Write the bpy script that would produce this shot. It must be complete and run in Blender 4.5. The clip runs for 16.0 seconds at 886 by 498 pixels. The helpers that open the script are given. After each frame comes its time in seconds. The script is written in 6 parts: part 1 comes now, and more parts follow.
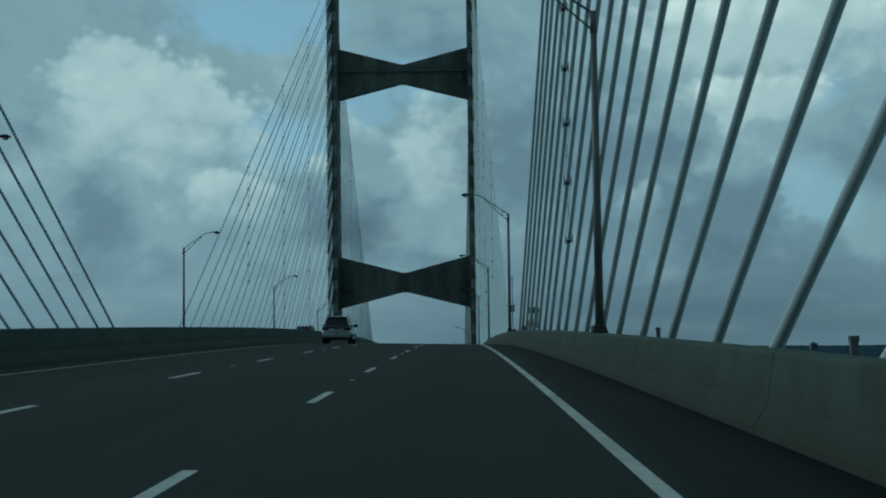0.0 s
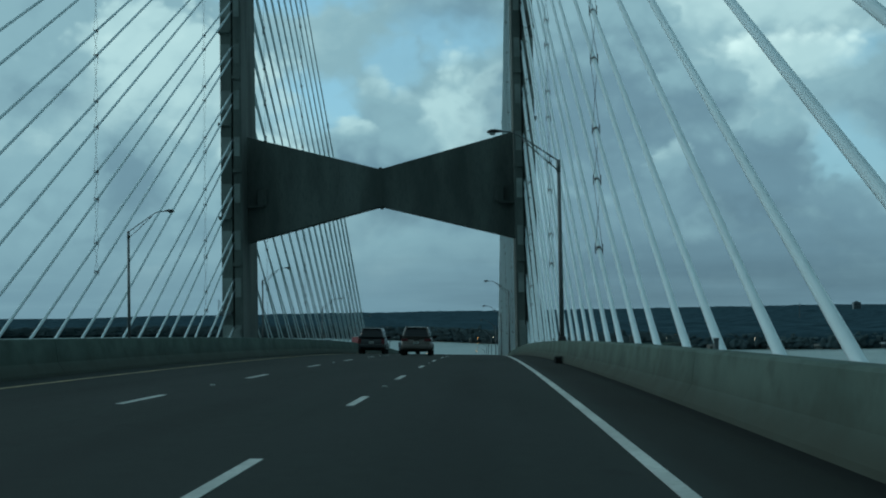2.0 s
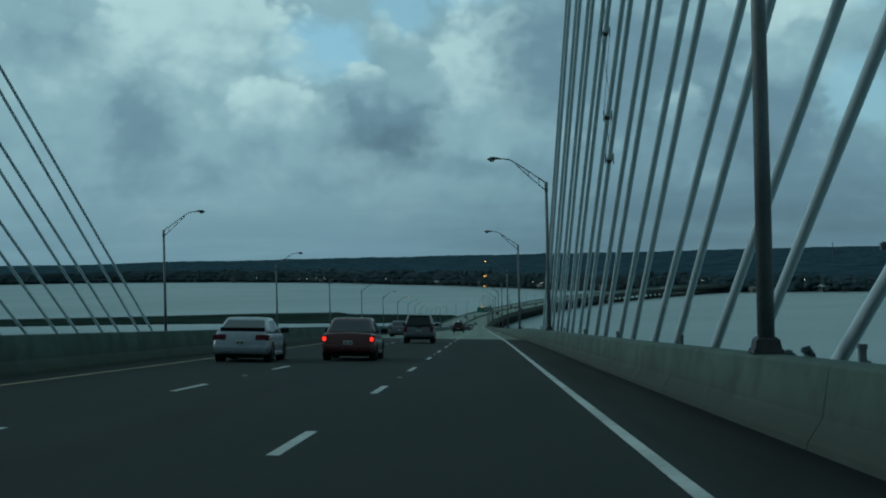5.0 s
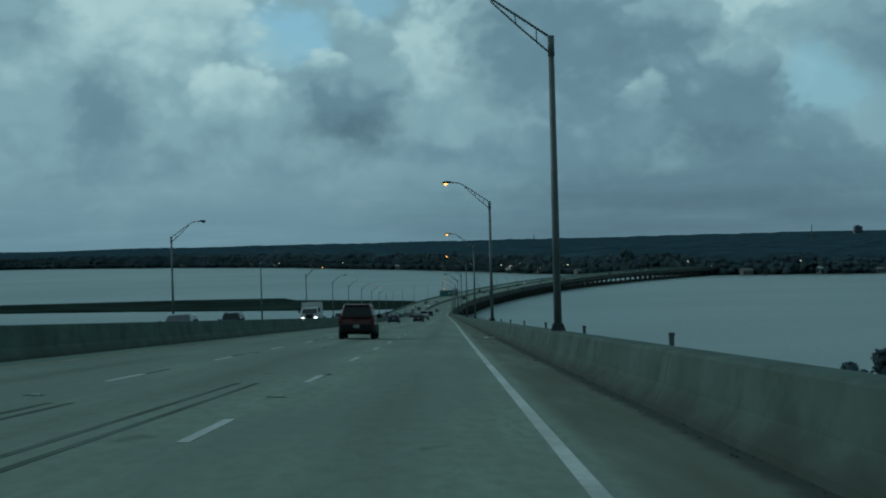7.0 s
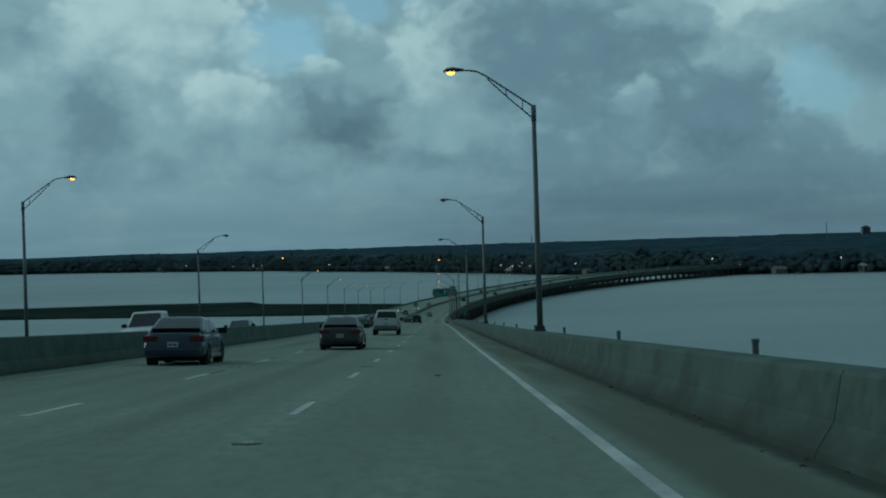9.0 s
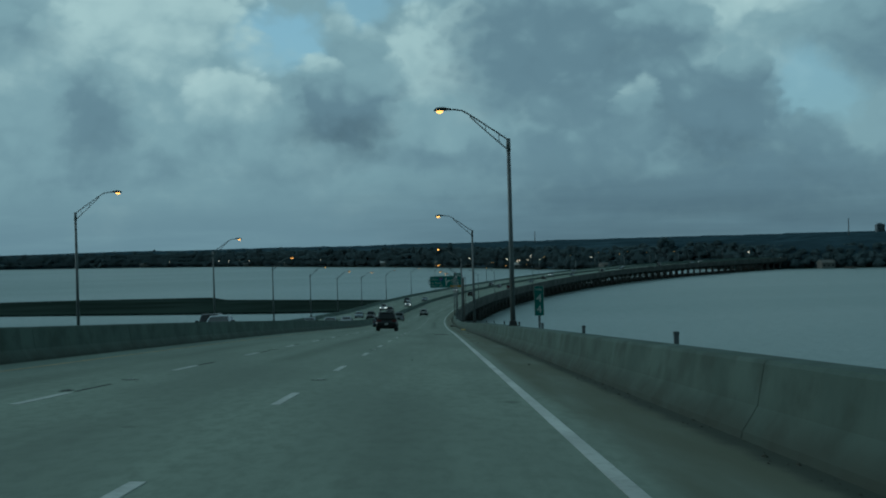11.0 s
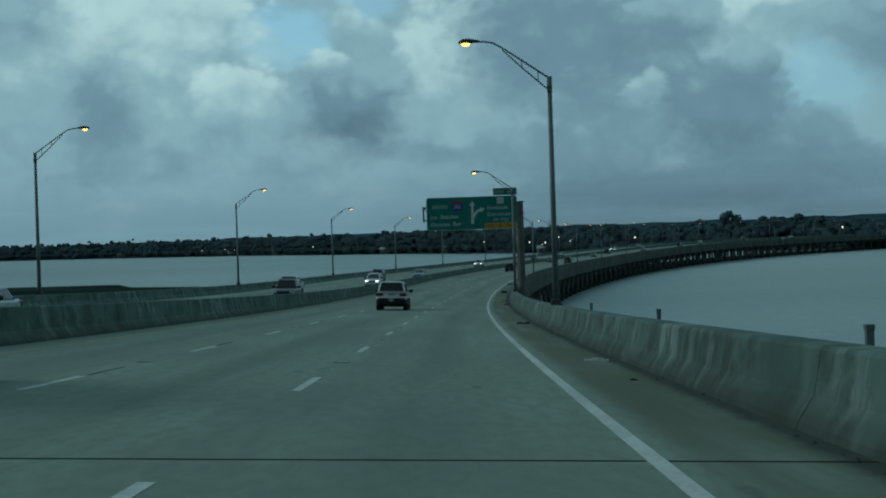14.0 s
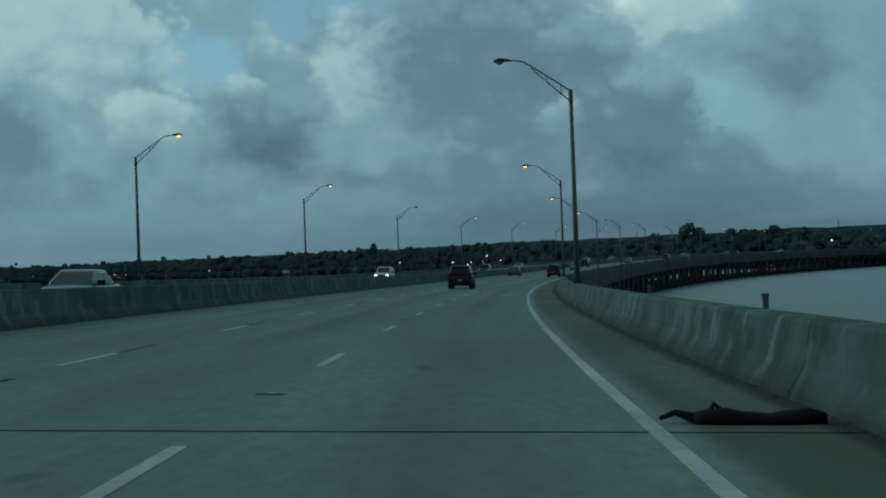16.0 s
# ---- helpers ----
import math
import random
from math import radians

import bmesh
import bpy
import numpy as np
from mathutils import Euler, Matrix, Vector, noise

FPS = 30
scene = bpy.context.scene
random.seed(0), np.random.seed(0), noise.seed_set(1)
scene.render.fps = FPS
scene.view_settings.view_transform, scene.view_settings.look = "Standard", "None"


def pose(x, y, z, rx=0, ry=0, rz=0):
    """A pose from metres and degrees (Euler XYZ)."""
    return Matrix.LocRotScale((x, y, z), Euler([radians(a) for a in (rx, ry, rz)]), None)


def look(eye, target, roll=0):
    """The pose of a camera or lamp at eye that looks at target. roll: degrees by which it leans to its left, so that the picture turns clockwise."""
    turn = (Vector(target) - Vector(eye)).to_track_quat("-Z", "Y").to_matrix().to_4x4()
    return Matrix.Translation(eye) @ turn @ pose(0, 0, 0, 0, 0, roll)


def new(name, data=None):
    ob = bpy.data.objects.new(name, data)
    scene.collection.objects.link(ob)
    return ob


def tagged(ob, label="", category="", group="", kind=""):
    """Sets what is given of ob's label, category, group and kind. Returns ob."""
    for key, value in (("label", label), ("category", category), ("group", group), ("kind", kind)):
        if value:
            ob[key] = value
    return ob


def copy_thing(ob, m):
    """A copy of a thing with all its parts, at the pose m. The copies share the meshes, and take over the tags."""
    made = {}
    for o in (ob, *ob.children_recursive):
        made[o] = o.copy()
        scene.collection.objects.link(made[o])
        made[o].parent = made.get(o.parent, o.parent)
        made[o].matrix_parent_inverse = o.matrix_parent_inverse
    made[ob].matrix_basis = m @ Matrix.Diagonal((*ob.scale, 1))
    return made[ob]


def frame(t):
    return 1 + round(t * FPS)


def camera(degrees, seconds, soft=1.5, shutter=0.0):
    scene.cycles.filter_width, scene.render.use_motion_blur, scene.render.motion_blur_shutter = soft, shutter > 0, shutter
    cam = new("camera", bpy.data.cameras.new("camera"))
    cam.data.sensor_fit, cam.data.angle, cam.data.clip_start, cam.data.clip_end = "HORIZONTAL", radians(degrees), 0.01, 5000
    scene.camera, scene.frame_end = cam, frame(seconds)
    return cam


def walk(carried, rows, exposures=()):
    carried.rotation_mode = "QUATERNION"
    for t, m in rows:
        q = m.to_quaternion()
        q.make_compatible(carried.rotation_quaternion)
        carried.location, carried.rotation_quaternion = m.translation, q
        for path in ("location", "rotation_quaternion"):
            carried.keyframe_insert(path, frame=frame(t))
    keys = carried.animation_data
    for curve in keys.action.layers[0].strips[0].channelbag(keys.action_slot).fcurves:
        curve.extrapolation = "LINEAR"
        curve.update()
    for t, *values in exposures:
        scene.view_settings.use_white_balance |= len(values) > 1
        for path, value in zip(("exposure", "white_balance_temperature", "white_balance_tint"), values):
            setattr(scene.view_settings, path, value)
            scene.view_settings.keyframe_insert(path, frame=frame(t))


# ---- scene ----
# The drive covers the ground faster than a camera may be keyed, so the whole
# place is laid out in metres and brought down by one factor, U, at the end.
U = 0.41

# ---------------------------------------------------------------- alignment
# One line, the right-hand edge line of the carriageway, carries the whole bridge:
# curvature (1e-4 per metre), grade and crossfall (per cent), every 100 m.
KNOT = [-100.0 + 100.0 * i for i in range(30)]
CURVE = [0.6, 0.4, 0.3, 0.4, 0.0, 0.6, 0.4, -0.2, -0.2, 0.5, 0.2, -0.3, 0.0, -0.4, -4.1, -6.2, -6.2, -5.9, -6.1, -6.9,
         -8.0, -9.4, -9.5, -9.5, -9.5, -9.5, -9.5, -9.5, -9.5, -9.5]
GRADE = [4.41, 2.82, 1.23, -1.23, -3.16, -5.31, -4.86, -5.26, -5.22, -5.28, -4.77, -5.05, -5.48, -4.34, -3.04, -0.94,
         -0.73, -0.24, 0.32, 0.59, 0.47, 0.13, 0.0, 0.0, 0.0, 0.0, 0.0, 0.0, 0.0, 0.0]
FALL = [2.1, 2.1, 2.2, 2.3, 2.8, 3.0, 3.4, 3.4, 2.9, 2.4, 2.6, 3.1, 3.6, 3.4, 3.7, 3.6, 3.2, 2.9, 2.7, 2.5, 2.3, 2.2,
        2.1, 2.0, 1.9, 1.8, 1.8, 1.7, 1.7, 1.7]
GS = np.arange(-100.0, 2801.0, 4.0)
_k = np.interp(GS, KNOT, CURVE) * 1e-4
_g = np.interp(GS, KNOT, GRADE) * 1e-2
_f = np.interp(GS, KNOT, FALL) * 1e-2


def _sum(a):
    a = np.concatenate([[0.0], np.cumsum((a[1:] + a[:-1]) / 2 * 4.0)])
    return a - np.interp(0.0, GS, a)


_th = _sum(_k)
_x, _y, _z = _sum(-np.sin(_th)), _sum(np.cos(_th)), _sum(_g)
MID = -12.55          # the median's centre, as an offset to the right of the edge line
JOINT_S = 549.0       # where the asphalt of the cable-stayed part gives way to concrete
WATER = -60.0


def lateral(s, o):
    """Height of the deck at the offset o, from the crossfall."""
    c = float(np.interp(s, GS, _f))
    if o >= MID:
        return -c * o
    left = float(np.interp(s, [1000, 1250], [-1.0, 1.0]))
    return -c * MID + left * c * (MID - o)


def heading(s):
    return float(np.interp(s, GS, _th))


def at(s, o, z=0.0, ref=None):
    """World place at s along the road, o to the right, z above the deck at the offset ref (or o)."""
    a = heading(s)
    return Vector((float(np.interp(s, GS, _x)) + o * math.cos(a), float(np.interp(s, GS, _y)) + o * math.sin(a),
                   float(np.interp(s, GS, _z)) + lateral(s, o if ref is None else ref) + z))


def stand(s, o, turn=0.0, z=0.0):
    """Pose of a thing that stands upright on the deck, its +y along the road."""
    p = at(s, o, z)
    return pose(p.x, p.y, p.z, 0, 0, math.degrees(heading(s)) + turn)


def lie(s, o, turn=0.0, z=0.0):
    """Pose of a thing that lies on the deck and follows its slope."""
    p, a = at(s, o, z), heading(s)
    fwd = (at(s + 1, o) - at(s - 1, o)).normalized()
    side = (at(s, o + 0.3) - at(s, o - 0.3)).normalized()
    up = side.cross(fwd).normalized()
    m = Matrix((side, fwd, up)).transposed().to_4x4()
    return Matrix.Translation(p) @ m @ pose(0, 0, 0, 0, 0, turn)


# ------------------------------------------------------------------- camera
cam = camera(34.8, 16.0, soft=2.0, shutter=0.0)
EYE = 1.27
# seconds, metres along the road, offset from the edge line, yaw, pitch, lean to the right
DRIVE = [
    (0.0, 30.5, -1.46, 0.72, 3.99, 0.77),
    (0.5, 69.2, -1.14, 0.81, 4.56, 0.93),
    (1.0, 111.8, -1.15, 1.08, 3.63, 0.98),
    (1.5, 153.2, -1.26, 1.42, 2.53, 1.03),
    (2.0, 193.4, -1.50, 1.66, 2.41, 1.01),
    (2.5, 233.3, -1.38, 1.30, 1.94, 1.43),
    (3.0, 273.6, -1.01, 1.48, 1.22, 1.21),
    (3.5, 313.3, -1.02, 2.56, 0.87, 1.40),
    (4.0, 352.7, -1.28, 2.87, 1.19, 1.06),
    (4.5, 393.0, -1.48, 2.68, 0.41, 1.34),
    (4.7, 409.3, -1.56, 2.18, 0.29, 1.31),
    (5.4, 467.0, -1.50, 1.40, 0.10, 1.40),
    (6.1, 525.0, -1.30, 0.60, -0.05, 1.48),
    (6.8, 583.0, -1.14, 0.03, -0.17, 1.53),
    (7.0, 600.3, -1.06, 0.03, -0.35, 1.47),
    (7.5, 644.9, -1.20, 0.77, -0.24, 1.53),
    (8.0, 688.6, -1.55, 0.57, -0.52, 1.23),
    (8.5, 733.1, -1.71, 0.15, -0.48, 1.56),
    (9.0, 777.7, -1.60, -0.14, -0.13, 1.75),
    (9.8, 845.5, -1.60, -0.20, -0.15, 1.70),
    (10.7, 921.5, -1.45, -0.35, -0.16, 1.60),
    (11.5, 989.8, -1.36, -0.51, -0.17, 1.52),
    (12.0, 1035.2, -1.48, 0.57, -0.31, 1.80),
    (12.5, 1080.3, -1.74, 0.31, -0.86, 1.60),
    (13.0, 1126.3, -1.54, 0.33, -0.66, 2.10),
    (13.5, 1171.2, -1.50, -0.02, -0.52, 1.95),
    (14.0, 1216.0, -1.56, 0.22, -0.38, 1.80),
    (14.5, 1261.2, -1.28, 0.17, 0.04, 1.90),
    (15.0, 1305.7, -1.20, 1.01, 0.33, 1.93),
    (15.5, 1351.0, -1.52, 0.82, 0.45, 2.20),
    (16.0, 1398.0, -1.46, 0.93, 0.56, 2.05),
]


def eye_pose(s, d, yaw, pitch, lean):
    p = at(s, d, EYE) * U
    turn = pose(0, 0, 0, 90 + pitch, 0, math.degrees(heading(s)) + yaw) @ pose(0, 0, 0, 0, 0, -lean)
    return Matrix.Translation(p) @ turn


# how the clip's camera brightens its picture on the way
LIGHT = [(0.0, 0.1), (0.5, 0.1), (1.0, 0.12), (1.5, 0.38), (2.0, 0.47), (2.5, 0.68), (3.0, 0.62), (3.5, 0.5), (4.7, 0.35), (7.0, 0.2), (9.0, 0.12), (11.5, 0.12), (12.5, 0.30), (14.5, 0.32), (16.0, 0.03)]
walk(cam, [(t, eye_pose(*row)) for t, *row in DRIVE],
     exposures=[(t, e, 5600, -1) for t, e in LIGHT])

# -------------------------------------------------------------- world, light
SUN_TURN, SUN_HIGH = -75.0, 22.0       # degrees: turn to the right of the road's first heading, and height, of the veiled sun


# the evening's clouds: degrees to the right of the road's first heading and above the horizon,
# half widths; then brightness at top and base, hardness of the edge, cover
GAPS = [(-7.5, 8.3, 2.7, 1.5, 1.0), (14.0, 5.8, 2.4, 1.9, 0.7), (-8.0, 13.2, 4.2, 1.5, 1.0), (-3.9, 9.9, 1.6, 1.3, 0.7),
        (-1.5, 11.2, 2.6, 1.5, 0.8), (14.5, 9.9, 1.6, 0.8, 0.6), (-40.0, 14.0, 9.0, 4.0, 0.7), (50.0, 18.0, 12.0, 5.0, 0.7), (120.0, 25.0, 20.0, 9.0, 0.6)]
# the pale towers on the left and the grey rags under them
LEFT_BANK = [(-14.2, 10.6, 2.7, 1.9, 0.72, 0.62, 0.75, 0.9), (-12.4, 8.3, 4.3, 3.6, 0.72, 0.54, 0.75, 0.95), (-17.6, 8.9, 2.3, 1.2, 0.46, 0.38, 0.5, 0.8),
             (-14.6, 5.4, 1.5, 2.2, 0.40, 0.28, 0.4, 0.85), (-12.6, 3.3, 2.7, 0.9, 0.42, 0.34, 0.4, 0.6), (-18.5, 5.0, 2.4, 1.6, 0.5, 0.4, 0.5, 0.7),
             (-9.3, 6.2, 1.6, 1.0, 0.78, 0.62, 0.6, 0.9), (-9.7, 4.5, 1.3, 0.9, 0.46, 0.38, 0.4, 0.7), (-30.0, 8.0, 9.0, 5.0, 0.7, 0.35, 0.5, 0.8)]
# what stands over the road ahead
MID_BANK = [(-4.8, 8.6, 0.7, 1.1, 0.66, 0.5, 0.5, 0.8), (-3.3, 8.2, 0.8, 0.7, 0.62, 0.5, 0.5, 0.7), (-0.8, 12.6, 3.4, 1.5, 0.46, 0.36, 0.6, 0.85),
            (-1.2, 6.8, 1.8, 3.0, 0.70, 0.58, 0.5, 0.9), (0.7, 8.6, 1.6, 1.4, 0.68, 0.58, 0.4, 0.8), (-0.8, 4.1, 3.0, 1.2, 0.56, 0.33, 0.5, 0.8),
            (-2.9, 6.6, 0.9, 0.9, 0.50, 0.36, 0.5, 0.8), (-5.7, 7.0, 1.1, 0.8, 0.68, 0.5, 0.7, 0.9), (-4.7, 5.4, 2.1, 1.9, 0.46, 0.10, 0.75, 0.97), (-7.4, 4.9, 1.1, 0.9, 0.56, 0.38, 0.4, 0.7),
            (-4.7, 2.5, 7.6, 0.7, 0.5, 0.45, 0.3, 0.5), (-6.8, 3.4, 2.6, 0.8, 0.42, 0.33, 0.4, 0.6)]
# the veil on the right, and the large slate-grey mass in front of it
RIGHT_VEIL = [(12.6, 12.4, 6.0, 2.0, 0.84, 0.66, 0.5, 0.9), (11.8, 9.9, 3.0, 0.9, 0.86, 0.70, 0.4, 0.9), (10.4, 8.6, 1.7, 0.8, 0.68, 0.56, 0.5, 0.8),
              (14.4, 7.9, 2.1, 0.7, 0.50, 0.40, 0.4, 0.7), (16.4, 7.6, 1.6, 1.8, 0.44, 0.32, 0.5, 0.8), (28.0, 9.0, 8.0, 5.0, 0.6, 0.3, 0.5, 0.8)]
RIGHT_MASS = [(5.6, 10.8, 2.3, 1.8, 0.50, 0.32, 0.8, 0.95), (3.9, 8.0, 4.2, 3.4, 0.40, 0.26, 0.6, 0.97), (8.4, 8.3, 2.0, 1.7, 0.50, 0.28, 0.8, 0.95),
              (8.2, 5.8, 2.8, 1.9, 0.38, 0.25, 0.6, 0.9), (5.6, 4.9, 2.7, 1.6, 0.37, 0.28, 0.5, 0.75), (7.2, 5.2, 0.9, 1.2, 0.58, 0.42, 0.6, 0.7),
              (10.6, 4.7, 2.5, 2.3, 0.38, 0.18, 0.6, 1.0), (11.4, 6.5, 1.4, 1.1, 0.50, 0.24, 0.85, 1.0), (13.7, 3.8, 1.6, 1.0, 0.36, 0.26, 0.5, 0.8),
              (13.9, 2.7, 3.7, 1.0, 0.32, 0.26, 0.4, 0.7), (4.2, 3.3, 3.7, 1.2, 0.36, 0.27, 0.5, 0.75), (8.5, 1.9, 6.5, 0.9, 0.32, 0.27, 0.3, 0.8)]


class Graph:
    """Short hand for a node tree."""

    def __init__(self, tree):
        self.t = tree
        self.n = tree.nodes

    def add(self, kind, **put):
        nd = self.n.new(kind)
        for key, v in put.items():
            if key == "op":
                nd.operation = v
            elif key == "blend":
                nd.blend_type = v
            elif key == "kind":
                nd.data_type = v
        return nd

    def set(self, socket, v):
        if isinstance(v, bpy.types.NodeSocket):
            self.t.links.new(v, socket)
        elif v is not None:
            socket.default_value = v

    def math(self, op, a, b=None, c=None, clamp=False):
        nd = self.add("ShaderNodeMath", op=op)
        nd.use_clamp = clamp
        for i, v in enumerate((a, b, c)):
            if v is not None:
                self.set(nd.inputs[i], v)
        return nd.outputs[0]

    def vec(self, op, a, b=None):
        nd = self.add("ShaderNodeVectorMath", op=op)
        self.set(nd.inputs[0], a)
        if b is not None:
            self.set(nd.inputs[1], b)
        return nd.outputs["Value"] if op in ("LENGTH", "DISTANCE", "DOT_PRODUCT") else nd.outputs[0]

    def scale(self, a, k):
        nd = self.add("ShaderNodeVectorMath", op="SCALE")
        self.set(nd.inputs[0], a)
        self.set(nd.inputs["Scale"], k)
        return nd.outputs[0]

    def noise(self, p, scale, detail=4.0, rough=0.55, colour=False, distort=0.0):
        nd = self.add("ShaderNodeTexNoise")
        self.set(nd.inputs["Vector"], p)
        nd.inputs["Scale"].default_value = scale
        nd.inputs["Detail"].default_value = detail
        nd.inputs["Roughness"].default_value = rough
        nd.inputs["Distortion"].default_value = distort
        return nd.outputs["Color" if colour else "Fac"]

    def ramp(self, f, stops, smooth=True):
        nd = self.add("ShaderNodeValToRGB")
        el = nd.color_ramp.elements
        nd.color_ramp.interpolation = "EASE" if smooth else "LINEAR"
        while len(el) < len(stops):
            el.new(0.5)
        for e, (p, c) in zip(el, stops):
            e.position = p
            e.color = (c, c, c, 1) if isinstance(c, (int, float)) else (*c, 1)
        self.set(nd.inputs[0], f)
        return nd.outputs[0]

    def span(self, v, a, b, lo=0.0, hi=1.0, smooth=True):
        nd = self.add("ShaderNodeMapRange")
        nd.interpolation_type = "SMOOTHSTEP" if smooth else "LINEAR"
        for i, x in enumerate((v, a, b, lo, hi)):
            self.set(nd.inputs[i], x)
        return nd.outputs[0]

    def mix(self, f, a, b, blend="MIX"):
        nd = self.add("ShaderNodeMix")
        nd.data_type, nd.blend_type = "RGBA", blend
        self.set(nd.inputs[0], f)
        self.set(nd.inputs[6], a if not isinstance(a, tuple) else (*a, 1))
        self.set(nd.inputs[7], b if not isinstance(b, tuple) else (*b, 1))
        return nd.outputs[2]

    def xyz(self, x, y, z):
        nd = self.add("ShaderNodeCombineXYZ")
        for i, v in enumerate((x, y, z)):
            self.set(nd.inputs[i], v)
        return nd.outputs[0]


def make_world():
    w = bpy.data.worlds.new("evening_sky")
    scene.world = w
    w.use_nodes = True
    g = Graph(w.node_tree)
    g.n.clear()
    sky = g.add("ShaderNodeTexSky")
    sky.sky_type = "NISHITA"
    sky.sun_disc = False
    sky.sun_elevation = radians(SUN_HIGH)
    sky.sun_rotation = radians(SUN_TURN)
    sky.air_density, sky.dust_density, sky.ozone_density = 1.0, 1.5, 2.0
    way = g.add("ShaderNodeTexCoord").outputs["Generated"]
    sep = g.add("ShaderNodeSeparateXYZ")
    g.set(sep.inputs[0], way)
    deg = 180.0 / math.pi
    az = g.math("MULTIPLY", g.math("ARCTAN2", sep.outputs[0], sep.outputs[1]), deg)
    el = g.math("MULTIPLY", g.math("ARCSINE", sep.outputs[2]), deg)
    flat = g.xyz(az, g.math("MULTIPLY", el, 1.25), 0.0)
    # billows: the place is pushed about by noise, and round puffs swell each heap's outline
    def push(scale, detail, rough, by):
        return g.scale(g.vec("SUBTRACT", g.noise(flat, scale, detail, rough, True), (0.5, 0.5, 0.5)), by)

    def puff(at_p, scale):
        nd = g.add("ShaderNodeTexVoronoi")
        nd.voronoi_dimensions, nd.feature = "2D", "SMOOTH_F1"
        nd.inputs["Scale"].default_value = scale
        nd.inputs["Smoothness"].default_value = 0.35
        g.set(nd.inputs["Vector"], at_p)
        return g.math("SUBTRACT", nd.outputs["Distance"], 0.42)

    p = g.vec("ADD", g.vec("ADD", flat, push(0.16, 2.0, 0.5, 1.3)), push(0.6, 4.0, 0.5, 0.8))
    wisp = g.vec("ADD", p, push(2.4, 4.0, 0.6, 0.26))
    sp = g.add("ShaderNodeSeparateXYZ")
    g.set(sp.inputs[0], p)
    py = sp.outputs[1]
    round_big, round_small = puff(p, 0.62), puff(wisp, 1.7)
    swell = g.math("ADD", g.math("MULTIPLY", round_big, 0.42), g.math("MULTIPLY", round_small, 0.27))
    fine = g.math("SUBTRACT", g.noise(p, 0.75, 6.0, 0.55), 0.5)
    broad = g.math("SUBTRACT", g.noise(p, 0.17, 4.0, 0.5), 0.5)
    tone = [(0.0, (0.070, 0.108, 0.138)), (0.3, (0.132, 0.200, 0.242)), (0.5, (0.215, 0.312, 0.345)), (0.72, (0.385, 0.490, 0.490)), (1.0, (0.70, 0.78, 0.72))]
    soft = g.math("ADD", 0.49, g.math("ADD", g.math("MULTIPLY", broad, 0.5), g.math("MULTIPLY", fine, 0.20)))
    colour = g.ramp(soft, tone)
    # clear sky seen between the heaps
    clear = g.mix(1.0, sky.outputs[0], (0.10, 0.10, 0.10), "MULTIPLY")
    clear = g.mix(0.6, clear, (0.22, 0.40, 0.49))

    def reach(x, y, rx, ry):
        d = g.vec("LENGTH", g.vec("MULTIPLY", g.vec("SUBTRACT", wisp, (x, y * 1.25, 0.0)), (1 / rx, 1 / (ry * 1.25), 0.0)))
        return g.math("ADD", d, swell)

    for x, y, rx, ry, k in GAPS:
        colour = g.mix(g.math("MULTIPLY", g.span(reach(x, y, rx, ry), 1.15, 0.45), k), colour, clear)
    # each heap is brighter at its rounded top, with a crisp rim there, and grey and ragged below; later ones stand in front
    for x, y, rx, ry, top, base, hard, k in LEFT_BANK + MID_BANK + RIGHT_VEIL + RIGHT_MASS:
        rise = g.math("MULTIPLY", g.math("SUBTRACT", py, y * 1.25), 1 / (ry * 1.25))
        relief = g.math("ADD", g.math("MULTIPLY", round_big, -0.14), g.math("MULTIPLY", round_small, -0.04))
        lum = g.math("ADD", g.span(rise, -0.8, 0.9, base, top), g.math("ADD", g.math("ADD", g.math("MULTIPLY", fine, 0.15), relief), g.math("MULTIPLY", broad, 0.16)))
        width = g.span(rise, -0.5, 0.45, 0.52, 0.05 + 0.42 * (1 - hard))
        d = reach(x, y, rx, ry)
        shape = g.span(g.math("SUBTRACT", d, 0.95), width, g.math("MULTIPLY", width, -1.0))
        colour = g.mix(g.math("MULTIPLY", shape, k), colour, g.ramp(lum, tone))
    # the sheet thickens to an even grey towards the horizon, with faint level bars
    bars = g.math("SUBTRACT", g.noise(g.vec("MULTIPLY", flat, (0.12, 1.0, 1.0)), 0.9, 4.0, 0.55), 0.5)
    sheet = g.ramp(g.math("ADD", g.span(az, -12.0, 8.0, 0.32, 0.09), g.math("MULTIPLY", bars, 0.35)), tone)
    colour = g.mix(g.math("MULTIPLY", g.span(el, 4.0, 0.4), 0.82), colour, sheet)
    # away from the veiled evening sun the sky dims
    off = g.math("ABSOLUTE", g.math("ADD", az, 20.0))
    dim = g.span(off, 45.0, 150.0, 1.0, 0.44)
    colour = g.mix(1.0, colour, g.xyz(dim, dim, dim), "MULTIPLY")
    colour = g.mix(1.0, colour, (1.0, 1.0, 0.95), "MULTIPLY")
    ground = g.mix(g.span(el, -0.1, -1.5), colour, (0.05, 0.07, 0.07))
    bg = g.add("ShaderNodeBackground")
    g.set(bg.inputs[0], ground)
    bg.inputs[1].default_value = 1.0
    out = g.add("ShaderNodeOutputWorld")
    w.node_tree.links.new(bg.outputs[0], out.inputs[0])


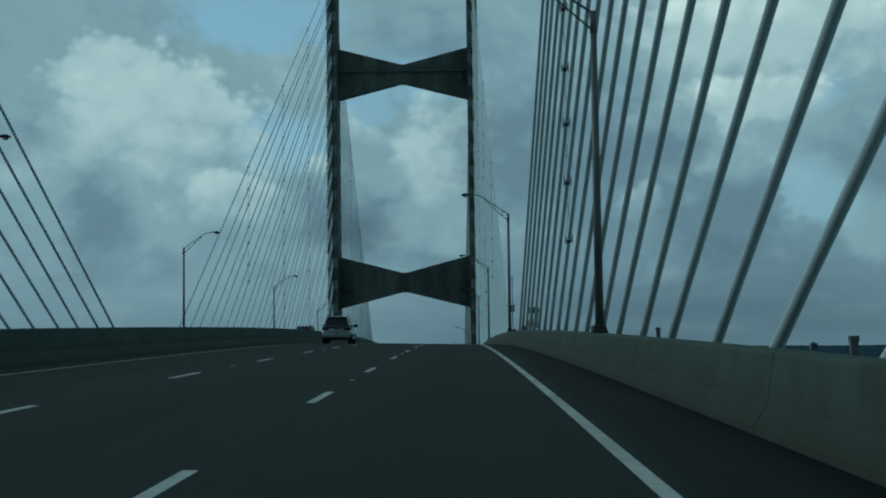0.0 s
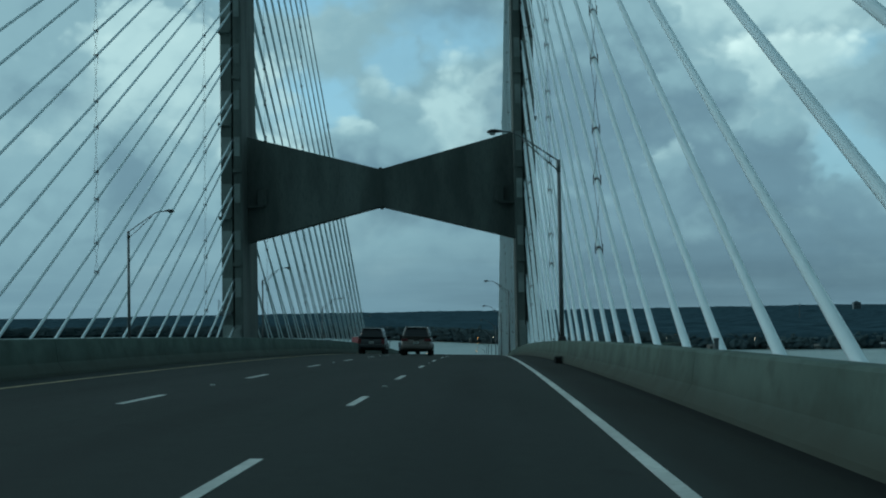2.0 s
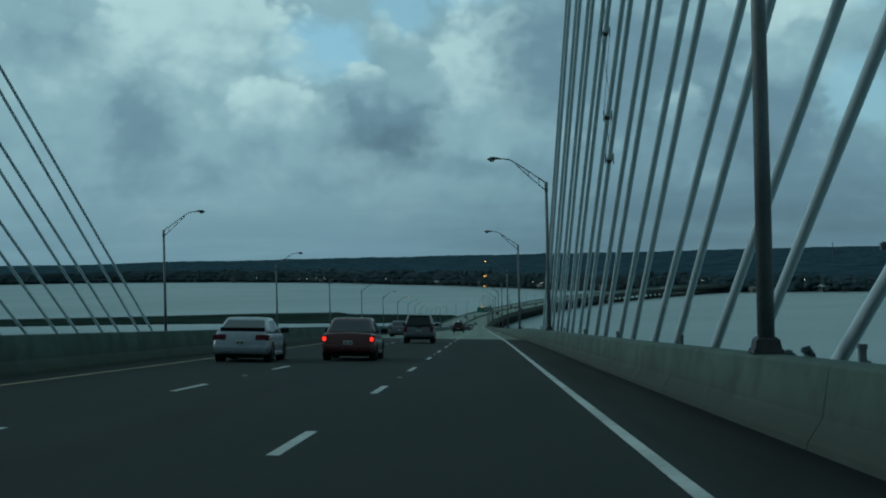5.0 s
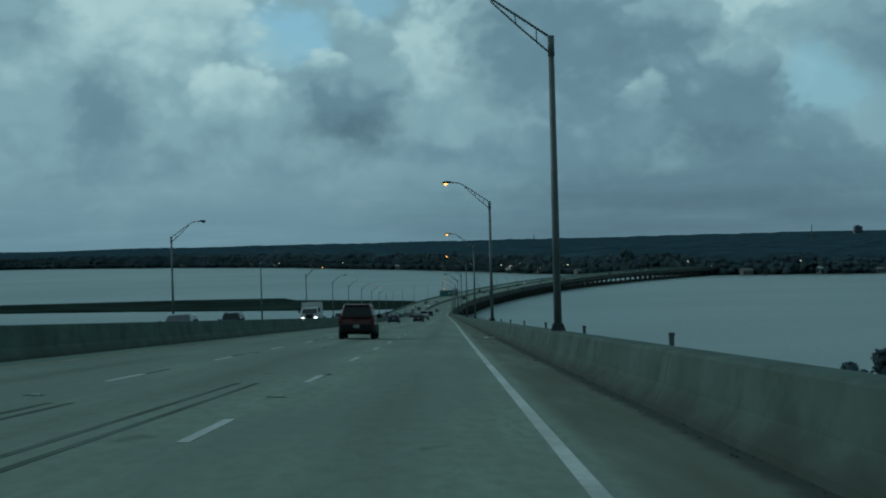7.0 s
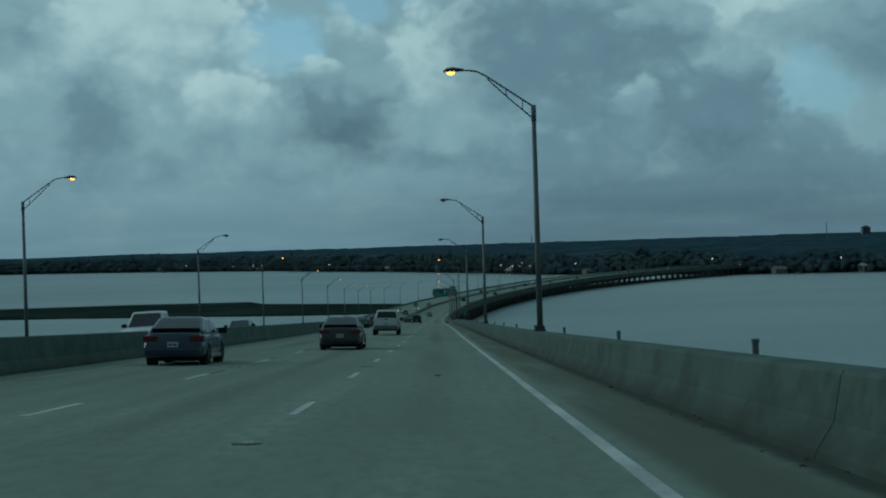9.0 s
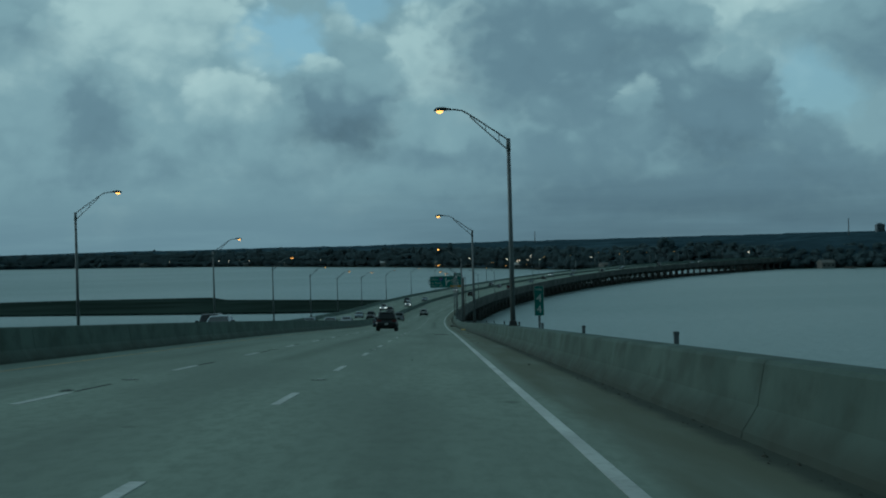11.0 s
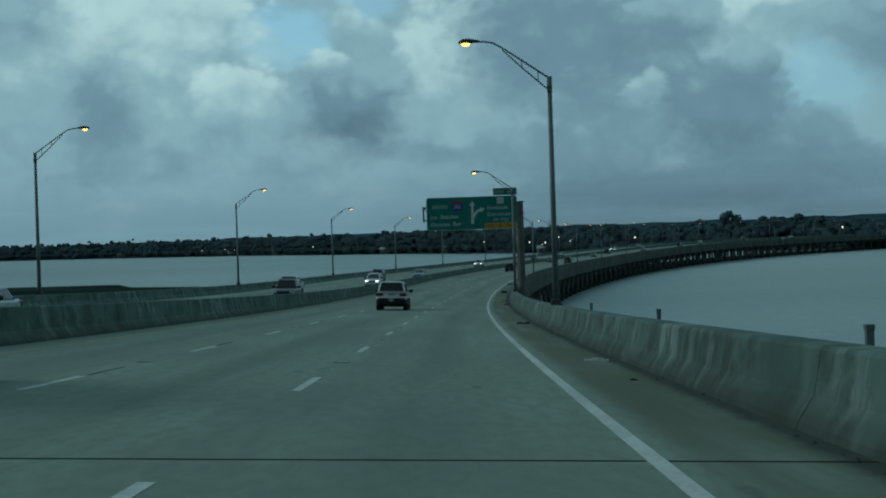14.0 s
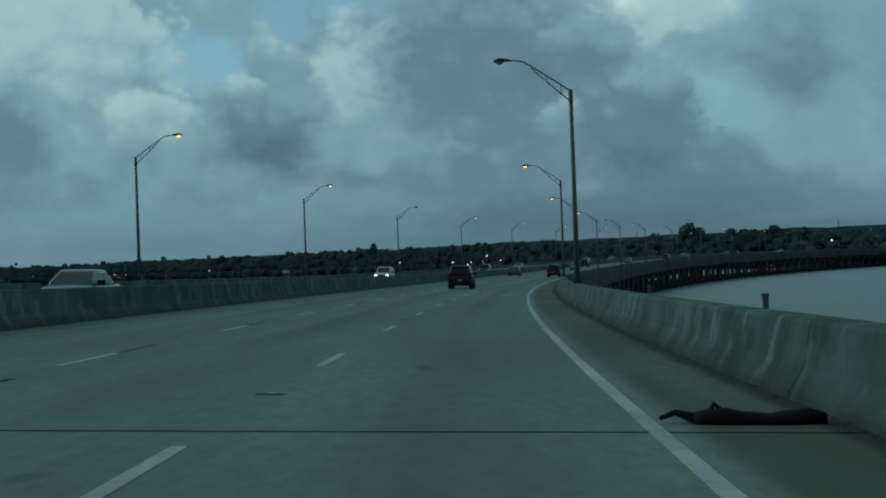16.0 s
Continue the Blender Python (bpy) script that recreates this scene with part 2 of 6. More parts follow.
make_world()
sun_data = bpy.data.lights.new("sun", "SUN")
sun_data.energy, sun_data.angle, sun_data.color = 0.5, radians(30), (1.0, 0.98, 0.90)
sun = new("sun", sun_data)
far_off = Vector((math.sin(radians(SUN_TURN)) * math.cos(radians(SUN_HIGH)), math.cos(radians(SUN_TURN)) * math.cos(radians(SUN_HIGH)),
                  math.sin(radians(SUN_HIGH))))
sun.matrix_world = look(far_off * 300, (0, 0, 0))

# ---------------------------------------------------------------- materials
MAT = {}


def surface(name, build, rough=0.7, metal=0.0, spec=None):
    """A node material: build(g, bsdf) wires colour, relief and gloss."""
    m = bpy.data.materials.new(name)
    m.use_nodes = True
    g = Graph(m.node_tree)
    b = m.node_tree.nodes["Principled BSDF"]
    b.inputs["Roughness"].default_value = rough
    b.inputs["Metallic"].default_value = metal
    if spec is not None:
        b.inputs["Specular IOR Level"].default_value = spec
    build(g, b)
    MAT[name] = m
    return m


def bump(g, b, height, strength, dist=0.02):
    nd = g.add("ShaderNodeBump")
    nd.inputs["Strength"].default_value = strength
    nd.inputs["Distance"].default_value = dist
    g.set(nd.inputs["Height"], height)
    g.set(b.inputs["Normal"], nd.outputs[0])


def obj(g):
    return g.add("ShaderNodeTexCoord").outputs["Object"]


def uv(g):
    return g.add("ShaderNodeTexCoord").outputs["UV"]


def worn(name, base, amount=0.25, scale=1.0, rough=0.7, metal=0.0, dirt=None, relief=0.15, stretch=(1, 1, 1), spec=None):
    """Paint, steel or stone with variation at two sizes and fine relief."""
    def build(g, b):
        p = g.vec("MULTIPLY", obj(g), stretch)
        big, small = g.noise(p, 0.35 * scale, 4.0), g.noise(p, 9.0 * scale, 5.0, 0.65)
        dim = tuple(c * (1 - amount) for c in base)
        lit = tuple(min(1.0, c * (1 + amount * 0.7)) for c in base)
        c = g.mix(g.span(big, 0.3, 0.7), dim, lit)
        c = g.mix(g.math("MULTIPLY", g.span(small, 0.45, 0.75), 0.5), c, dirt or tuple(x * 0.55 for x in base))
        g.set(b.inputs["Base Color"], c)
        g.set(b.inputs["Roughness"], g.span(small, 0.2, 0.8, max(0.02, rough - 0.12), min(1.0, rough + 0.1)))
        if relief:
            bump(g, b, small, relief, 0.006)
    return surface(name, build, rough, metal, spec)


def flat_paint(name, base, rough=0.35, metal=0.0, coat=0.0):
    def build(g, b):
        p = obj(g)
        n = g.noise(p, 2.0, 4.0)
        g.set(b.inputs["Base Color"], g.mix(g.span(n, 0.3, 0.75), tuple(c * 0.85 for c in base), base))
        b.inputs["Coat Weight"].default_value = coat
        b.inputs["Coat Roughness"].default_value = 0.08
        g.set(b.inputs["Roughness"], g.span(g.noise(p, 6.0, 3.0), 0.3, 0.8, rough * 0.8, min(1.0, rough * 1.3)))
    return surface(name, build, rough, metal)


def lamp_glow(name, colour, strength):
    def build(g, b):
        b.inputs["Base Color"].default_value = (*colour, 1)
        b.inputs["Emission Color"].default_value = (*colour, 1)
        b.inputs["Emission Strength"].default_value = strength
    return surface(name, build, 0.3)


def road_surface(name, base, wheel, joint):
    """Asphalt or concrete; the uv map runs in metres, across and along."""
    def build(g, b):
        p = uv(g)
        sep = g.add("ShaderNodeSeparateXYZ")
        g.set(sep.inputs[0], p)
        o, s = sep.outputs[0], sep.outputs[1]
        long = g.noise(g.vec("MULTIPLY", p, (1.0, 0.02, 1.0)), 1.3, 5.0, 0.6)
        blotch = g.noise(g.vec("MULTIPLY", p, (1.0, 0.16, 1.0)), 0.45, 4.0, 0.55)
        grain = g.noise(p, 38.0, 4.0, 0.7)
        c = g.mix(g.span(blotch, 0.3, 0.7), tuple(x * 0.82 for x in base), tuple(x * 1.12 for x in base))
        c = g.mix(g.math("MULTIPLY", g.span(long, 0.42, 0.72), 0.35), c, tuple(x * 0.66 for x in base))
        # fine mottling of the worn surface, drawn out along the lanes
        speck = g.noise(g.vec("MULTIPLY", p, (1.0, 0.30, 1.0)), 5.5, 5.0, 0.7)
        c = g.mix(g.math("MULTIPLY", g.span(speck, 0.40, 0.68), 0.55), c, tuple(x * 0.64 for x in base))
        # wheel paths: two worn bands in each 3.66 m lane
        ph = g.math("FRACT", g.math("DIVIDE", g.math("ADD", o, 40.26), 1.83))
        band = g.span(g.math("ABSOLUTE", g.math("SUBTRACT", ph, 0.5)), 0.42, 0.06)
        band = g.math("MULTIPLY", band, g.span(g.noise(g.vec("MULTIPLY", p, (0.6, 0.03, 1.0)), 0.8, 3.0), 0.25, 0.7))
        c = g.mix(g.math("MULTIPLY", band, 0.30), c, wheel)
        # oil dropped down the middle of each lane
        mid = g.math("FRACT", g.math("DIVIDE", g.math("ADD", o, 40.26), 3.66))
        oil = g.span(g.math("ABSOLUTE", g.math("SUBTRACT", mid, g.math("ADD", 0.42, g.math("MULTIPLY", g.noise(g.vec("MULTIPLY", p, (0.0, 0.012, 0.0)), 1.0, 2.0), 0.16)))), 0.20, 0.02)
        oil = g.math("MULTIPLY", oil, g.span(g.noise(g.vec("MULTIPLY", p, (0.25, 0.02, 1.0)), 0.9, 3.0), 0.3, 0.65))
        c = g.mix(g.math("MULTIPLY", oil, 0.50), c, tuple(x * 0.62 for x in wheel))
        c = g.mix(g.math("MULTIPLY", g.span(grain, 0.5, 0.8), 0.3), c, tuple(x * 0.5 for x in base))
        # small dark drips and repairs
        spot = g.span(g.noise(g.vec("MULTIPLY", p, (1.0, 0.35, 1.0)), 1.1, 2.0, 0.5), 0.70, 0.76)
        c = g.mix(g.math("MULTIPLY", spot, joint), c, tuple(x * 0.35 for x in base))
        # grit and rust-brown dirt that traffic throws on to the shoulder, thickest at the parapet's foot
        grit = g.math("MULTIPLY", g.span(o, 0.12, 0.5), g.span(g.noise(g.vec("MULTIPLY", p, (1.0, 0.1, 1.0)), 0.9, 4.0), 0.15, 0.6))
        c = g.mix(g.math("MULTIPLY", grit, 0.95), c, tuple(x * k for x, k in zip(base, (0.50, 0.45, 0.39))))
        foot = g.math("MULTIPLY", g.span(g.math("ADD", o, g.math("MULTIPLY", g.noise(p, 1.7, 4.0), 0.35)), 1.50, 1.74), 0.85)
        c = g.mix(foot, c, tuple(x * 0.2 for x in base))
        g.set(b.inputs["Base Color"], c)
        g.set(b.inputs["Roughness"], g.span(blotch, 0.2, 0.8, 0.8, 0.95))
        b.inputs["Specular IOR Level"].default_value = 0.12
        bump(g, b, grain, 0.35, 0.006)
    return surface(name, build, 0.85)


def barrier_concrete():
    """Weathered cast concrete with pale runs and dark streaks down its face."""
    def build(g, b):
        p = uv(g)
        sep = g.add("ShaderNodeSeparateXYZ")
        g.set(sep.inputs[0], p)
        up, along = sep.outputs[0], sep.outputs[1]
        sway = g.scale(g.vec("SUBTRACT", g.noise(p, 2.2, 3.0, 0.5, True), (0.5, 0.5, 0.5)), 0.35)
        run = g.noise(g.vec("MULTIPLY", p, (0.7, 1.0, 1.0)), 2.0, 6.0, 0.62)
        cloudy = g.noise(p, 0.5, 4.0)
        grain = g.noise(p, 45.0, 4.0, 0.7)
        c = g.mix(g.span(cloudy, 0.3, 0.7), (0.072, 0.110, 0.094), (0.122, 0.176, 0.152))
        c = g.mix(g.math("MULTIPLY", g.span(run, 0.50, 0.68), 0.10), c, (0.034, 0.044, 0.037))
        mottle = g.noise(g.vec("MULTIPLY", p, (1.0, 0.7, 1.0)), 1.1, 6.0, 0.62)
        c = g.mix(g.math("MULTIPLY", g.span(mottle, 0.44, 0.66), 0.72), c, (0.046, 0.062, 0.049))
        smear = g.noise(g.vec("ADD", g.vec("MULTIPLY", p, (0.45, 1.0, 1.0)), sway), 1.35, 4.0, 0.6)
        late = g.span(along, 1060.0, 1220.0, 0.08, 1.0)
        c = g.mix(g.math("MULTIPLY", g.math("MULTIPLY", g.span(smear, 0.50, 0.66), g.span(g.noise(p, 0.11, 2.0), 0.36, 0.56)), g.math("MULTIPLY", late, 0.58)), c, (0.27, 0.34, 0.31))
        c = g.mix(g.math("MULTIPLY", g.span(along, 1200.0, 1060.0), 0.35), c, (0.072, 0.098, 0.083))
        c = g.mix(g.math("MULTIPLY", g.span(along, 210.0, 130.0), 0.45), c, (0.052, 0.070, 0.058))
        c = g.mix(g.math("MULTIPLY", g.math("MULTIPLY", g.span(run, 0.42, 0.30), g.span(g.noise(p, 0.23, 3.0), 0.42, 0.60)), g.math("MULTIPLY", late, 0.25)), c, (0.30, 0.36, 0.33))
        # tyre dirt splashed along the foot
        foot = g.math("MULTIPLY", g.span(up, 0.55, 0.02), g.span(g.noise(g.vec("MULTIPLY", p, (1.0, 0.4, 1.0)), 1.3, 4.0), 0.1, 0.6))
        grime = g.math("MULTIPLY", g.span(up, 0.85, 0.12), g.span(along, 560.0, 540.0, 0.0, 0.6))
        c = g.mix(grime, c, (0.040, 0.046, 0.036))
        c = g.mix(g.math("MULTIPLY", foot, 0.8), c, (0.045, 0.052, 0.040))
        c = g.mix(g.math("MULTIPLY", g.span(grain, 0.5, 0.8), 0.3), c, (0.08, 0.08, 0.07))
        g.set(b.inputs["Base Color"], c)
        b.inputs["Specular IOR Level"].default_value = 0.15
        bump(g, b, g.math("ADD", grain, g.math("MULTIPLY", mottle, 0.3)), 0.25, 0.006)
    return surface("barrier_concrete", build, 0.88)


def water_surface():
    def build(g, b):
        p = obj(g)
        ripple = g.noise(p, 0.5, 5.0, 0.65)
        patch_n = g.noise(g.vec("MULTIPLY", p, (0.5, 1.0, 1.0)), 0.006, 3.0, 0.5)
        # light and dark of the ripples' reflections, painted into the water's colour
        chop = g.noise(p, 0.30, 6.0, 0.7)
        g.set(b.inputs["Base Color"], g.mix(g.span(chop, 0.38, 0.62), (0.195, 0.262, 0.260), (0.240, 0.315, 0.315)))
        g.set(b.inputs["Roughness"], g.span(patch_n, 0.3, 0.7, 0.38, 0.46))
        b.inputs["IOR"].default_value = 1.33
        bump(g, b, ripple, 0.45, 0.4)
    return surface("river_water", build, 0.2)


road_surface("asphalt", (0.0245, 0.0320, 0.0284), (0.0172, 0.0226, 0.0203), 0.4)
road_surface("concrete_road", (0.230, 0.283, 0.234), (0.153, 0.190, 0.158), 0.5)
barrier_concrete()
water_surface()
worn("tower_concrete", (0.140, 0.162, 0.148), 0.35, 0.8, 0.88, dirt=(0.066, 0.078, 0.072), relief=0.3, stretch=(1, 1, 0.25), spec=0.15)
worn("wet_concrete", (0.050, 0.055, 0.048), 0.3, 0.5, 0.8, dirt=(0.03, 0.034, 0.028), relief=0.3, spec=0.2)
# concrete with the shade of outer faces and undersides put into its colour
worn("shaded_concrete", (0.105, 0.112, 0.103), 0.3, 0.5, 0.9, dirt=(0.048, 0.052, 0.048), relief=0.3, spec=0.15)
worn("patched_concrete", (0.27, 0.31, 0.29), 0.25, 0.8, 0.88, dirt=(0.15, 0.175, 0.16), relief=0.3, spec=0.15)
worn("white_marking", (0.47, 0.50, 0.47), 0.25, 1.2, 0.7, dirt=(0.22, 0.24, 0.22), relief=0.1)
worn("yellow_marking", (0.30, 0.22, 0.08), 0.3, 2.0, 0.6, dirt=(0.14, 0.10, 0.04), relief=0.1)
worn("cable_sleeve", (0.59, 0.71, 0.74), 0.07, 0.15, 0.40, dirt=(0.53, 0.64, 0.67), relief=0.0)
worn("galvanised", (0.15, 0.17, 0.172), 0.25, 2.0, 0.6, 0.3, dirt=(0.08, 0.09, 0.09), relief=0.05)
worn("dark_steel", (0.045, 0.045, 0.045), 0.3, 2.0, 0.55, 0.4, relief=0.1)
worn("box_paint", (0.33, 0.36, 0.35), 0.15, 2.0, 0.5, relief=0.05)
worn("skid_rubber", (0.095, 0.120, 0.104), 0.35, 0.6, 0.85, dirt=(0.15, 0.19, 0.165), relief=0.1, spec=0.1)
worn("tar", (0.026, 0.031, 0.029), 0.35, 2.0, 0.85, dirt=(0.015, 0.018, 0.017), relief=0.2, spec=0.1)
worn("grit_dirt", (0.040, 0.042, 0.034), 0.4, 2.0, 0.95, dirt=(0.02, 0.02, 0.016), relief=0.2, spec=0.05)
worn("worn_black", (0.045, 0.052, 0.048), 0.4, 2.0, 0.8, dirt=(0.10, 0.12, 0.10), relief=0.1, spec=0.1)
worn("joint_seal", (0.035, 0.042, 0.042), 0.3, 2.0, 0.8, relief=0.2)
worn("rubber", (0.020, 0.022, 0.022), 0.3, 3.0, 0.8, relief=0.2, spec=0.12)
# foliage lightened and blued: distance haze is put into the base colour
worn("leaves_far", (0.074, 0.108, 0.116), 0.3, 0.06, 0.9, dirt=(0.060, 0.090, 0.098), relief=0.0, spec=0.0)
# canopy has the same haze blue, darkened for shade between its crowns
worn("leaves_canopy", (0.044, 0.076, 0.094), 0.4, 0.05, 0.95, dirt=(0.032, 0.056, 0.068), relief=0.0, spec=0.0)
worn("marsh_grass", (0.026, 0.040, 0.034), 0.4, 0.05, 0.95, dirt=(0.026, 0.042, 0.034), relief=0.0, spec=0.0)
worn("shore_ground", (0.060, 0.070, 0.045), 0.4, 0.02, 0.95, dirt=(0.04, 0.045, 0.03), relief=0.0, spec=0.0)
worn("bark", (0.10, 0.08, 0.06), 0.3, 2.0, 0.9, relief=0.3)
worn("sign_green", (0.008, 0.155, 0.125), 0.15, 2.0, 0.45, relief=0.0)
worn("sign_white", (0.55, 0.57, 0.53), 0.1, 2.0, 0.5, relief=0.0)
worn("sign_yellow", (0.50, 0.24, 0.015), 0.1, 2.0, 0.5, relief=0.0)
worn("sign_blue", (0.015, 0.04, 0.22), 0.1, 2.0, 0.5, relief=0.0)
worn("sign_red", (0.25, 0.02, 0.02), 0.1, 2.0, 0.5, relief=0.0)
worn("rust_steel", (0.12, 0.11, 0.098), 0.35, 1.0, 0.75, 0.1, dirt=(0.05, 0.035, 0.025), relief=0.1)
worn("solar_glass", (0.035, 0.042, 0.045), 0.2, 2.0, 0.2, relief=0.0)
worn("plastic_trim", (0.016, 0.017, 0.018), 0.2, 3.0, 0.65, relief=0.05, spec=0.2)
worn("plastic_yellow", (0.42, 0.30, 0.02), 0.25, 2.0, 0.55, relief=0.1)
worn("white_litter", (0.5, 0.5, 0.47), 0.2, 3.0, 0.7, relief=0.1)
worn("rim_alloy", (0.17, 0.18, 0.19), 0.15, 3.0, 0.4, 0.6, relief=0.0)
worn("plate_white", (0.45, 0.47, 0.45), 0.1, 3.0, 0.5, relief=0.0)
worn("plate_ink", (0.05, 0.09, 0.06), 0.1, 3.0, 0.5, relief=0.0)
worn("roof_white", (0.42, 0.44, 0.43), 0.15, 0.1, 0.7, relief=0.0)
worn("house_wall", (0.15, 0.15, 0.135), 0.2, 0.1, 0.8, relief=0.0)
worn("office_wall", (0.15, 0.185, 0.205), 0.2, 0.05, 0.8, relief=0.0)
worn("tail_red", (0.10, 0.008, 0.01), 0.1, 3.0, 0.25, relief=0.0)
worn("lamp_clear", (0.5, 0.52, 0.52), 0.1, 3.0, 0.15, relief=0.0)
lamp_glow("brake_lit", (1.0, 0.03, 0.015), 1.1)
lamp_glow("amber_lit", (1.0, 0.36, 0.03), 4.0)
lamp_glow("head_lit", (1.0, 0.95, 0.85), 3.0)


def car_glass():
    def build(g, b):
        b.inputs["Base Color"].default_value = (0.012, 0.016, 0.018, 1)
        g.set(b.inputs["Roughness"], g.span(g.noise(obj(g), 3.0, 3.0), 0.3, 0.8, 0.04, 0.12))
    return surface("car_glass", build, 0.06)


car_glass()
for nm, rgb in (("paint_silver", (0.30, 0.33, 0.36)), ("paint_dark", (0.018, 0.02, 0.022)), ("paint_beige", (0.12, 0.11, 0.095)),
                ("paint_maroon", (0.075, 0.010, 0.012)), ("paint_white", (0.62, 0.64, 0.64)), ("paint_navy", (0.02, 0.035, 0.06)),
                ("paint_grey", (0.10, 0.11, 0.12)), ("paint_red", (0.30, 0.025, 0.02)), ("paint_pale", (0.19, 0.25, 0.29)),
                ("paint_green", (0.015, 0.03, 0.03))):
    flat_paint(nm, rgb, 0.38, 0.35 if nm not in ("paint_white", "paint_red") else 0.0, 0.6)
lamp_glow("sodium_lit", (1.0, 0.45, 0.09), 2.4)
lamp_glow("far_light", (1.0, 0.82, 0.58), 1.5)


# ------------------------------------------------------------ mesh helpers
def mesh_of(name, verts, faces, mats, smooth=False, uvs=None):
    me = bpy.data.meshes.new(name)
    me.from_pydata([tuple(v) for v in verts], [], faces)
    for m in (mats if isinstance(mats, (list, tuple)) else [mats]):
        me.materials.append(MAT[m])
    if uvs is not None:
        layer = me.uv_layers.new(name="UVMap")
        idx = np.empty(len(me.loops), dtype=np.int32)
        me.loops.foreach_get("vertex_index", idx)
        layer.data.foreach_set("uv", np.asarray(uvs, dtype=np.float32)[idx].ravel())
    if smooth:
        me.polygons.foreach_set("use_smooth", [True] * len(me.polygons))
    me.update()
    return me


def airy(me, lift=0.9):
    """Turns a crown's normals upwards and outwards, as light spreads through leaves."""
    n = len(me.vertices)
    co = np.empty(n * 3, dtype=np.float32)
    me.vertex_normals.foreach_get("vector", co)
    nv = co.reshape(-1, 3) * 0.6
    nv[:, 2] += lift
    nv /= np.linalg.norm(nv, axis=1, keepdims=True)
    me.normals_split_custom_set_from_vertices([tuple(v) for v in nv.tolist()])
    return me


def part(name, bm, material, parent, label="", smooth=False, place=None):
    """Links a bmesh as one mesh object under a thing or a part."""
    if isinstance(bm, bpy.types.Mesh):
        me = bm
    else:
        me = bpy.data.meshes.new(name)
        bm.to_mesh(me)
        bm.free()
        for m in (material if isinstance(material, (list, tuple)) else [material]):
            me.materials.append(MAT[m])
        if smooth:
            me.polygons.foreach_set("use_smooth", [True] * len(me.polygons))
    ob = new(name, me)
    if parent is not None:
        ob.parent = parent
    if place is not None:
        ob.matrix_basis = place
    if label:
        ob["label"] = label
    return ob


def empty(name, m=None):
    ob = new(name)
    ob.empty_display_size = 0.3
    if m is not None:
        ob.matrix_basis = m
    return ob


def box(bm, lo, hi, bevel=0.0):
    """Adds an axis-aligned box; bevel rounds its edges."""
    r = bmesh.ops.create_cube(bm, size=1.0)
    vs = r["verts"]
    for v in vs:
        for i in range(3):
            v.co[i] = lo[i] if v.co[i] < 0 else hi[i]
    if bevel:
        es = list({e for v in vs for e in v.link_edges})
        bmesh.ops.bevel(bm, geom=es, offset=bevel, segments=2, affect="EDGES", profile=0.6)
    return bm


def tube(bm, path, radii, sides=8, caps=True):
    """A round bar along a path of points; radii one number or one for each point."""
    n = len(path)
    if isinstance(radii, (int, float)):
        radii = [radii] * n
    rings = []
    for i, p in enumerate(path):
        p = Vector(p)
        d = (Vector(path[min(n - 1, i + 1)]) - Vector(path[max(0, i - 1)])).normalized()
        a = d.orthogonal().normalized() if abs(d.z) > 0.95 else d.cross(Vector((0, 0, 1))).normalized()
        b = d.cross(a)
        rings.append([bm.verts.new(p + (a * math.cos(2 * math.pi * k / sides) + b * math.sin(2 * math.pi * k / sides)) * radii[i])
                      for k in range(sides)])
    for r0, r1 in zip(rings, rings[1:]):
        for k in range(sides):
            bm.faces.new((r0[k], r0[(k + 1) % sides], r1[(k + 1) % sides], r1[k]))
    if caps:
        bm.faces.new(rings[0][::-1])
        bm.faces.new(rings[-1])
    if caps:
        bmesh.ops.recalc_face_normals(bm, faces=bm.faces)
    return bm


def prism(bm, outline, lo, hi, axis=0):
    """Extrudes a flat outline (two of the three coordinates) from lo to hi along axis."""
    def put(u, v, w):
        c = [u, v]
        c.insert(axis, w)
        return bm.verts.new(c)
    a = [put(u, v, lo) for u, v in outline]
    b = [put(u, v, hi) for u, v in outline]
    n = len(outline)
    faces = [bm.faces.new(a[::-1]), bm.faces.new(b)]
    for i in range(n):
        faces.append(bm.faces.new((a[i], a[(i + 1) % n], b[(i + 1) % n], b[i])))
    bmesh.ops.recalc_face_normals(bm, faces=faces)
    return bm


def sweep(name, profile, s0, s1, step, mats, closed=True, ref=None, caps=True, follow=False):
    """A mesh along the road: profile of (offset, height); heights above the deck at ref, or at each offset (follow)."""
    n = max(1, int(round((s1 - s0) / step)))
    ss = [s0 + (s1 - s0) * i / n for i in range(n + 1)]
    run, d = [], 0.0
    for i, q in enumerate(profile):
        if i:
            d += math.hypot(q[0] - profile[i - 1][0], q[1] - profile[i - 1][1])
        run.append(d)
    verts, uvs = [], []
    for s in ss:
        for (o, z), r in zip(profile, run):
            verts.append(at(s, o, z, None if follow else (ref if ref is not None else o)))
            uvs.append((o if follow else r, s))
    m = len(profile)
    faces = []
    last = m if closed else m - 1
    for i in range(n):
        for k in range(last):
            a, b = i * m + k, i * m + (k + 1) % m
            faces.append((a, b, b + m, a + m))
    if closed and caps:
        faces.append(tuple(range(m))[::-1])
        faces.append(tuple(n * m + k for k in range(m)))
    me = mesh_of(name, verts, faces, mats, uvs=uvs)
    bm = bmesh.new()
    bm.from_mesh(me)
    bmesh.ops.recalc_face_normals(bm, faces=bm.faces)
    bm.to_mesh(me)
    bm.free()
    return me


# ----------------------------------------------------------- road and deck
END = 2310.0
LANE = 3.66
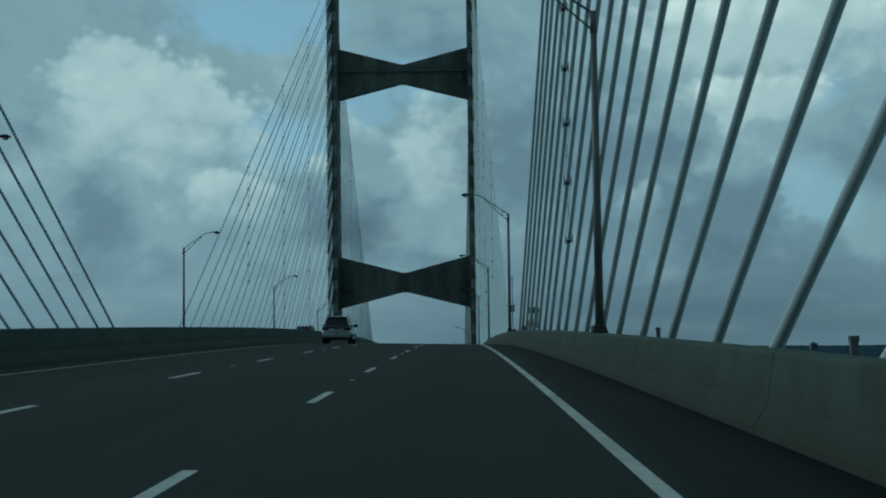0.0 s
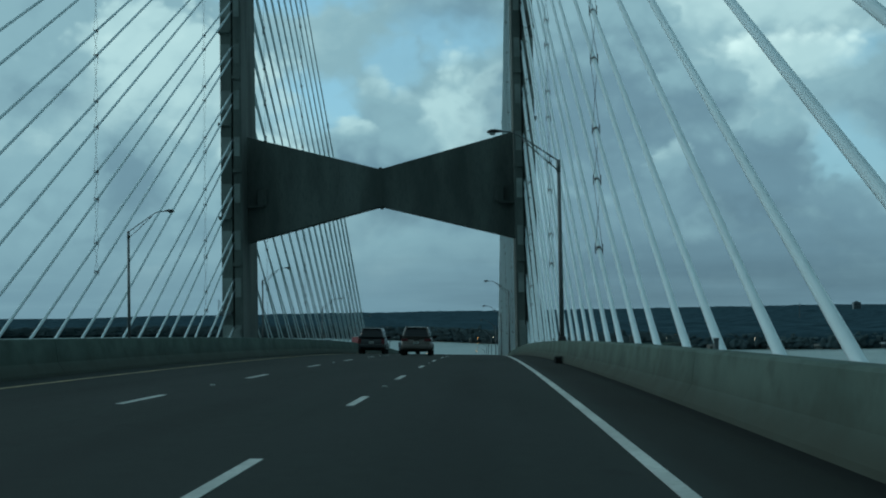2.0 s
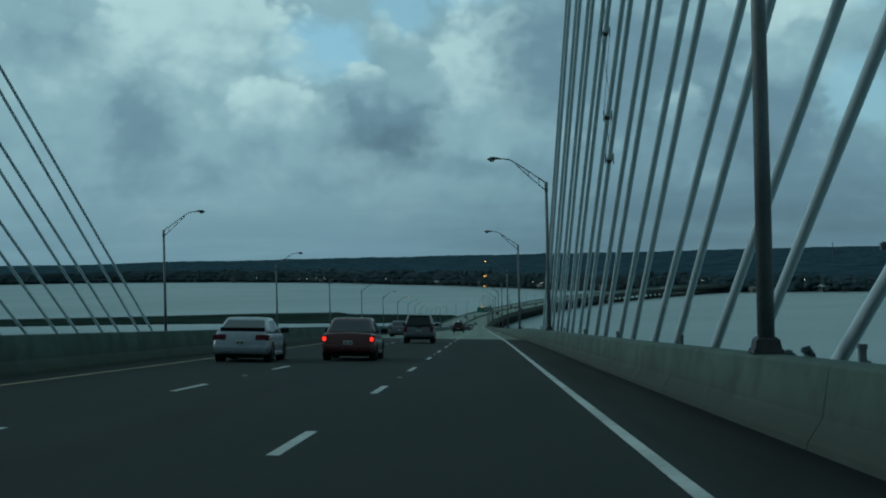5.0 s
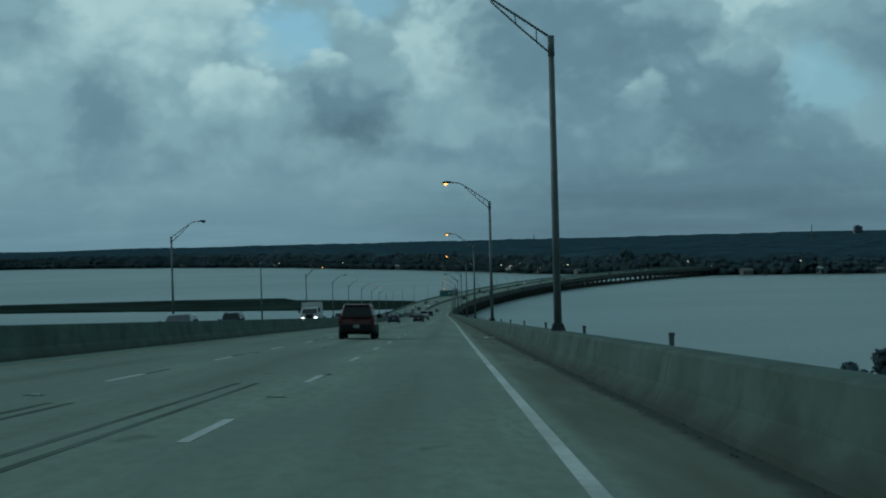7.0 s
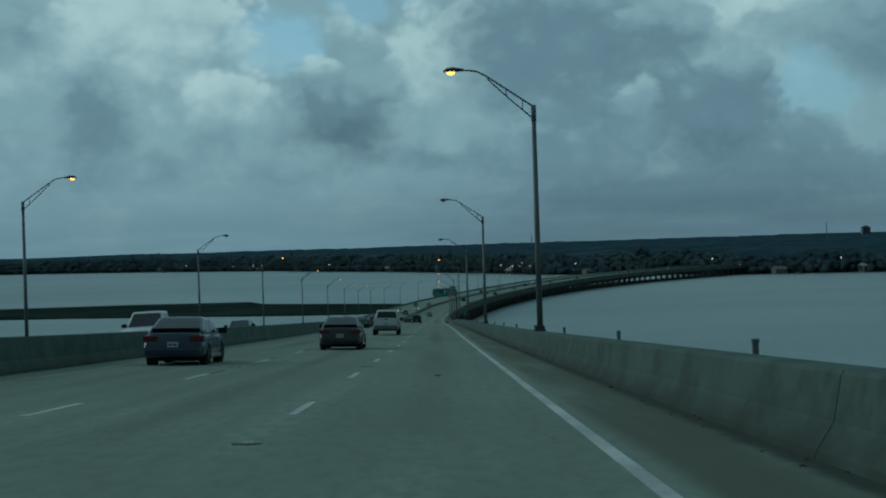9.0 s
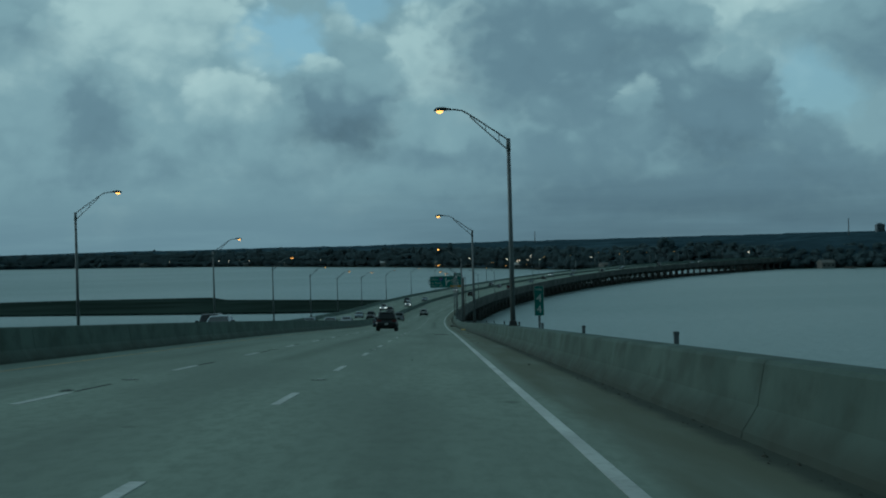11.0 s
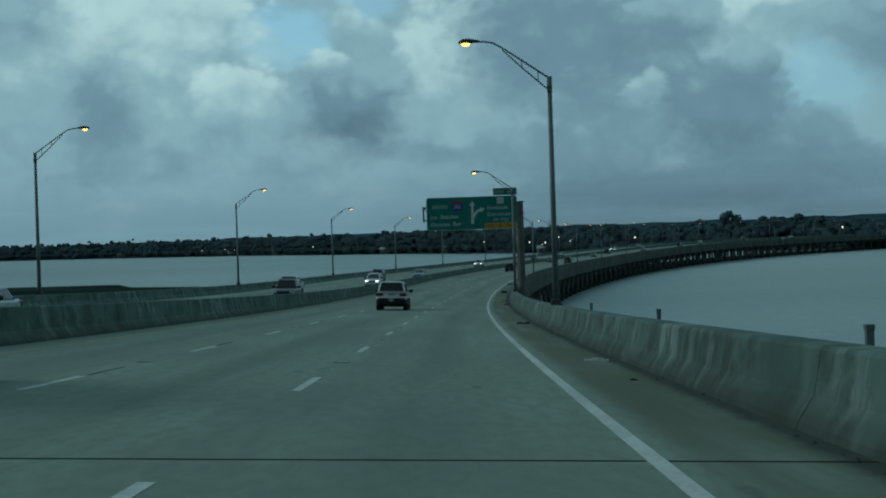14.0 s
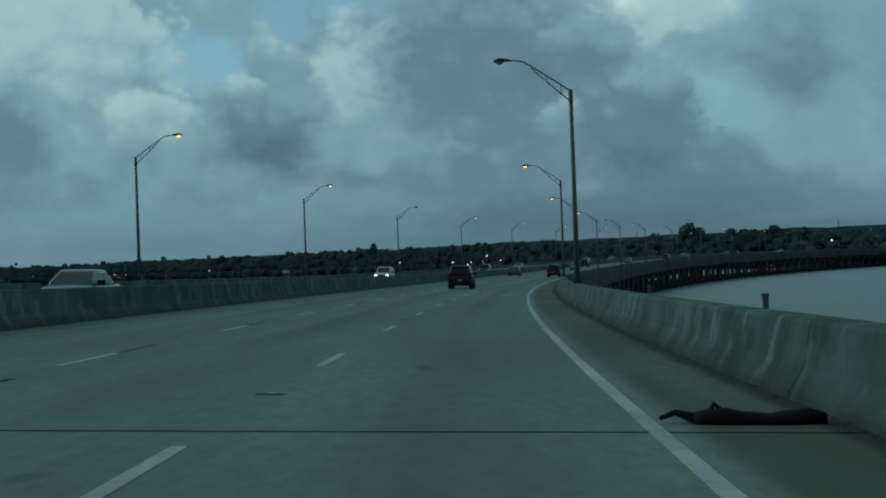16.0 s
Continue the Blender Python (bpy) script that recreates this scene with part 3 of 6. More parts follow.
CROSS = [2.6, 1.9, 0.0, -LANE, -2 * LANE, -3 * LANE, MID + 0.4, MID, MID - 0.4, 2 * MID + 3 * LANE, 2 * MID + 2 * LANE,
         2 * MID + LANE, 2 * MID, 2 * MID - 1.9, 2 * MID - 2.6]


def build_deck():
    road = tagged(empty("road"), "dark asphalt and pale concrete carriageway of a long bridge", "road", kind="structure")
    spans = [(-90.0, 138.0, "asphalt"), (138.12, JOINT_S, "asphalt")]
    s = JOINT_S + 0.1
    for stop in SPAN_JOINTS + [END]:
        spans.append((s, stop, "concrete_road"))
        s = stop + 0.1
    for a, b, mat in spans:
        deep = 2.1 if mat == "asphalt" else 2.8
        lo = [(2.6, -0.35), (2.2, 0.2 - deep), (-1.0, -deep), (2 * MID + 1.0, -deep), (2 * MID - 2.2, 0.2 - deep), (2 * MID - 2.6, -0.35)]
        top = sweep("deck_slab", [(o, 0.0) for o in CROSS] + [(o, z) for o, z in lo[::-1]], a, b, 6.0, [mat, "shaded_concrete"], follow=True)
        # sides and underside take the darker concrete, their shade painted in
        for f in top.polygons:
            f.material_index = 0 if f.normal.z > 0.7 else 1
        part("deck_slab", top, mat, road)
        seal = sweep("expansion_joint", [(1.72, -0.012), (MID + 0.3, -0.012), (MID + 0.3, -0.3), (1.72, -0.3)], b - 0.02, b + 0.12,
                     0.14, "joint_seal", follow=True)
        part("expansion_joint", seal, "joint_seal", road)
    return road


SPAN_JOINTS = [679.4 + 91.25 * i for i in range(18)]
road = build_deck()



def face(h):
    return [(1.72, 0.0), (1.74, 0.08), (1.90, 0.33), (1.98, h - 0.04), (2.02, h), (2.38, h), (2.42, h - 0.04), (2.46, -0.2), (1.72, -0.2)]


def parapet_height(s):
    return 0.90 if s < JOINT_S else 0.80


def barrier(name, profile, ref, label, s0, s1, length=12.2):
    ob = tagged(empty(name), label, "barrier", kind="structure")
    s = s0
    while s < s1 - 1:
        e = min(s1, s + length if s < 1700 else s + 90)
        prof = profile(s) if callable(profile) else profile
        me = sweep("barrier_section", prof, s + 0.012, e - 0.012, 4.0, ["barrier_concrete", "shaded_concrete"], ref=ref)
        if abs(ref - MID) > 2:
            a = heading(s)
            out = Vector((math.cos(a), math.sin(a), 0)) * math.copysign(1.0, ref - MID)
            # faces turned outwards, away from the light, are painted darker as shade
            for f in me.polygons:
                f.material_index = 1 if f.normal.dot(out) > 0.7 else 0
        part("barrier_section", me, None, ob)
        s = e
    return ob


barrier("barrier_right", lambda s: face(parapet_height(s)), 1.72, "stained grey concrete bridge parapet with dark foot", -88, END)
barrier("barrier_left", lambda s: [(2 * MID - o, z) for o, z in face(parapet_height(s))][::-1], 2 * MID - 1.72, "stained grey concrete parapet across the oncoming lanes", -88, END)
half = [(0.36, 0.0), (0.34, 0.08), (0.18, 0.33), (0.10, 0.90), (0.07, 0.93)]
barrier("median_barrier", [(MID + a, z) for a, z in half] + [(MID - a, z) for a, z in half[::-1]], MID + 0.3,
        "weathered grey concrete median barrier between the carriageways", -88, END)


def build_markings():
    lines = [("edge_line", -0.075, 0.075, "white_marking"), ("edge_line", 2 * MID - 0.075, 2 * MID + 0.075, "white_marking"),
             ("edge_line", -3 * LANE - 0.06, -3 * LANE + 0.06, "yellow_marking"),
             ("edge_line", 2 * MID + 3 * LANE - 0.06, 2 * MID + 3 * LANE + 0.06, "yellow_marking")]
    for name, a, b, mat in lines:
        part(name, sweep(name, [(a, 0.006), (b, 0.006), (b, -0.01), (a, -0.01)], -85, END - 5, 5.0, mat, follow=True), None, road)
    bm = bmesh.new()
    box(bm, (-0.065, 0.0, -0.01), (0.065, 3.05, 0.006))
    dash = bpy.data.meshes.new("lane_dash")
    bm.to_mesh(dash)
    bm.free()
    dash.materials.append(MAT["white_marking"])
    bm = bmesh.new()
    box(bm, (-0.05, -0.05, -0.01), (0.05, 0.05, 0.022), 0.008)
    stud = bpy.data.meshes.new("road_stud")
    bm.to_mesh(stud)
    bm.free()
    stud.materials.append(MAT["white_marking"])
    # the black strip that once set off each dash from the pale concrete, and the tarred seat of each stud
    bm = bmesh.new()
    box(bm, (-0.04, 3.4, -0.01), (0.025, 5.9, 0.005))
    strip = bpy.data.meshes.new("black_strip")
    bm.to_mesh(strip)
    bm.free()
    strip.materials.append(MAT["worn_black"])
    bm = bmesh.new()
    prism(bm, [(-0.15, -0.09), (0.02, -0.12), (0.14, -0.06), (0.17, 0.05), (0.05, 0.10), (-0.08, 0.06), (-0.16, 0.08)], -0.01, 0.005, axis=2)
    seat = bpy.data.meshes.new("stud_seat")
    bm.to_mesh(seat)
    bm.free()
    seat.materials.append(MAT["worn_black"])
    wear = random.Random(8)
    far = []
    for lane, (o, lag) in enumerate(((-LANE, 0.0), (-2 * LANE, 0.0), (2 * MID + LANE, 2.0), (2 * MID + 2 * LANE, 7.0))):
        for first, stop, phase, second in DASHES:
            lag = second if lane == 1 else lag
            k = math.ceil((first - phase - lag) / 12.19)
            while True:
                s = phase + lag + 12.19 * k
                k += 1
                if s + 3.05 > stop:
                    break
                if lane < 2 and s < 1650:
                    part("lane_dash", dash, None, road, place=lie(s, o))
                    if s > JOINT_S and wear.random() < (0.8 if lane else 0.0):
                        part("black_strip", strip, None, road, place=lie(s, o + wear.uniform(-0.05, 0.05)))
                    if s > JOINT_S and k % 2 == 0:
                        part("stud_seat", seat, None, road, place=lie(s + 7.6, o, wear.uniform(-12, 12)))
                    if k % 2 == 0:
                        part("road_stud", stud, None, road, place=lie(s + 7.6, o + 0.02))
                else:
                    far.append((s, o))
    verts, faces = [], []
    for s, o in far:
        q = [at(s, o - 0.065, 0.006), at(s, o + 0.065, 0.006), at(s + 3.05, o + 0.065, 0.006), at(s + 3.05, o - 0.065, 0.006)]
        base = len(verts)
        verts += q + [v - Vector((0, 0, 0.02)) for v in q]
        faces += [(base, base + 1, base + 2, base + 3)] + [(base + i, base + (i + 1) % 4, base + 4 + (i + 1) % 4, base + 4 + i) for i in range(4)]
    tagged(part("lane_dashes_far", mesh_of("lane_dashes_far", verts, faces, "white_marking"), None, road), kind="stuff")


DASHES = [(-60.0, 137.0, 38.9, 7.9), (141.0, 190.0, 161.5, 0.0), (190.0, JOINT_S - 1, 203.6, 0.0), (JOINT_S + 2, 900.0, 601.9, 0.0),
          (900.5, END - 10, 1003.1, 0.0)]
build_markings()


# ------------------------------------------------------------------- poles
RIGHT_POLES = [3.0, 68.1, 133.6, 198.2, 261.0, 388.9, 453.3, 516.4, 579.2, 641.8, 702.5, 767.7, 831.8, 892.0, 952.0, 1012.0,
               1078.9, 1140.2, 1206.7, 1269.6, 1334.0, 1397.3, 1461.2, 1525.4, 1589.0]
RIGHT_POLES += [1652.0 + 63.3 * i for i in range(10)]
LEFT_POLES = [36.0, 100.8, 163.5, 230.5, 296.0, 359.3, 422.5, 485.7, 548.0, 611.0, 673.0, 735.7, 800.5, 866.0, 931.0, 988.0, 1049.5,
              1112.5, 1172.0, 1236.5, 1301.5, 1366.0, 1431.0, 1495.0] + [1555.0 + 63.3 * i for i in range(12)]


UNLIT = {892.0, 952.0, 1397.3, 1461.2, 673.0, 735.7, 800.5, 931.0, 1618.3, 1715.3, 1745.0}


def build_pole(lit):
    """Tapered davit-type column with a truss arm over the road; the arm points to -x."""
    ob = empty("street_lamp")
    bm = bmesh.new()
    box(bm, (-0.21, -0.21, 0.0), (0.21, 0.21, 0.05), 0.015)
    # a square tapered skirt over the bolts
    for k0, z0, k1, z1 in ((0.185, 0.05, 0.160, 0.20), (0.160, 0.20, 0.115, 0.24)):
        for turn in range(4):
            c, d = (1, 0, -1, 0)[turn], (0, 1, 0, -1)[turn]
            bm.faces.new([bm.verts.new((k * (c - q * d), k * (d + q * c), z)) for k, q, z in ((k0, -1, z0), (k0, 1, z0), (k1, 1, z1), (k1, -1, z1))])
    for sx in (-0.19, 0.19):
        for sy in (-0.19, 0.19):
            tube(bm, [(sx, sy, 0.05), (sx, sy, 0.075)], 0.014, 6)
    part("base", bm, "dark_steel", ob)
    bm = bmesh.new()
    tube(bm, [(0, 0, 0.2), (0, 0, 4.0), (0, 0, 8.62)], [0.118, 0.103, 0.084], 14)
    part("shaft", bm, "galvanised", ob, smooth=True)
    bm = bmesh.new()
    tube(bm, [(0, 0, 8.60), (-0.9, 0, 9.22), (-1.75, 0, 9.80), (-2.1, 0, 10.0), (-2.45, 0, 10.06), (-2.75, 0, 10.06)], 0.035, 8)
    tube(bm, [(0, 0, 8.12), (-0.9, 0, 8.92), (-1.75, 0, 9.72)], 0.028, 8)
    tube(bm, [(-0.42, 0, 8.46), (-0.42, 0, 8.90)], 0.018, 6)
    tube(bm, [(-1.0, 0, 8.98), (-1.05, 0, 9.32)], 0.016, 6)
    tube(bm, [(0, 0, 8.05), (0, 0, 8.66)], 0.10, 12)
    part("arm", bm, "galvanised", ob, smooth=True)
    bm = bmesh.new()
    # cobra head: a lofted, tapered hood
    rings = []
    for x, w, h, z in ((-2.62, 0.06, 0.05, 10.07), (-2.80, 0.11, 0.09, 10.07), (-3.02, 0.17, 0.13, 10.07), (-3.25, 0.16, 0.12, 10.06), (-3.40, 0.07, 0.06, 10.03)):
        rings.append([bm.verts.new((x, w * math.cos(a), z + h * math.sin(a) * (1.0 if math.sin(a) > 0 else 0.5)))
                      for a in [2 * math.pi * k / 10 for k in range(10)]])
    for r0, r1 in zip(rings, rings[1:]):
        for k in range(10):
            bm.faces.new((r0[k], r0[(k + 1) % 10], r1[(k + 1) % 10], r1[k]))
    bm.faces.new(rings[0])
    bm.faces.new(rings[-1])
    bmesh.ops.recalc_face_normals(bm, faces=bm.faces)
    head = part("lamp_head", bm, "dark_steel", ob, smooth=True)
    bm = bmesh.new()
    bmesh.ops.create_uvsphere(bm, u_segments=12, v_segments=8, radius=1.0)
    for v in bm.verts:
        v.co = Vector((-3.13 + v.co.x * 0.17, v.co.y * 0.12, 10.01 + v.co.z * (0.12 if v.co.z < 0 else 0.02)))
    part("lens", bm, "sodium_lit" if lit else "box_paint", head, smooth=True)
    return ob


def build_poles():
    both = [build_pole(False), build_pole(True)]
    first = {0: True, 1: True}
    label = ["grey steel bridge lamp column with unlit cobra head", "grey steel lamp column with glowing amber cobra head"]
    for side, rows in ((0, RIGHT_POLES), (1, LEFT_POLES)):
        for i, s in enumerate(rows):
            lit = 1 if s > 620 and s not in UNLIT else 0
            o = 2.22 if side == 0 else 2 * MID - 2.22
            m = stand(s, o, 0 if side == 0 else 180)
            p = at(s, o, parapet_height(s), 1.72 if side == 0 else 2 * MID - 1.72)
            m.translation = p
            if first[lit]:
                ob = both[lit]
                ob.matrix_basis = m
                first[lit] = False
            else:
                ob = copy_thing(both[lit], m)
            tagged(ob, label[lit], "street lamp", "lamp columns along the bridge")


build_poles()


# ------------------------------------------------------------ towers, cables
TOWER = 350.5
HALF = 197.85
PLANE = 3.3           # the cables' plane, outside the parapet
LEVEL_0, LEVEL = 2.85, 5.1      # height of the lowest cable anchorage above the deck, and the rise from pair to pair


def leg_taper(z):
    return 1 - 0.03 * z / 20 if z < 20 else 0.97 - 0.25 * (z - 20) / 72


def build_tower(s):
    """H-shaped concrete tower: two slotted legs, two bow-tie struts."""
    c = at(s, MID)
    ob = empty("bridge_tower", pose(c.x, c.y, c.z - lateral(s, MID), 0, 0, math.degrees(heading(s))))
    top = 92.0
    base = WATER - (c.z - lateral(s, MID))
    for side in (-1, 1):
        inner, outer = side * 14.75, side * 17.05
        a, b = min(inner, outer), max(inner, outer)
        bm = bmesh.new()
        # wide side walls with a recessed web between them, where the cables enter
        g0, g1 = sorted((side * 15.62, side * 15.86))
        g2, g3 = sorted((side * 15.86, side * 16.75))
        outline = [(a, -5.2), (g0, -5.2), (g0, -4.4), (g1, -4.4), (g1, -5.0), (b, -5.0), (b, 5.0), (g1, 5.0),
                   (g1, 4.4), (g0, 4.4), (g0, 5.2), (a, 5.2)] if side > 0 else [
                   (a, -5.0), (g0, -5.0), (g0, -4.4), (g1, -4.4), (g1, -5.2), (b, -5.2), (b, 5.2), (g1, 5.2),
                   (g1, 4.4), (g0, 4.4), (g0, 5.0), (a, 5.0)]
        lo = [bm.verts.new((x, y, base)) for x, y in outline]
        mid = [bm.verts.new((x, y * 0.97, 20.0)) for x, y in outline]
        hi = [bm.verts.new((x, y * 0.72, top)) for x, y in outline]
        n = len(outline)
        for r0, r1 in ((lo, mid), (mid, hi)):
            for i in range(n):
                bm.faces.new((r0[i], r0[(i + 1) % n], r1[(i + 1) % n], r1[i]))
        bm.faces.new(hi)
        bm.faces.new(lo[::-1])
        bmesh.ops.recalc_face_normals(bm, faces=bm.faces)
        leg = part("leg", bm, "tower_concrete", ob, "board-marked grey concrete tower leg")
        # a ledge under each pair of cable anchorages, by turns on the outer and the inner half, and a paler patched band round the pair
        for k in range(17):
            z = LEVEL_0 + LEVEL * k
            q = leg_taper(z)
            for f in (-1, 1):
                bm = bmesh.new()
                y0, y1 = sorted((f * 4.0 * q, f * 5.62 * q))
                e0, e1 = sorted((side * 14.95, side * 15.7) if k % 2 else (side * 15.9, side * 17.25))
                box(bm, (e0, y0, z + 2.4), (e1, y1, z + 2.75), 0.05)
                part("anchor_ledge", bm, "tower_concrete", leg)
                bm = bmesh.new()
                e0, e1 = sorted((side * 14.95, side * 15.58))
                box(bm, (e0, min(f * 4.2 * q, f * 5.27 * q), z - 0.9), (e1, max(f * 4.2 * q, f * 5.27 * q), z + 1.2), 0.02)
                e0, e1 = sorted((side * 15.9, side * 16.98))
                box(bm, (e0, min(f * 4.2 * q, f * 5.07 * q), z - 0.9), (e1, max(f * 4.2 * q, f * 5.07 * q), z + 1.2), 0.02)
                part("patched_band", bm, "patched_concrete", leg, "paler patched concrete band")
        bm = bmesh.new()
        y = -5.2
        box(bm, (min(side * 15.0, side * 15.75), y - 0.5, -0.2), (max(side * 15.0, side * 15.75), y + 0.2, 3.6), 0.04)
        part("cabinet", bm, "patched_concrete", leg, "weathered grey service cabinet")
        bm = bmesh.new()
        x0, x1 = sorted((side * 15.9, side * 17.3))
        box(bm, (x0, y - 0.7, 5.1), (x1, y + 0.3, 5.55), 0.03)
        edge = x1 if side > 0 else x0
        for yy in (y - 0.65, y + 0.25):
            tube(bm, [(edge, yy, 5.55), (edge, yy, 6.75)], 0.03, 6)
        for zz in (6.15, 6.75):
            tube(bm, [(edge, y - 0.65, zz), (edge, y + 0.25, zz)], 0.025, 6)
        part("service_platform", bm, "galvanised", leg)
    for k, z0 in enumerate((0.0, 47.6)):
        bm = bmesh.new()
        wing = [(-14.9, 13.1 + z0), (0.0, 16.9 + z0), (14.9, 13.1 + z0), (14.9, 24.9 + z0), (0.0, 21.0 + z0), (-14.9, 24.9 + z0)]
        for x0, x1 in ((0, 1), (1, 2)):
            o = [wing[0], wing[1], wing[4], wing[5]] if x0 == 0 else [wing[1], wing[2], wing[3], wing[4]]
            prism(bm, [(x, z) for x, z in o], -1.2, 1.2, axis=1)
        strut = part("cross_strut", bm, "tower_concrete", ob, "bow-tie concrete cross strut")
        bm = bmesh.new()
        box(bm, (-0.16, -1.28, 16.7 + z0), (0.16, 1.28, 21.2 + z0))
        part("joint_rib", bm, "tower_concrete", strut)
        for side in (-1, 1):
            bm = bmesh.new()
            x0, x1 = sorted((side * 12.6, side * 13.6))
            box(bm, (x0, -1.75, 17.2 + z0), (x1, -1.15, 18.9 + z0), 0.04)
            x0, x1 = sorted((side * 13.0, side * 14.8))
            box(bm, (x0, -1.9, 16.95 + z0), (x1, -1.1, 17.2 + z0))
            part("inspection_door", bm, "tower_concrete", strut)
        if k == 1:
            bm = bmesh.new()
            box(bm, (-14.6, -1.9, 19.4 + z0), (14.6, -1.2, 19.6 + z0))
            for i in range(30):
                tube(bm, [(-14.4 + i * 0.993, -1.85, 19.6 + z0), (-14.4 + i * 0.993, -1.85, 20.5 + z0)], 0.03, 5)
            tube(bm, [(-14.5, -1.85, 20.5 + z0), (14.5, -1.85, 20.5 + z0)], 0.035, 5)
            part("catwalk", bm, "galvanised", strut)
    return ob


tower = build_tower(TOWER)
tagged(tower, "tall grey concrete H-shaped cable-stayed bridge tower", "bridge tower", "towers of the bridge")
back = TOWER - 2 * HALF
c = at(back, MID)
t2 = copy_thing(tower, pose(c.x, c.y, c.z - lateral(back, MID), 0, 0, math.degrees(heading(back))))

# how far from the tower each cable passes the parapet's top, nearer and farther cable of each pair
MAIN_RUNS = (7.14, 12.0, 10.56, 18)
BACK_RUNS = (5.9, 11.6, 10.70, 18)
SIDE_RUNS = (13.6, 18.2, 10.62, 18)


def cable_ends(tower_s, way, run, level, side):
    """Foot at the deck edge and head in the tower of the cable that passes the parapet run metres from it."""
    o, ref = (PLANE, 1.72) if side > 0 else (2 * MID - PLANE, 2 * MID - 1.72)
    over = at(tower_s + way * run, o, 0.80, ref)
    head = at(tower_s + way * (4.3 * leg_taper(level) - 0.1), o)
    head.z = at(tower_s, 1.72).z + level
    return over + (over - head) * (1.35 / (head.z - over.z)), head


# where the cross ties hang, as runs from the tower, and how much farther out the lowest cable that they hold is anchored
TIES = [(20.0, 5.0), (59.0, 6.0), (98.5, 6.0), (137.0, 13.0)]
BACK_TIES = [(18.0, 7.0), (55.0, 8.0), (92.4, 7.0), (136.4, 7.0)]


def build_cables():
    group = "parallel stay cables of the bridge"
    ties = {}
    for tower_s, way, (near, far_run, step, count) in ((TOWER, -1, MAIN_RUNS), (TOWER, 1, SIDE_RUNS), (TOWER - 2 * HALF, 1, BACK_RUNS)):
        # over the river the farther cable of a pair is anchored above the nearer one; over the side span below it
        land = way > 0 and tower_s == TOWER
        rise = (1.15, 0.0) if land else (0.0, 1.15)
        for side in (1, -1):
            for k in range(2 * count if land else 2 * count - 1):
                j, second = divmod(k, 2)
                run_k = (far_run if second else near) + step * j
                foot, head = cable_ends(tower_s, way, run_k, (7.4 + 4.55 * j if land else LEVEL_0 + LEVEL * j) + rise[second], side)
                bm = bmesh.new()
                tube(bm, [foot, foot.lerp(head, 0.5), head], 0.092, 10, caps=False)
                ob = part("stay_cable", bm, "cable_sleeve", None, smooth=True)
                tagged(ob, "white plastic-sleeved steel stay cable", "cable", group)
                d = (head - foot).normalized()
                bm = bmesh.new()
                low = min(5.6, 0.4 * (head - foot).length)
                tube(bm, [foot + d * 0.2, foot + d * low * 0.55, foot + d * low], [0.112, 0.110, 0.094], 10, caps=False)
                part("anchor_sleeve", bm, "cable_sleeve", ob, smooth=True)
                for i, (run, margin) in enumerate(TIES if tower_s == TOWER else BACK_TIES):
                    if run_k > run + margin:
                        w = (run_k + 2.7 - run) / (run_k - 1.5)
                        ties.setdefault((tower_s, way, side, i), []).append((ob, foot.lerp(head, w), d))
    for (tower_s, way, side, j), rows in ties.items():
        holder = empty("cross_tie")
        tagged(holder, "thin steel cross-tie wire clamped from cable to cable", "tie wire", "cross ties between the stay cables")
        for (ob, p, d), (ob2, p2, d2) in zip(rows, rows[1:]):
            bm = bmesh.new()
            for e in (-0.15, 0.15):
                tube(bm, [p + Vector((e, 0, 0)), p2 + Vector((-e, 0, 0))], 0.011, 5)
            part("wire", bm, "dark_steel", holder)
        for ob, p, d in rows:
            bm = bmesh.new()
            tube(bm, [p - d * 0.11, p + d * 0.11], 0.118, 10)
            tube(bm, [p + Vector((-0.15, 0, -0.18)), p + Vector((-0.15, 0, 0.22))], 0.022, 6)
            tube(bm, [p + Vector((0.15, 0, -0.18)), p + Vector((0.15, 0, 0.22))], 0.022, 6)
            part("clamp", bm, "dark_steel", holder)


build_cables()

# edge girders that carry the cable anchorages
for side, label in ((1, "concrete edge girder under the parapet and cable anchorages"), (-1, "concrete edge girder across the oncoming lanes")):
    prof = [(2.5, 0.0), (4.2, 0.0), (4.2, -1.9), (2.5, -1.9)]
    if side < 0:
        prof = [(2 * MID - o, z) for o, z in prof][::-1]
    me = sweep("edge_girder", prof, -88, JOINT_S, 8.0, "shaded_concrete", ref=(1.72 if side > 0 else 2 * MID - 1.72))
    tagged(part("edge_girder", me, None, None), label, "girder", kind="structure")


# ------------------------------------------------------- water, land, shore
def shore_line(x):
    """Distance north of the far shore, by east-west place."""
    t = np.interp(x, [-2500, -1100, -700, -380, -160, -90, 80, 250, 380, 480, 700, 1200, 2600],
                  [4400, 4100, 3800, 3400, 3000, 2880, 2430, 2190, 2130, 2110, 2080, 2000, 1900])
    return float(t) + 12 * math.sin(x * 0.011) + 6 * math.sin(x * 0.037 + 1.0)


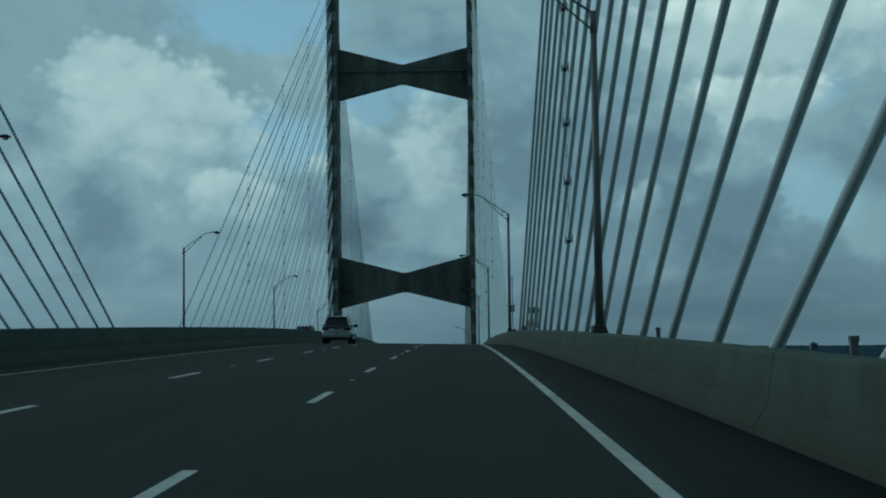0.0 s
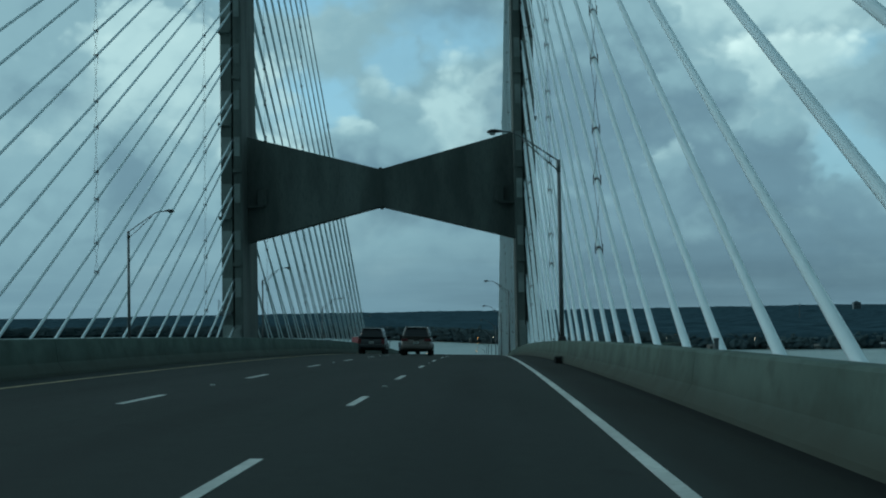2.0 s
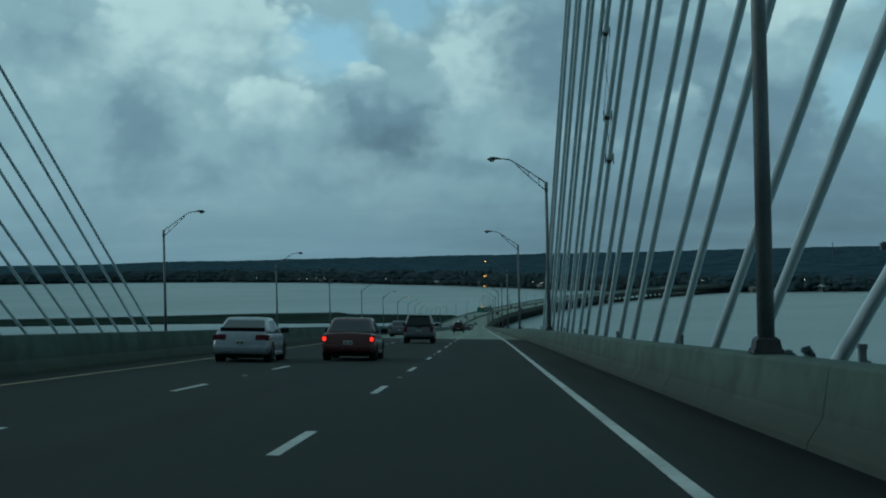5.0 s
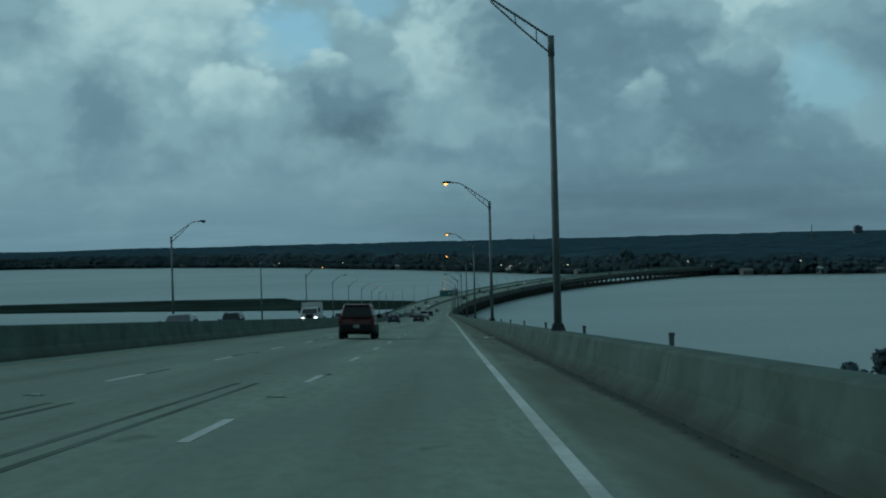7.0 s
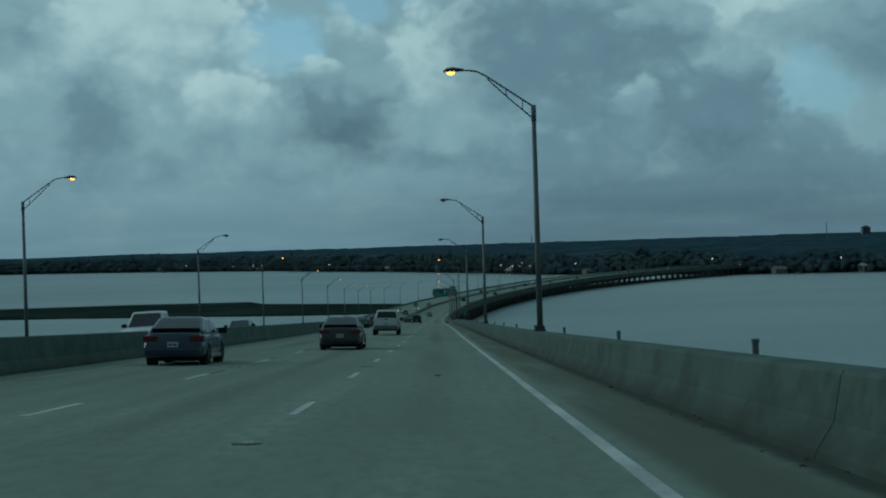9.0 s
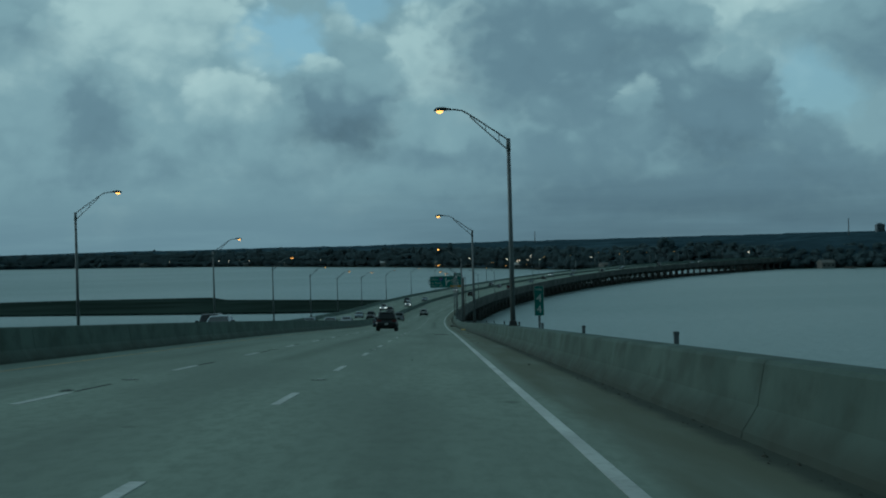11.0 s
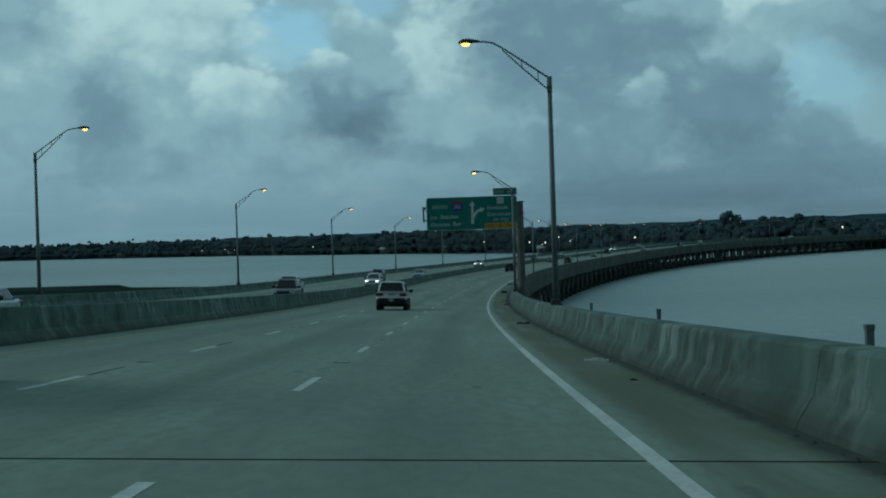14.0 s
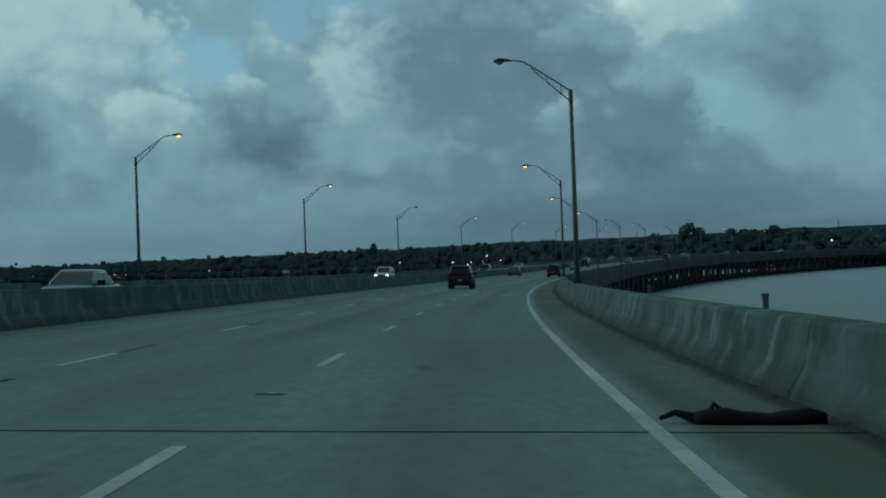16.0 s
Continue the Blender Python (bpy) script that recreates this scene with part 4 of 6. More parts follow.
def build_ground():
    n = 60
    xs = [-11000 + 22000 * i / n for i in range(n + 1)]
    ys = [-2500, 0, 700, 1400, 2100, 2800, 3600, 5000, 8000, 11500]
    verts = [(x, y, WATER) for y in ys for x in xs]
    faces = [(j * (n + 1) + i, j * (n + 1) + i + 1, (j + 1) * (n + 1) + i + 1, (j + 1) * (n + 1) + i) for j in range(len(ys) - 1) for i in range(n)]
    tagged(part("water", mesh_of("water", verts, faces, "river_water"), None, None), "grey-blue rippled wide river water", "water", kind="structure")
    # far land, a sheet that rises a little from the bank
    xs = [-9000, -7000, -5200, -4000] + [-3200 + 40 * i for i in range(161)] + [4200, 5600, 7500, 9500]
    rows = [(0, -0.6), (6, 0.6), (60, 1.5), (600, 3.0), (2500, 6.0), (5500, 12.0), (8600, 18.0)]
    verts = [(x, shore_line(x) + d, WATER + z) for d, z in rows for x in xs]
    m = len(xs)
    faces = [(j * m + i, j * m + i + 1, (j + 1) * m + i + 1, (j + 1) * m + i) for j in range(len(rows) - 1) for i in range(m - 1)]
    tagged(part("ground", mesh_of("ground", verts, faces, "shore_ground"), None, None), "low wooded land beyond the river", "land", kind="structure")
    # marsh island
    for name, label, pts in MARSH:
        top = [(x, y, WATER + 0.9) for x, y in pts]
        foot = [(x, y, WATER - 0.5) for x, y in pts]
        k = len(pts)
        faces = [tuple(range(k))] + [(i, k + i, k + (i + 1) % k, (i + 1) % k) for i in range(k)]
        tagged(part(name, mesh_of(name, top + foot, faces, "marsh_grass"), None, None), label, "marsh", kind="structure")


MARSH = [("marsh_island", "flat dark green marsh island in the river",
          [(-1500, 1720), (-800, 1690), (-340, 1652), (-250, 1632), (-175, 1606), (-100, 1582), (-56, 1576), (-42, 1605), (-50, 1688), (-86, 1714),
           (-150, 1757), (-166, 1803), (-250, 1815), (-400, 1802), (-800, 1830), (-1500, 1850)])]
build_ground()


def clump_mesh(name, seed, mat="leaves_far"):
    """A crown of many small leaf clumps, uneven, about one metre in radius."""
    rng = random.Random(seed)
    core = bmesh.new()
    bmesh.ops.create_icosphere(core, subdivisions=2, radius=0.78)
    core.verts.ensure_lookup_table()
    verts = [v.co * rng.uniform(0.84, 1.1) * (0.85 if v.co.z < 0 else 1.0) for v in core.verts]
    faces = [tuple(v.index for v in f.verts) for f in core.faces]
    core.free()
    for i in range(44):
        a, h = rng.uniform(0, 2 * math.pi), rng.uniform(-0.7, 1.0)
        r = math.sqrt(max(0.0, 1 - (h * 0.9) ** 2)) * rng.uniform(0.70, 0.98)
        c = Vector((r * math.cos(a), r * math.sin(a), h * 0.8))
        q = rng.uniform(0.12, 0.24)
        base = len(verts)
        for v in ((1, 0, 0), (-1, 0, 0), (0, 1, 0), (0, -1, 0), (0, 0, 0.7), (0, 0, -0.7)):
            verts.append(c + Vector(v) * q * rng.uniform(0.7, 1.3))
        for f in ((0, 2, 4), (2, 1, 4), (1, 3, 4), (3, 0, 4), (2, 0, 5), (1, 2, 5), (3, 1, 5), (0, 3, 5)):
            faces.append(tuple(base + k for k in f))
    return verts, faces


def build_woods():
    """Woods beyond the river: a rolling canopy out to the horizon, and single crowns along the bank."""
    rng = random.Random(5)
    xs = [-9000, -8000, -7000, -6000, -5000, -4200, -3500] + [-3000 + 22.0 * i for i in range(274)] + [3400, 4200, 5200, 6500, 8000, 9400]
    rows = [(14, 0.0), (16, 9.0), (28, 19.0), (45, 25.0), (130, 26.0), (220, 24.0), (360, 24.0), (560, 24.0), (850, 24.0), (1250, 24.5), (1800, 25.0),
            (2600, 26.0), (3600, 28.0), (4900, 30.0), (6500, 35.0), (8500, 40.0)]
    verts = []
    for d, h in rows:
        bold = 3.2 * min(1.0, d / 3000)
        for x in xs:
            n1 = noise.noise(Vector((x * 0.009, d * 0.02, 3.0)))
            n2 = noise.noise(Vector((x * 0.031, d * 0.05, 9.0)))
            n3 = noise.noise(Vector((x * 0.0016, d * 0.002, 5.0)))
            k = 0.0 if h == 0 else 1.0
            verts.append((x + 6 * n2, shore_line(x) + d + 10 * n1 * k, WATER + 0.8 + h * float(np.interp(x, [-400, 0, 250, 600], [1.0, 0.92, 0.84, 0.84]) if d < 900 else 1.0) + k * ((2.2 + bold) * n1 + (2.4 + bold) * n2 + h * 0.22 * n3)))
    m = len(xs)
    faces = [(j * m + i, j * m + i + 1, (j + 1) * m + i + 1, (j + 1) * m + i) for j in range(len(rows) - 1) for i in range(m - 1)]
    tagged(part("woods_canopy", mesh_of("woods_canopy", verts, faces, "leaves_canopy", smooth=True), None, None), "dark haze-tinted woods stretching away to the flat horizon", "woods", kind="stuff")
    kinds = [clump_mesh("crown", 11 + i) for i in range(4)]
    verts, faces = [], []
    x = -1700.0
    while x < 1500:
        stand_h = float(np.interp(x, [-900, -300, -100, 60, 230, 300, 800], [30.0, 27.0, 26.0, 23.5, 23.0, 19.5, 20.0])) + 4.0 * noise.noise(Vector((x * 0.02, 2.0, 0.0))) + 2.5 * noise.noise(Vector((x * 0.08, 7.0, 0.0)))
        for deep, share in ((3, 0.40), (10, 0.66), (20, 0.88), (34, 1.0)):
            xx = x + rng.uniform(-3, 3)
            tall = deep > 15 and rng.random() < 0.07
            h = stand_h * rng.uniform(0.84, 1.05) * share + (4 if tall else 0)
            r = rng.uniform(3.4, 6.4) * (0.8 if tall else 1.0)
            v, f = kinds[rng.randrange(4)]
            a = rng.uniform(0, 6.28)
            ca, sa = math.cos(a), math.sin(a)
            k = len(verts)
            up = r * rng.uniform(0.8, 1.15)
            y, z = shore_line(xx) + deep + rng.uniform(-3, 6), WATER + 1.0 + h - up * 0.9
            for q in v:
                verts.append((xx + (q.x * ca - q.y * sa) * r, y + (q.x * sa + q.y * ca) * r, max(WATER + 0.3, z + up * q.z)))
            faces.extend(tuple(k + i for i in t) for t in f)
        x += rng.uniform(5, 8) / math.hypot(1.0, (shore_line(x + 10) - shore_line(x - 10)) / 20)
    tagged(part("shore_trees", airy(mesh_of("shore_trees", verts, faces, "leaves_far", smooth=True), 4.0), None, None), "dark haze-tinted evening trees crowded along the far shore", "woods", kind="stuff")


build_woods()


# ------------------------------------------------------------ viaduct piers
def build_piers():
    made = {}
    s = JOINT_S + 10
    while s < END - 20:
        p = at(s, MID)
        deck = p.z - 2.8
        h = deck - WATER
        ob = empty("bridge_pier", pose(p.x, p.y, WATER, 0, 0, math.degrees(heading(s))))
        tagged(ob, "grey concrete pier bent standing in the river", "bridge pier", "piers under the viaduct")
        low = s > 1480
        tilt = (at(s, 0).z - at(s, 2 * MID).z) / 25.1
        bm = bmesh.new()
        w = 14.6
        prism(bm, [(-w, h - 1.5 - tilt * w), (w, h - 1.5 + tilt * w), (w, h + 0.25 + tilt * w), (-w, h + 0.25 - tilt * w)], -0.8, 0.8, axis=1)
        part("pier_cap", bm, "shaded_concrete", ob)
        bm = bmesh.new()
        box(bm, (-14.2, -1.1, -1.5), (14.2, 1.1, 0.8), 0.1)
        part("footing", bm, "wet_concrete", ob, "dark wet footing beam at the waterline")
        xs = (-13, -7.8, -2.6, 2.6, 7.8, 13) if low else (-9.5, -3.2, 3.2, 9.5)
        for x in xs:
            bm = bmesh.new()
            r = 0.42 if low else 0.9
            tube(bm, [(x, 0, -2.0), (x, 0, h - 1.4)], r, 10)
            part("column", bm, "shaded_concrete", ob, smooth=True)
        s += 12.0 if low else 44.0


build_piers()


# ---------------------------------------------------------------- vehicles
def loft(bm, rings):
    """Skins closed rings of equal length and closes both ends."""
    vs = [[bm.verts.new(p) for p in r] for r in rings]
    n = len(vs[0])
    for r0, r1 in zip(vs, vs[1:]):
        for k in range(n):
            bm.faces.new((r0[k], r0[(k + 1) % n], r1[(k + 1) % n], r1[k]))
    bm.faces.new(vs[0][::-1])
    bm.faces.new(vs[-1])
    bmesh.ops.recalc_face_normals(bm, faces=bm.faces)
    return bm


def hull_ring(y, w, lo, hi, lean=0.0, crown=0.03):
    """One cross-section of a car's lower body; lean carries its upper half forward."""
    q = [(0.74, 0.0), (0.90, 0.03), (0.965, 0.12), (0.99, 0.26), (1.0, 0.42), (0.99, 0.56), (0.972, 0.70), (0.962, 0.84), (0.935, 0.94), (0.86, 1.0)]
    right = [(w * a, y + lean * max(0.0, b - 0.40) / 0.60, lo + (hi - lo) * b) for a, b in q]
    left = [(-x, yy, z) for x, yy, z in right[::-1]]
    return right + [(0, y + lean, hi + crown)] + left + [(0, y, lo)]


def cabin_ring(b, y0, y1, z, c):
    """A level ring with rounded corners round the glasshouse."""
    pts = []
    for cx, cy, a0 in ((b - c, y1 - c, 0), (-b + c, y1 - c, 90), (-b + c, y0 + c, 180), (b - c, y0 + c, 270)):
        for k in range(5):
            a = radians(a0 + 22.5 * k)
            pts.append((cx + c * math.cos(a), cy + c * math.sin(a), z))
    return pts


def pane(name, mat, parent, corners, out, label=""):
    """A glass pane with cut corners, set a little proud of the cabin."""
    c = [Vector(v) for v in corners]
    ring = []
    for k in range(4):
        a, b, d = c[k - 1], c[k], c[(k + 1) % 4]
        ring += [b + (a - b).normalized() * 0.07, b + ((a - b).normalized() + (d - b).normalized()) * 0.018, b + (d - b).normalized() * 0.07]
    bm = bmesh.new()
    hi = [bm.verts.new(v + out * 0.012) for v in ring]
    lo_v = [bm.verts.new(v - out * 0.02) for v in ring]
    n = len(ring)
    for k in range(n):
        bm.faces.new((lo_v[k], lo_v[(k + 1) % n], hi[(k + 1) % n], hi[k]))
    bm.faces.new(hi)
    bm.faces.new(lo_v[::-1])
    bmesh.ops.recalc_face_normals(bm, faces=bm.faces)
    return part(name, bm, mat, parent, label)


WHEEL = {}


def wheel_meshes(r, w):
    key = (r, w)
    if key not in WHEEL:
        bm = bmesh.new()
        prof = [(r * 0.62, -w / 2), (r * 0.90, -w / 2), (r, -w * 0.36), (r, w * 0.36), (r * 0.90, w / 2), (r * 0.62, w / 2)]
        rings = [[(x, q * math.cos(a), q * math.sin(a)) for q, x in prof] for a in [2 * math.pi * k / 22 for k in range(22)]]
        vs = [[bm.verts.new(p) for p in ring] for ring in rings]
        for i in range(22):
            for k in range(6):
                bm.faces.new((vs[i][k], vs[i][(k + 1) % 6], vs[(i + 1) % 22][(k + 1) % 6], vs[(i + 1) % 22][k]))
        bmesh.ops.recalc_face_normals(bm, faces=bm.faces)
        tyre = bpy.data.meshes.new("tyre")
        bm.to_mesh(tyre)
        bm.free()
        tyre.materials.append(MAT["rubber"])
        bm = bmesh.new()
        tube(bm, [(-w * 0.30, 0, 0), (w * 0.30, 0, 0)], r * 0.60, 20)
        for k in range(5):
            a = 2 * math.pi * k / 5
            for e in (-1, 1):
                tube(bm, [(e * w * 0.34, r * 0.1 * math.cos(a), r * 0.1 * math.sin(a)), (e * w * 0.36, r * 0.56 * math.cos(a), r * 0.56 * math.sin(a))], r * 0.07, 5)
        rim = bpy.data.meshes.new("rim")
        bm.to_mesh(rim)
        bm.free()
        rim.materials.append(MAT["rim_alloy"])
        WHEEL[key] = (tyre, rim)
    return WHEEL[key]


def add_wheels(ob, rows, r, w):
    for x, y in rows:
        tyre, rim = wheel_meshes(r, w)
        hub = part("wheel", tyre, None, ob, "black tyre on alloy rim", place=pose(x, y, r))
        part("rim", rim, None, hub)


def vehicle(kind, paint, trim=False, brake=False, lamps=False, rails=False):
    """A road vehicle, origin on the ground below its rear bumper, +y its nose."""
    spec = {"suv": dict(L=4.65, W=1.86, H=1.74, belt=1.08, lo=0.30, hood=1.02, rb=0.06, rt=0.42, ft=2.55, fb=3.35, r=0.36),
            "boxy": dict(L=4.60, W=1.84, H=1.78, belt=1.10, lo=0.32, hood=1.04, rb=0.05, rt=0.30, ft=2.75, fb=3.30, r=0.37),
            "sedan": dict(L=4.70, W=1.82, H=1.45, belt=0.92, lo=0.22, hood=0.86, rb=0.75, rt=1.45, ft=2.70, fb=3.55, r=0.33),
            "hatch": dict(L=4.45, W=1.80, H=1.42, belt=0.93, lo=0.20, hood=0.84, rb=0.25, rt=1.25, ft=2.55, fb=3.40, r=0.33),
            "van": dict(L=4.90, W=1.95, H=1.80, belt=1.05, lo=0.28, hood=1.00, rb=0.06, rt=0.30, ft=3.05, fb=3.95, r=0.35),
            "pickup": dict(L=5.80, W=2.00, H=1.92, belt=1.18, lo=0.42, hood=1.14, rb=1.90, rt=2.10, ft=3.45, fb=4.15, r=0.40)}[kind]
    L, W, H, belt, lo, hood, rb, rt, ft, fb, r = (spec[k] for k in ("L", "W", "H", "belt", "lo", "hood", "rb", "rt", "ft", "fb", "r"))
    w = W / 2
    ob = empty("pickup_truck" if kind == "pickup" else "car")
    # lower body
    bm = bmesh.new()
    low_z = lo + 0.40
    lean = {"suv": 0.16, "boxy": 0.10, "van": 0.12, "pickup": 0.0, "sedan": 0.10, "hatch": 0.18}[kind]
    st = [(0.0, w * 0.84, lo + 0.12, belt - 0.03, lean), (0.03, w * 0.91, lo + 0.08, belt - 0.01, lean), (0.10, w * 0.96, lo + 0.05, belt, lean * 0.95),
          (0.28, w * 0.99, lo + 0.02, belt, lean * 0.6), (0.60, w, lo, belt, 0.0), (L * 0.35, w, lo, belt, 0.0),
          (fb - 0.15, w, lo, belt - 0.01, 0.0), (fb + 0.10, w, lo, hood + 0.02, 0.0), (fb + 0.35, w * 0.99, lo, hood, 0.0), (L - 0.40, w * 0.965, lo + 0.03, hood - 0.07, 0.0),
          (L - 0.16, w * 0.91, lo + 0.06, hood - 0.15, 0.0), (L - 0.05, w * 0.84, lo + 0.09, hood - 0.24, 0.0), (L, w * 0.74, lo + 0.13, hood - 0.34, 0.0)]
    loft(bm, [hull_ring(*row) for row in st])
    if kind == "pickup":
        # the load bed: rails and tailgate stand above its floor
        for x in (-w * 0.95, w * 0.95 - 0.09):
            rail_bm = bmesh.new()
            box(rail_bm, (x, 0.03, belt - 0.2), (x + 0.09, rb - 0.03, belt + 0.12), 0.03)
            part("bed_rail", rail_bm, paint, ob)
        rail_bm = bmesh.new()
        box(rail_bm, (-w * 0.93, -0.02, belt - 0.5), (w * 0.93, 0.09, belt + 0.12), 0.03)
        gate = part("tailgate", rail_bm, paint, ob)
        rail_bm = bmesh.new()
        box(rail_bm, (-0.14, -0.035, belt - 0.02), (0.14, 0.0, belt + 0.05), 0.01)
        part("gate_handle", rail_bm, "plastic_trim", gate)
    for f in bm.faces:
        if trim and f.calc_center_median().z < low_z:
            f.material_index = 1
    part("body", bm, [paint, "plastic_trim"] if trim else paint, ob, smooth=True)
    # glasshouse: a rounded painted cabin with panes set in it
    b0, b1 = w * 0.925, w * 0.74
    z0, z1 = belt - 0.04, H - 0.06
    bm = bmesh.new()
    rings = []
    for q in (0.0, 0.35, 0.7, 0.92, 1.0):
        e = 0.008 * math.sin(q * math.pi)
        rings.append(cabin_ring(b0 + (b1 - b0) * q + e, rb + (rt - rb) * q, fb + (ft - fb) * q, z0 + (z1 - z0) * q, 0.10 + 0.05 * q))
    for k, (inset, z) in enumerate(((0.04, H - 0.025), (0.14, H - 0.008), (0.34, H))):
        rings.append(cabin_ring(b1 - inset, rt + inset, ft - inset * 1.5, z, 0.16))
    loft(bm, rings)
    cabin = part("cabin", bm, paint, ob, smooth=True)

    def on(u, q, sx):
        """Point on the side of the cabin: u from rear to front, q from belt to roof."""
        e = 0.008 * math.sin(q * math.pi)
        yb, yt = rb + (fb - rb) * u, rt + (ft - rt) * u
        return Vector((sx * (b0 + (b1 - b0) * q + e), yb + (yt - yb) * q, z0 + (z1 - z0) * q))

    cuts = {"pickup": [(0.09, 0.40), (0.44, 0.90)], "sedan": [(0.12, 0.44), (0.47, 0.88)], "hatch": [(0.16, 0.46), (0.49, 0.88)]}.get(kind, [(0.06, 0.29), (0.325, 0.60), (0.63, 0.90)])
    for sx in (-1, 1):
        side = Vector((sx, 0, (b0 - b1) / (z1 - z0))).normalized()
        for u0, u1 in cuts:
            pane("side_window", "car_glass", cabin, [on(u0, 0.13, sx), on(u1, 0.13, sx), on(u1, 0.88, sx), on(u0, 0.88, sx)], side, "dark tinted side window")
    for nm, y0, y1, sy, qa, qb in (("rear_window", rb, rt, -1, 0.16, 0.90), ("windscreen", fb, ft, 1, 0.06, 0.93)):
        out = Vector((0, sy * (z1 - z0), abs(y1 - y0))).normalized()
        row = []
        for q, sx in ((qa, -1), (qa, 1), (qb, 1), (qb, -1)):
            row.append(Vector((sx * ((b0 + (b1 - b0) * q) * 0.97 - 0.07), y0 + (y1 - y0) * q, z0 + (z1 - z0) * q)))
        pane(nm, "car_glass", cabin, row, out, "dark tinted " + ("rear window" if sy < 0 else "windscreen"))
    # bumpers, sills, arches
    low = "plastic_trim" if trim else paint
    bm = bmesh.new()
    box(bm, (-w * 0.91, -0.08, lo + 0.06), (w * 0.91, 0.24, lo + (0.44 if trim else 0.34)), 0.09)
    part("rear_bumper", bm, "rim_alloy" if kind == "pickup" else low, ob)
    bm = bmesh.new()
    box(bm, (-w * 0.84, L - 0.22, lo + 0.06), (w * 0.84, L + 0.05, lo + 0.30), 0.05)
    part("front_bumper", bm, low, ob)
    axle = (0.95 if kind != "pickup" else 1.25, L - 0.92)
    for sx in (-1, 1):
        for y in axle:
            bm = bmesh.new()
            x0, x1 = sorted((sx * (w - 0.24), sx * (w - 0.025)))
            tube(bm, [(x0, y, r), (x1, y, r)], r + 0.085, 22)
            part("wheel_arch", bm, "plastic_trim", ob)
        bm = bmesh.new()
        x0, x1 = sorted((sx * (w - 0.08), sx * (w + 0.008)))
        box(bm, (x0, axle[0] + r, lo), (x1, axle[1] - r, lo + (0.24 if trim else 0.12)), 0.02)
        part("sill", bm, "plastic_trim" if trim else paint, ob)
        # door seams and handles
        for y in (rb + (fb - rb) * 0.36, rb + (fb - rb) * 0.66):
            if kind == "pickup" and y < rb + 1.0:
                y = rb + 1.05
            bm = bmesh.new()
            x0, x1 = sorted((sx * (w - 0.02), sx * (w + 0.02)))
            box(bm, (x0, y + 0.1, belt - 0.20), (x1, y + 0.27, belt - 0.165), 0.008)
            part("door_handle", bm, "plastic_trim" if trim else paint, ob)
        bm = bmesh.new()
        x0, x1 = sorted((sx * (w * 0.95), sx * (w + 0.22)))
        box(bm, (x0, fb - 0.42, belt - 0.02), (x1, fb - 0.30, belt + 0.16), 0.04)
        part("door_mirror", bm, "plastic_trim", ob)
        # tail lamps
        bm = bmesh.new()
        if kind in ("suv", "hatch"):
            x0, x1 = sorted((sx * w * 0.52, sx * w * 0.985))
            box(bm, (x0, lean * 0.45, belt - 0.24), (x1, 0.34, belt - 0.06), 0.03)
        else:
            x0, x1 = sorted((sx * w * 0.76, sx * w * 0.985))
            box(bm, (x0, -0.015 + lean * 0.3, belt - (0.30 if kind == "sedan" else 0.44)), (x1, 0.26, belt - 0.05), 0.03)
        tail_ob = part("tail_light", bm, "tail_red", ob, "red tail light")
        if (brake and sx > 0) or brake == 2:
            bm = bmesh.new()
            cx = (x0 + x1) / 2
            box(bm, (cx - 0.06, -0.035 + lean * 0.3, belt - 0.26), (cx + 0.06, 0.06, belt - 0.12), 0.02)
            part("bulb", bm, "brake_lit", tail_ob, "lit brake light")
        bm = bmesh.new()
        x0, x1 = sorted((sx * w * 0.52, sx * w * 0.86))
        box(bm, (x0, L - 0.30, hood - 0.36), (x1, L - 0.02, hood - 0.20), 0.03)
        part("headlight", bm, "head_lit" if lamps else "lamp_clear", ob, "glowing headlight" if lamps else "clear headlight")
    bm = bmesh.new()
    box(bm, (-w * 0.48, L - 0.10, lo + 0.30), (w * 0.48, L + 0.02, hood - 0.24), 0.03)
    part("grille", bm, "plastic_trim", ob)
    # number plate: blank white with plain bars
    bm = bmesh.new()
    pz = belt - 0.40 if not trim else lo + 0.26
    box(bm, (-0.155, -0.10 if trim else -0.04, pz), (0.155, 0.08, pz + 0.155), 0.008)
    plate = part("number_plate", bm, "plate_white", ob, "pale number plate with plain bars")
    for x0, x1 in ((-0.115, -0.02), (0.02, 0.115)):
        bm = bmesh.new()
        box(bm, (x0, -0.105 if trim else -0.045, pz + 0.05), (x1, -0.03, pz + 0.105))
        part("plate_bar", bm, "plate_ink", plate)
    if kind in ("suv", "boxy", "van"):
        bm = bmesh.new()
        box(bm, (-b1 * 0.92, rt - 0.14, z1 - 0.03), (b1 * 0.92, rt + 0.16, z1 + 0.03), 0.028)
        part("roof_spoiler", bm, paint, ob)
    if kind in ("suv", "boxy"):
        bm = bmesh.new()
        tube(bm, [(0, rt + 0.30, H - 0.02), (0, rt + 0.26, H + 0.14), (0, rt + 0.22, H + 0.26)], [0.014, 0.008, 0.005], 5)
        part("aerial", bm, "plastic_trim", ob)
        bm = bmesh.new()
        box(bm, (-0.16, lean * 0.6 - 0.03, belt - 0.15), (0.16, lean * 0.6 + 0.05, belt - 0.115), 0.01)
        part("tailgate_handle", bm, "plastic_trim", ob)
    if kind == "hatch":
        bm = bmesh.new()
        box(bm, (-b0 * 0.85, rb + 0.12, belt + 0.10), (b0 * 0.85, rb + 0.42, belt + 0.16), 0.03)
        part("rear_spoiler", bm, "plastic_trim", ob)
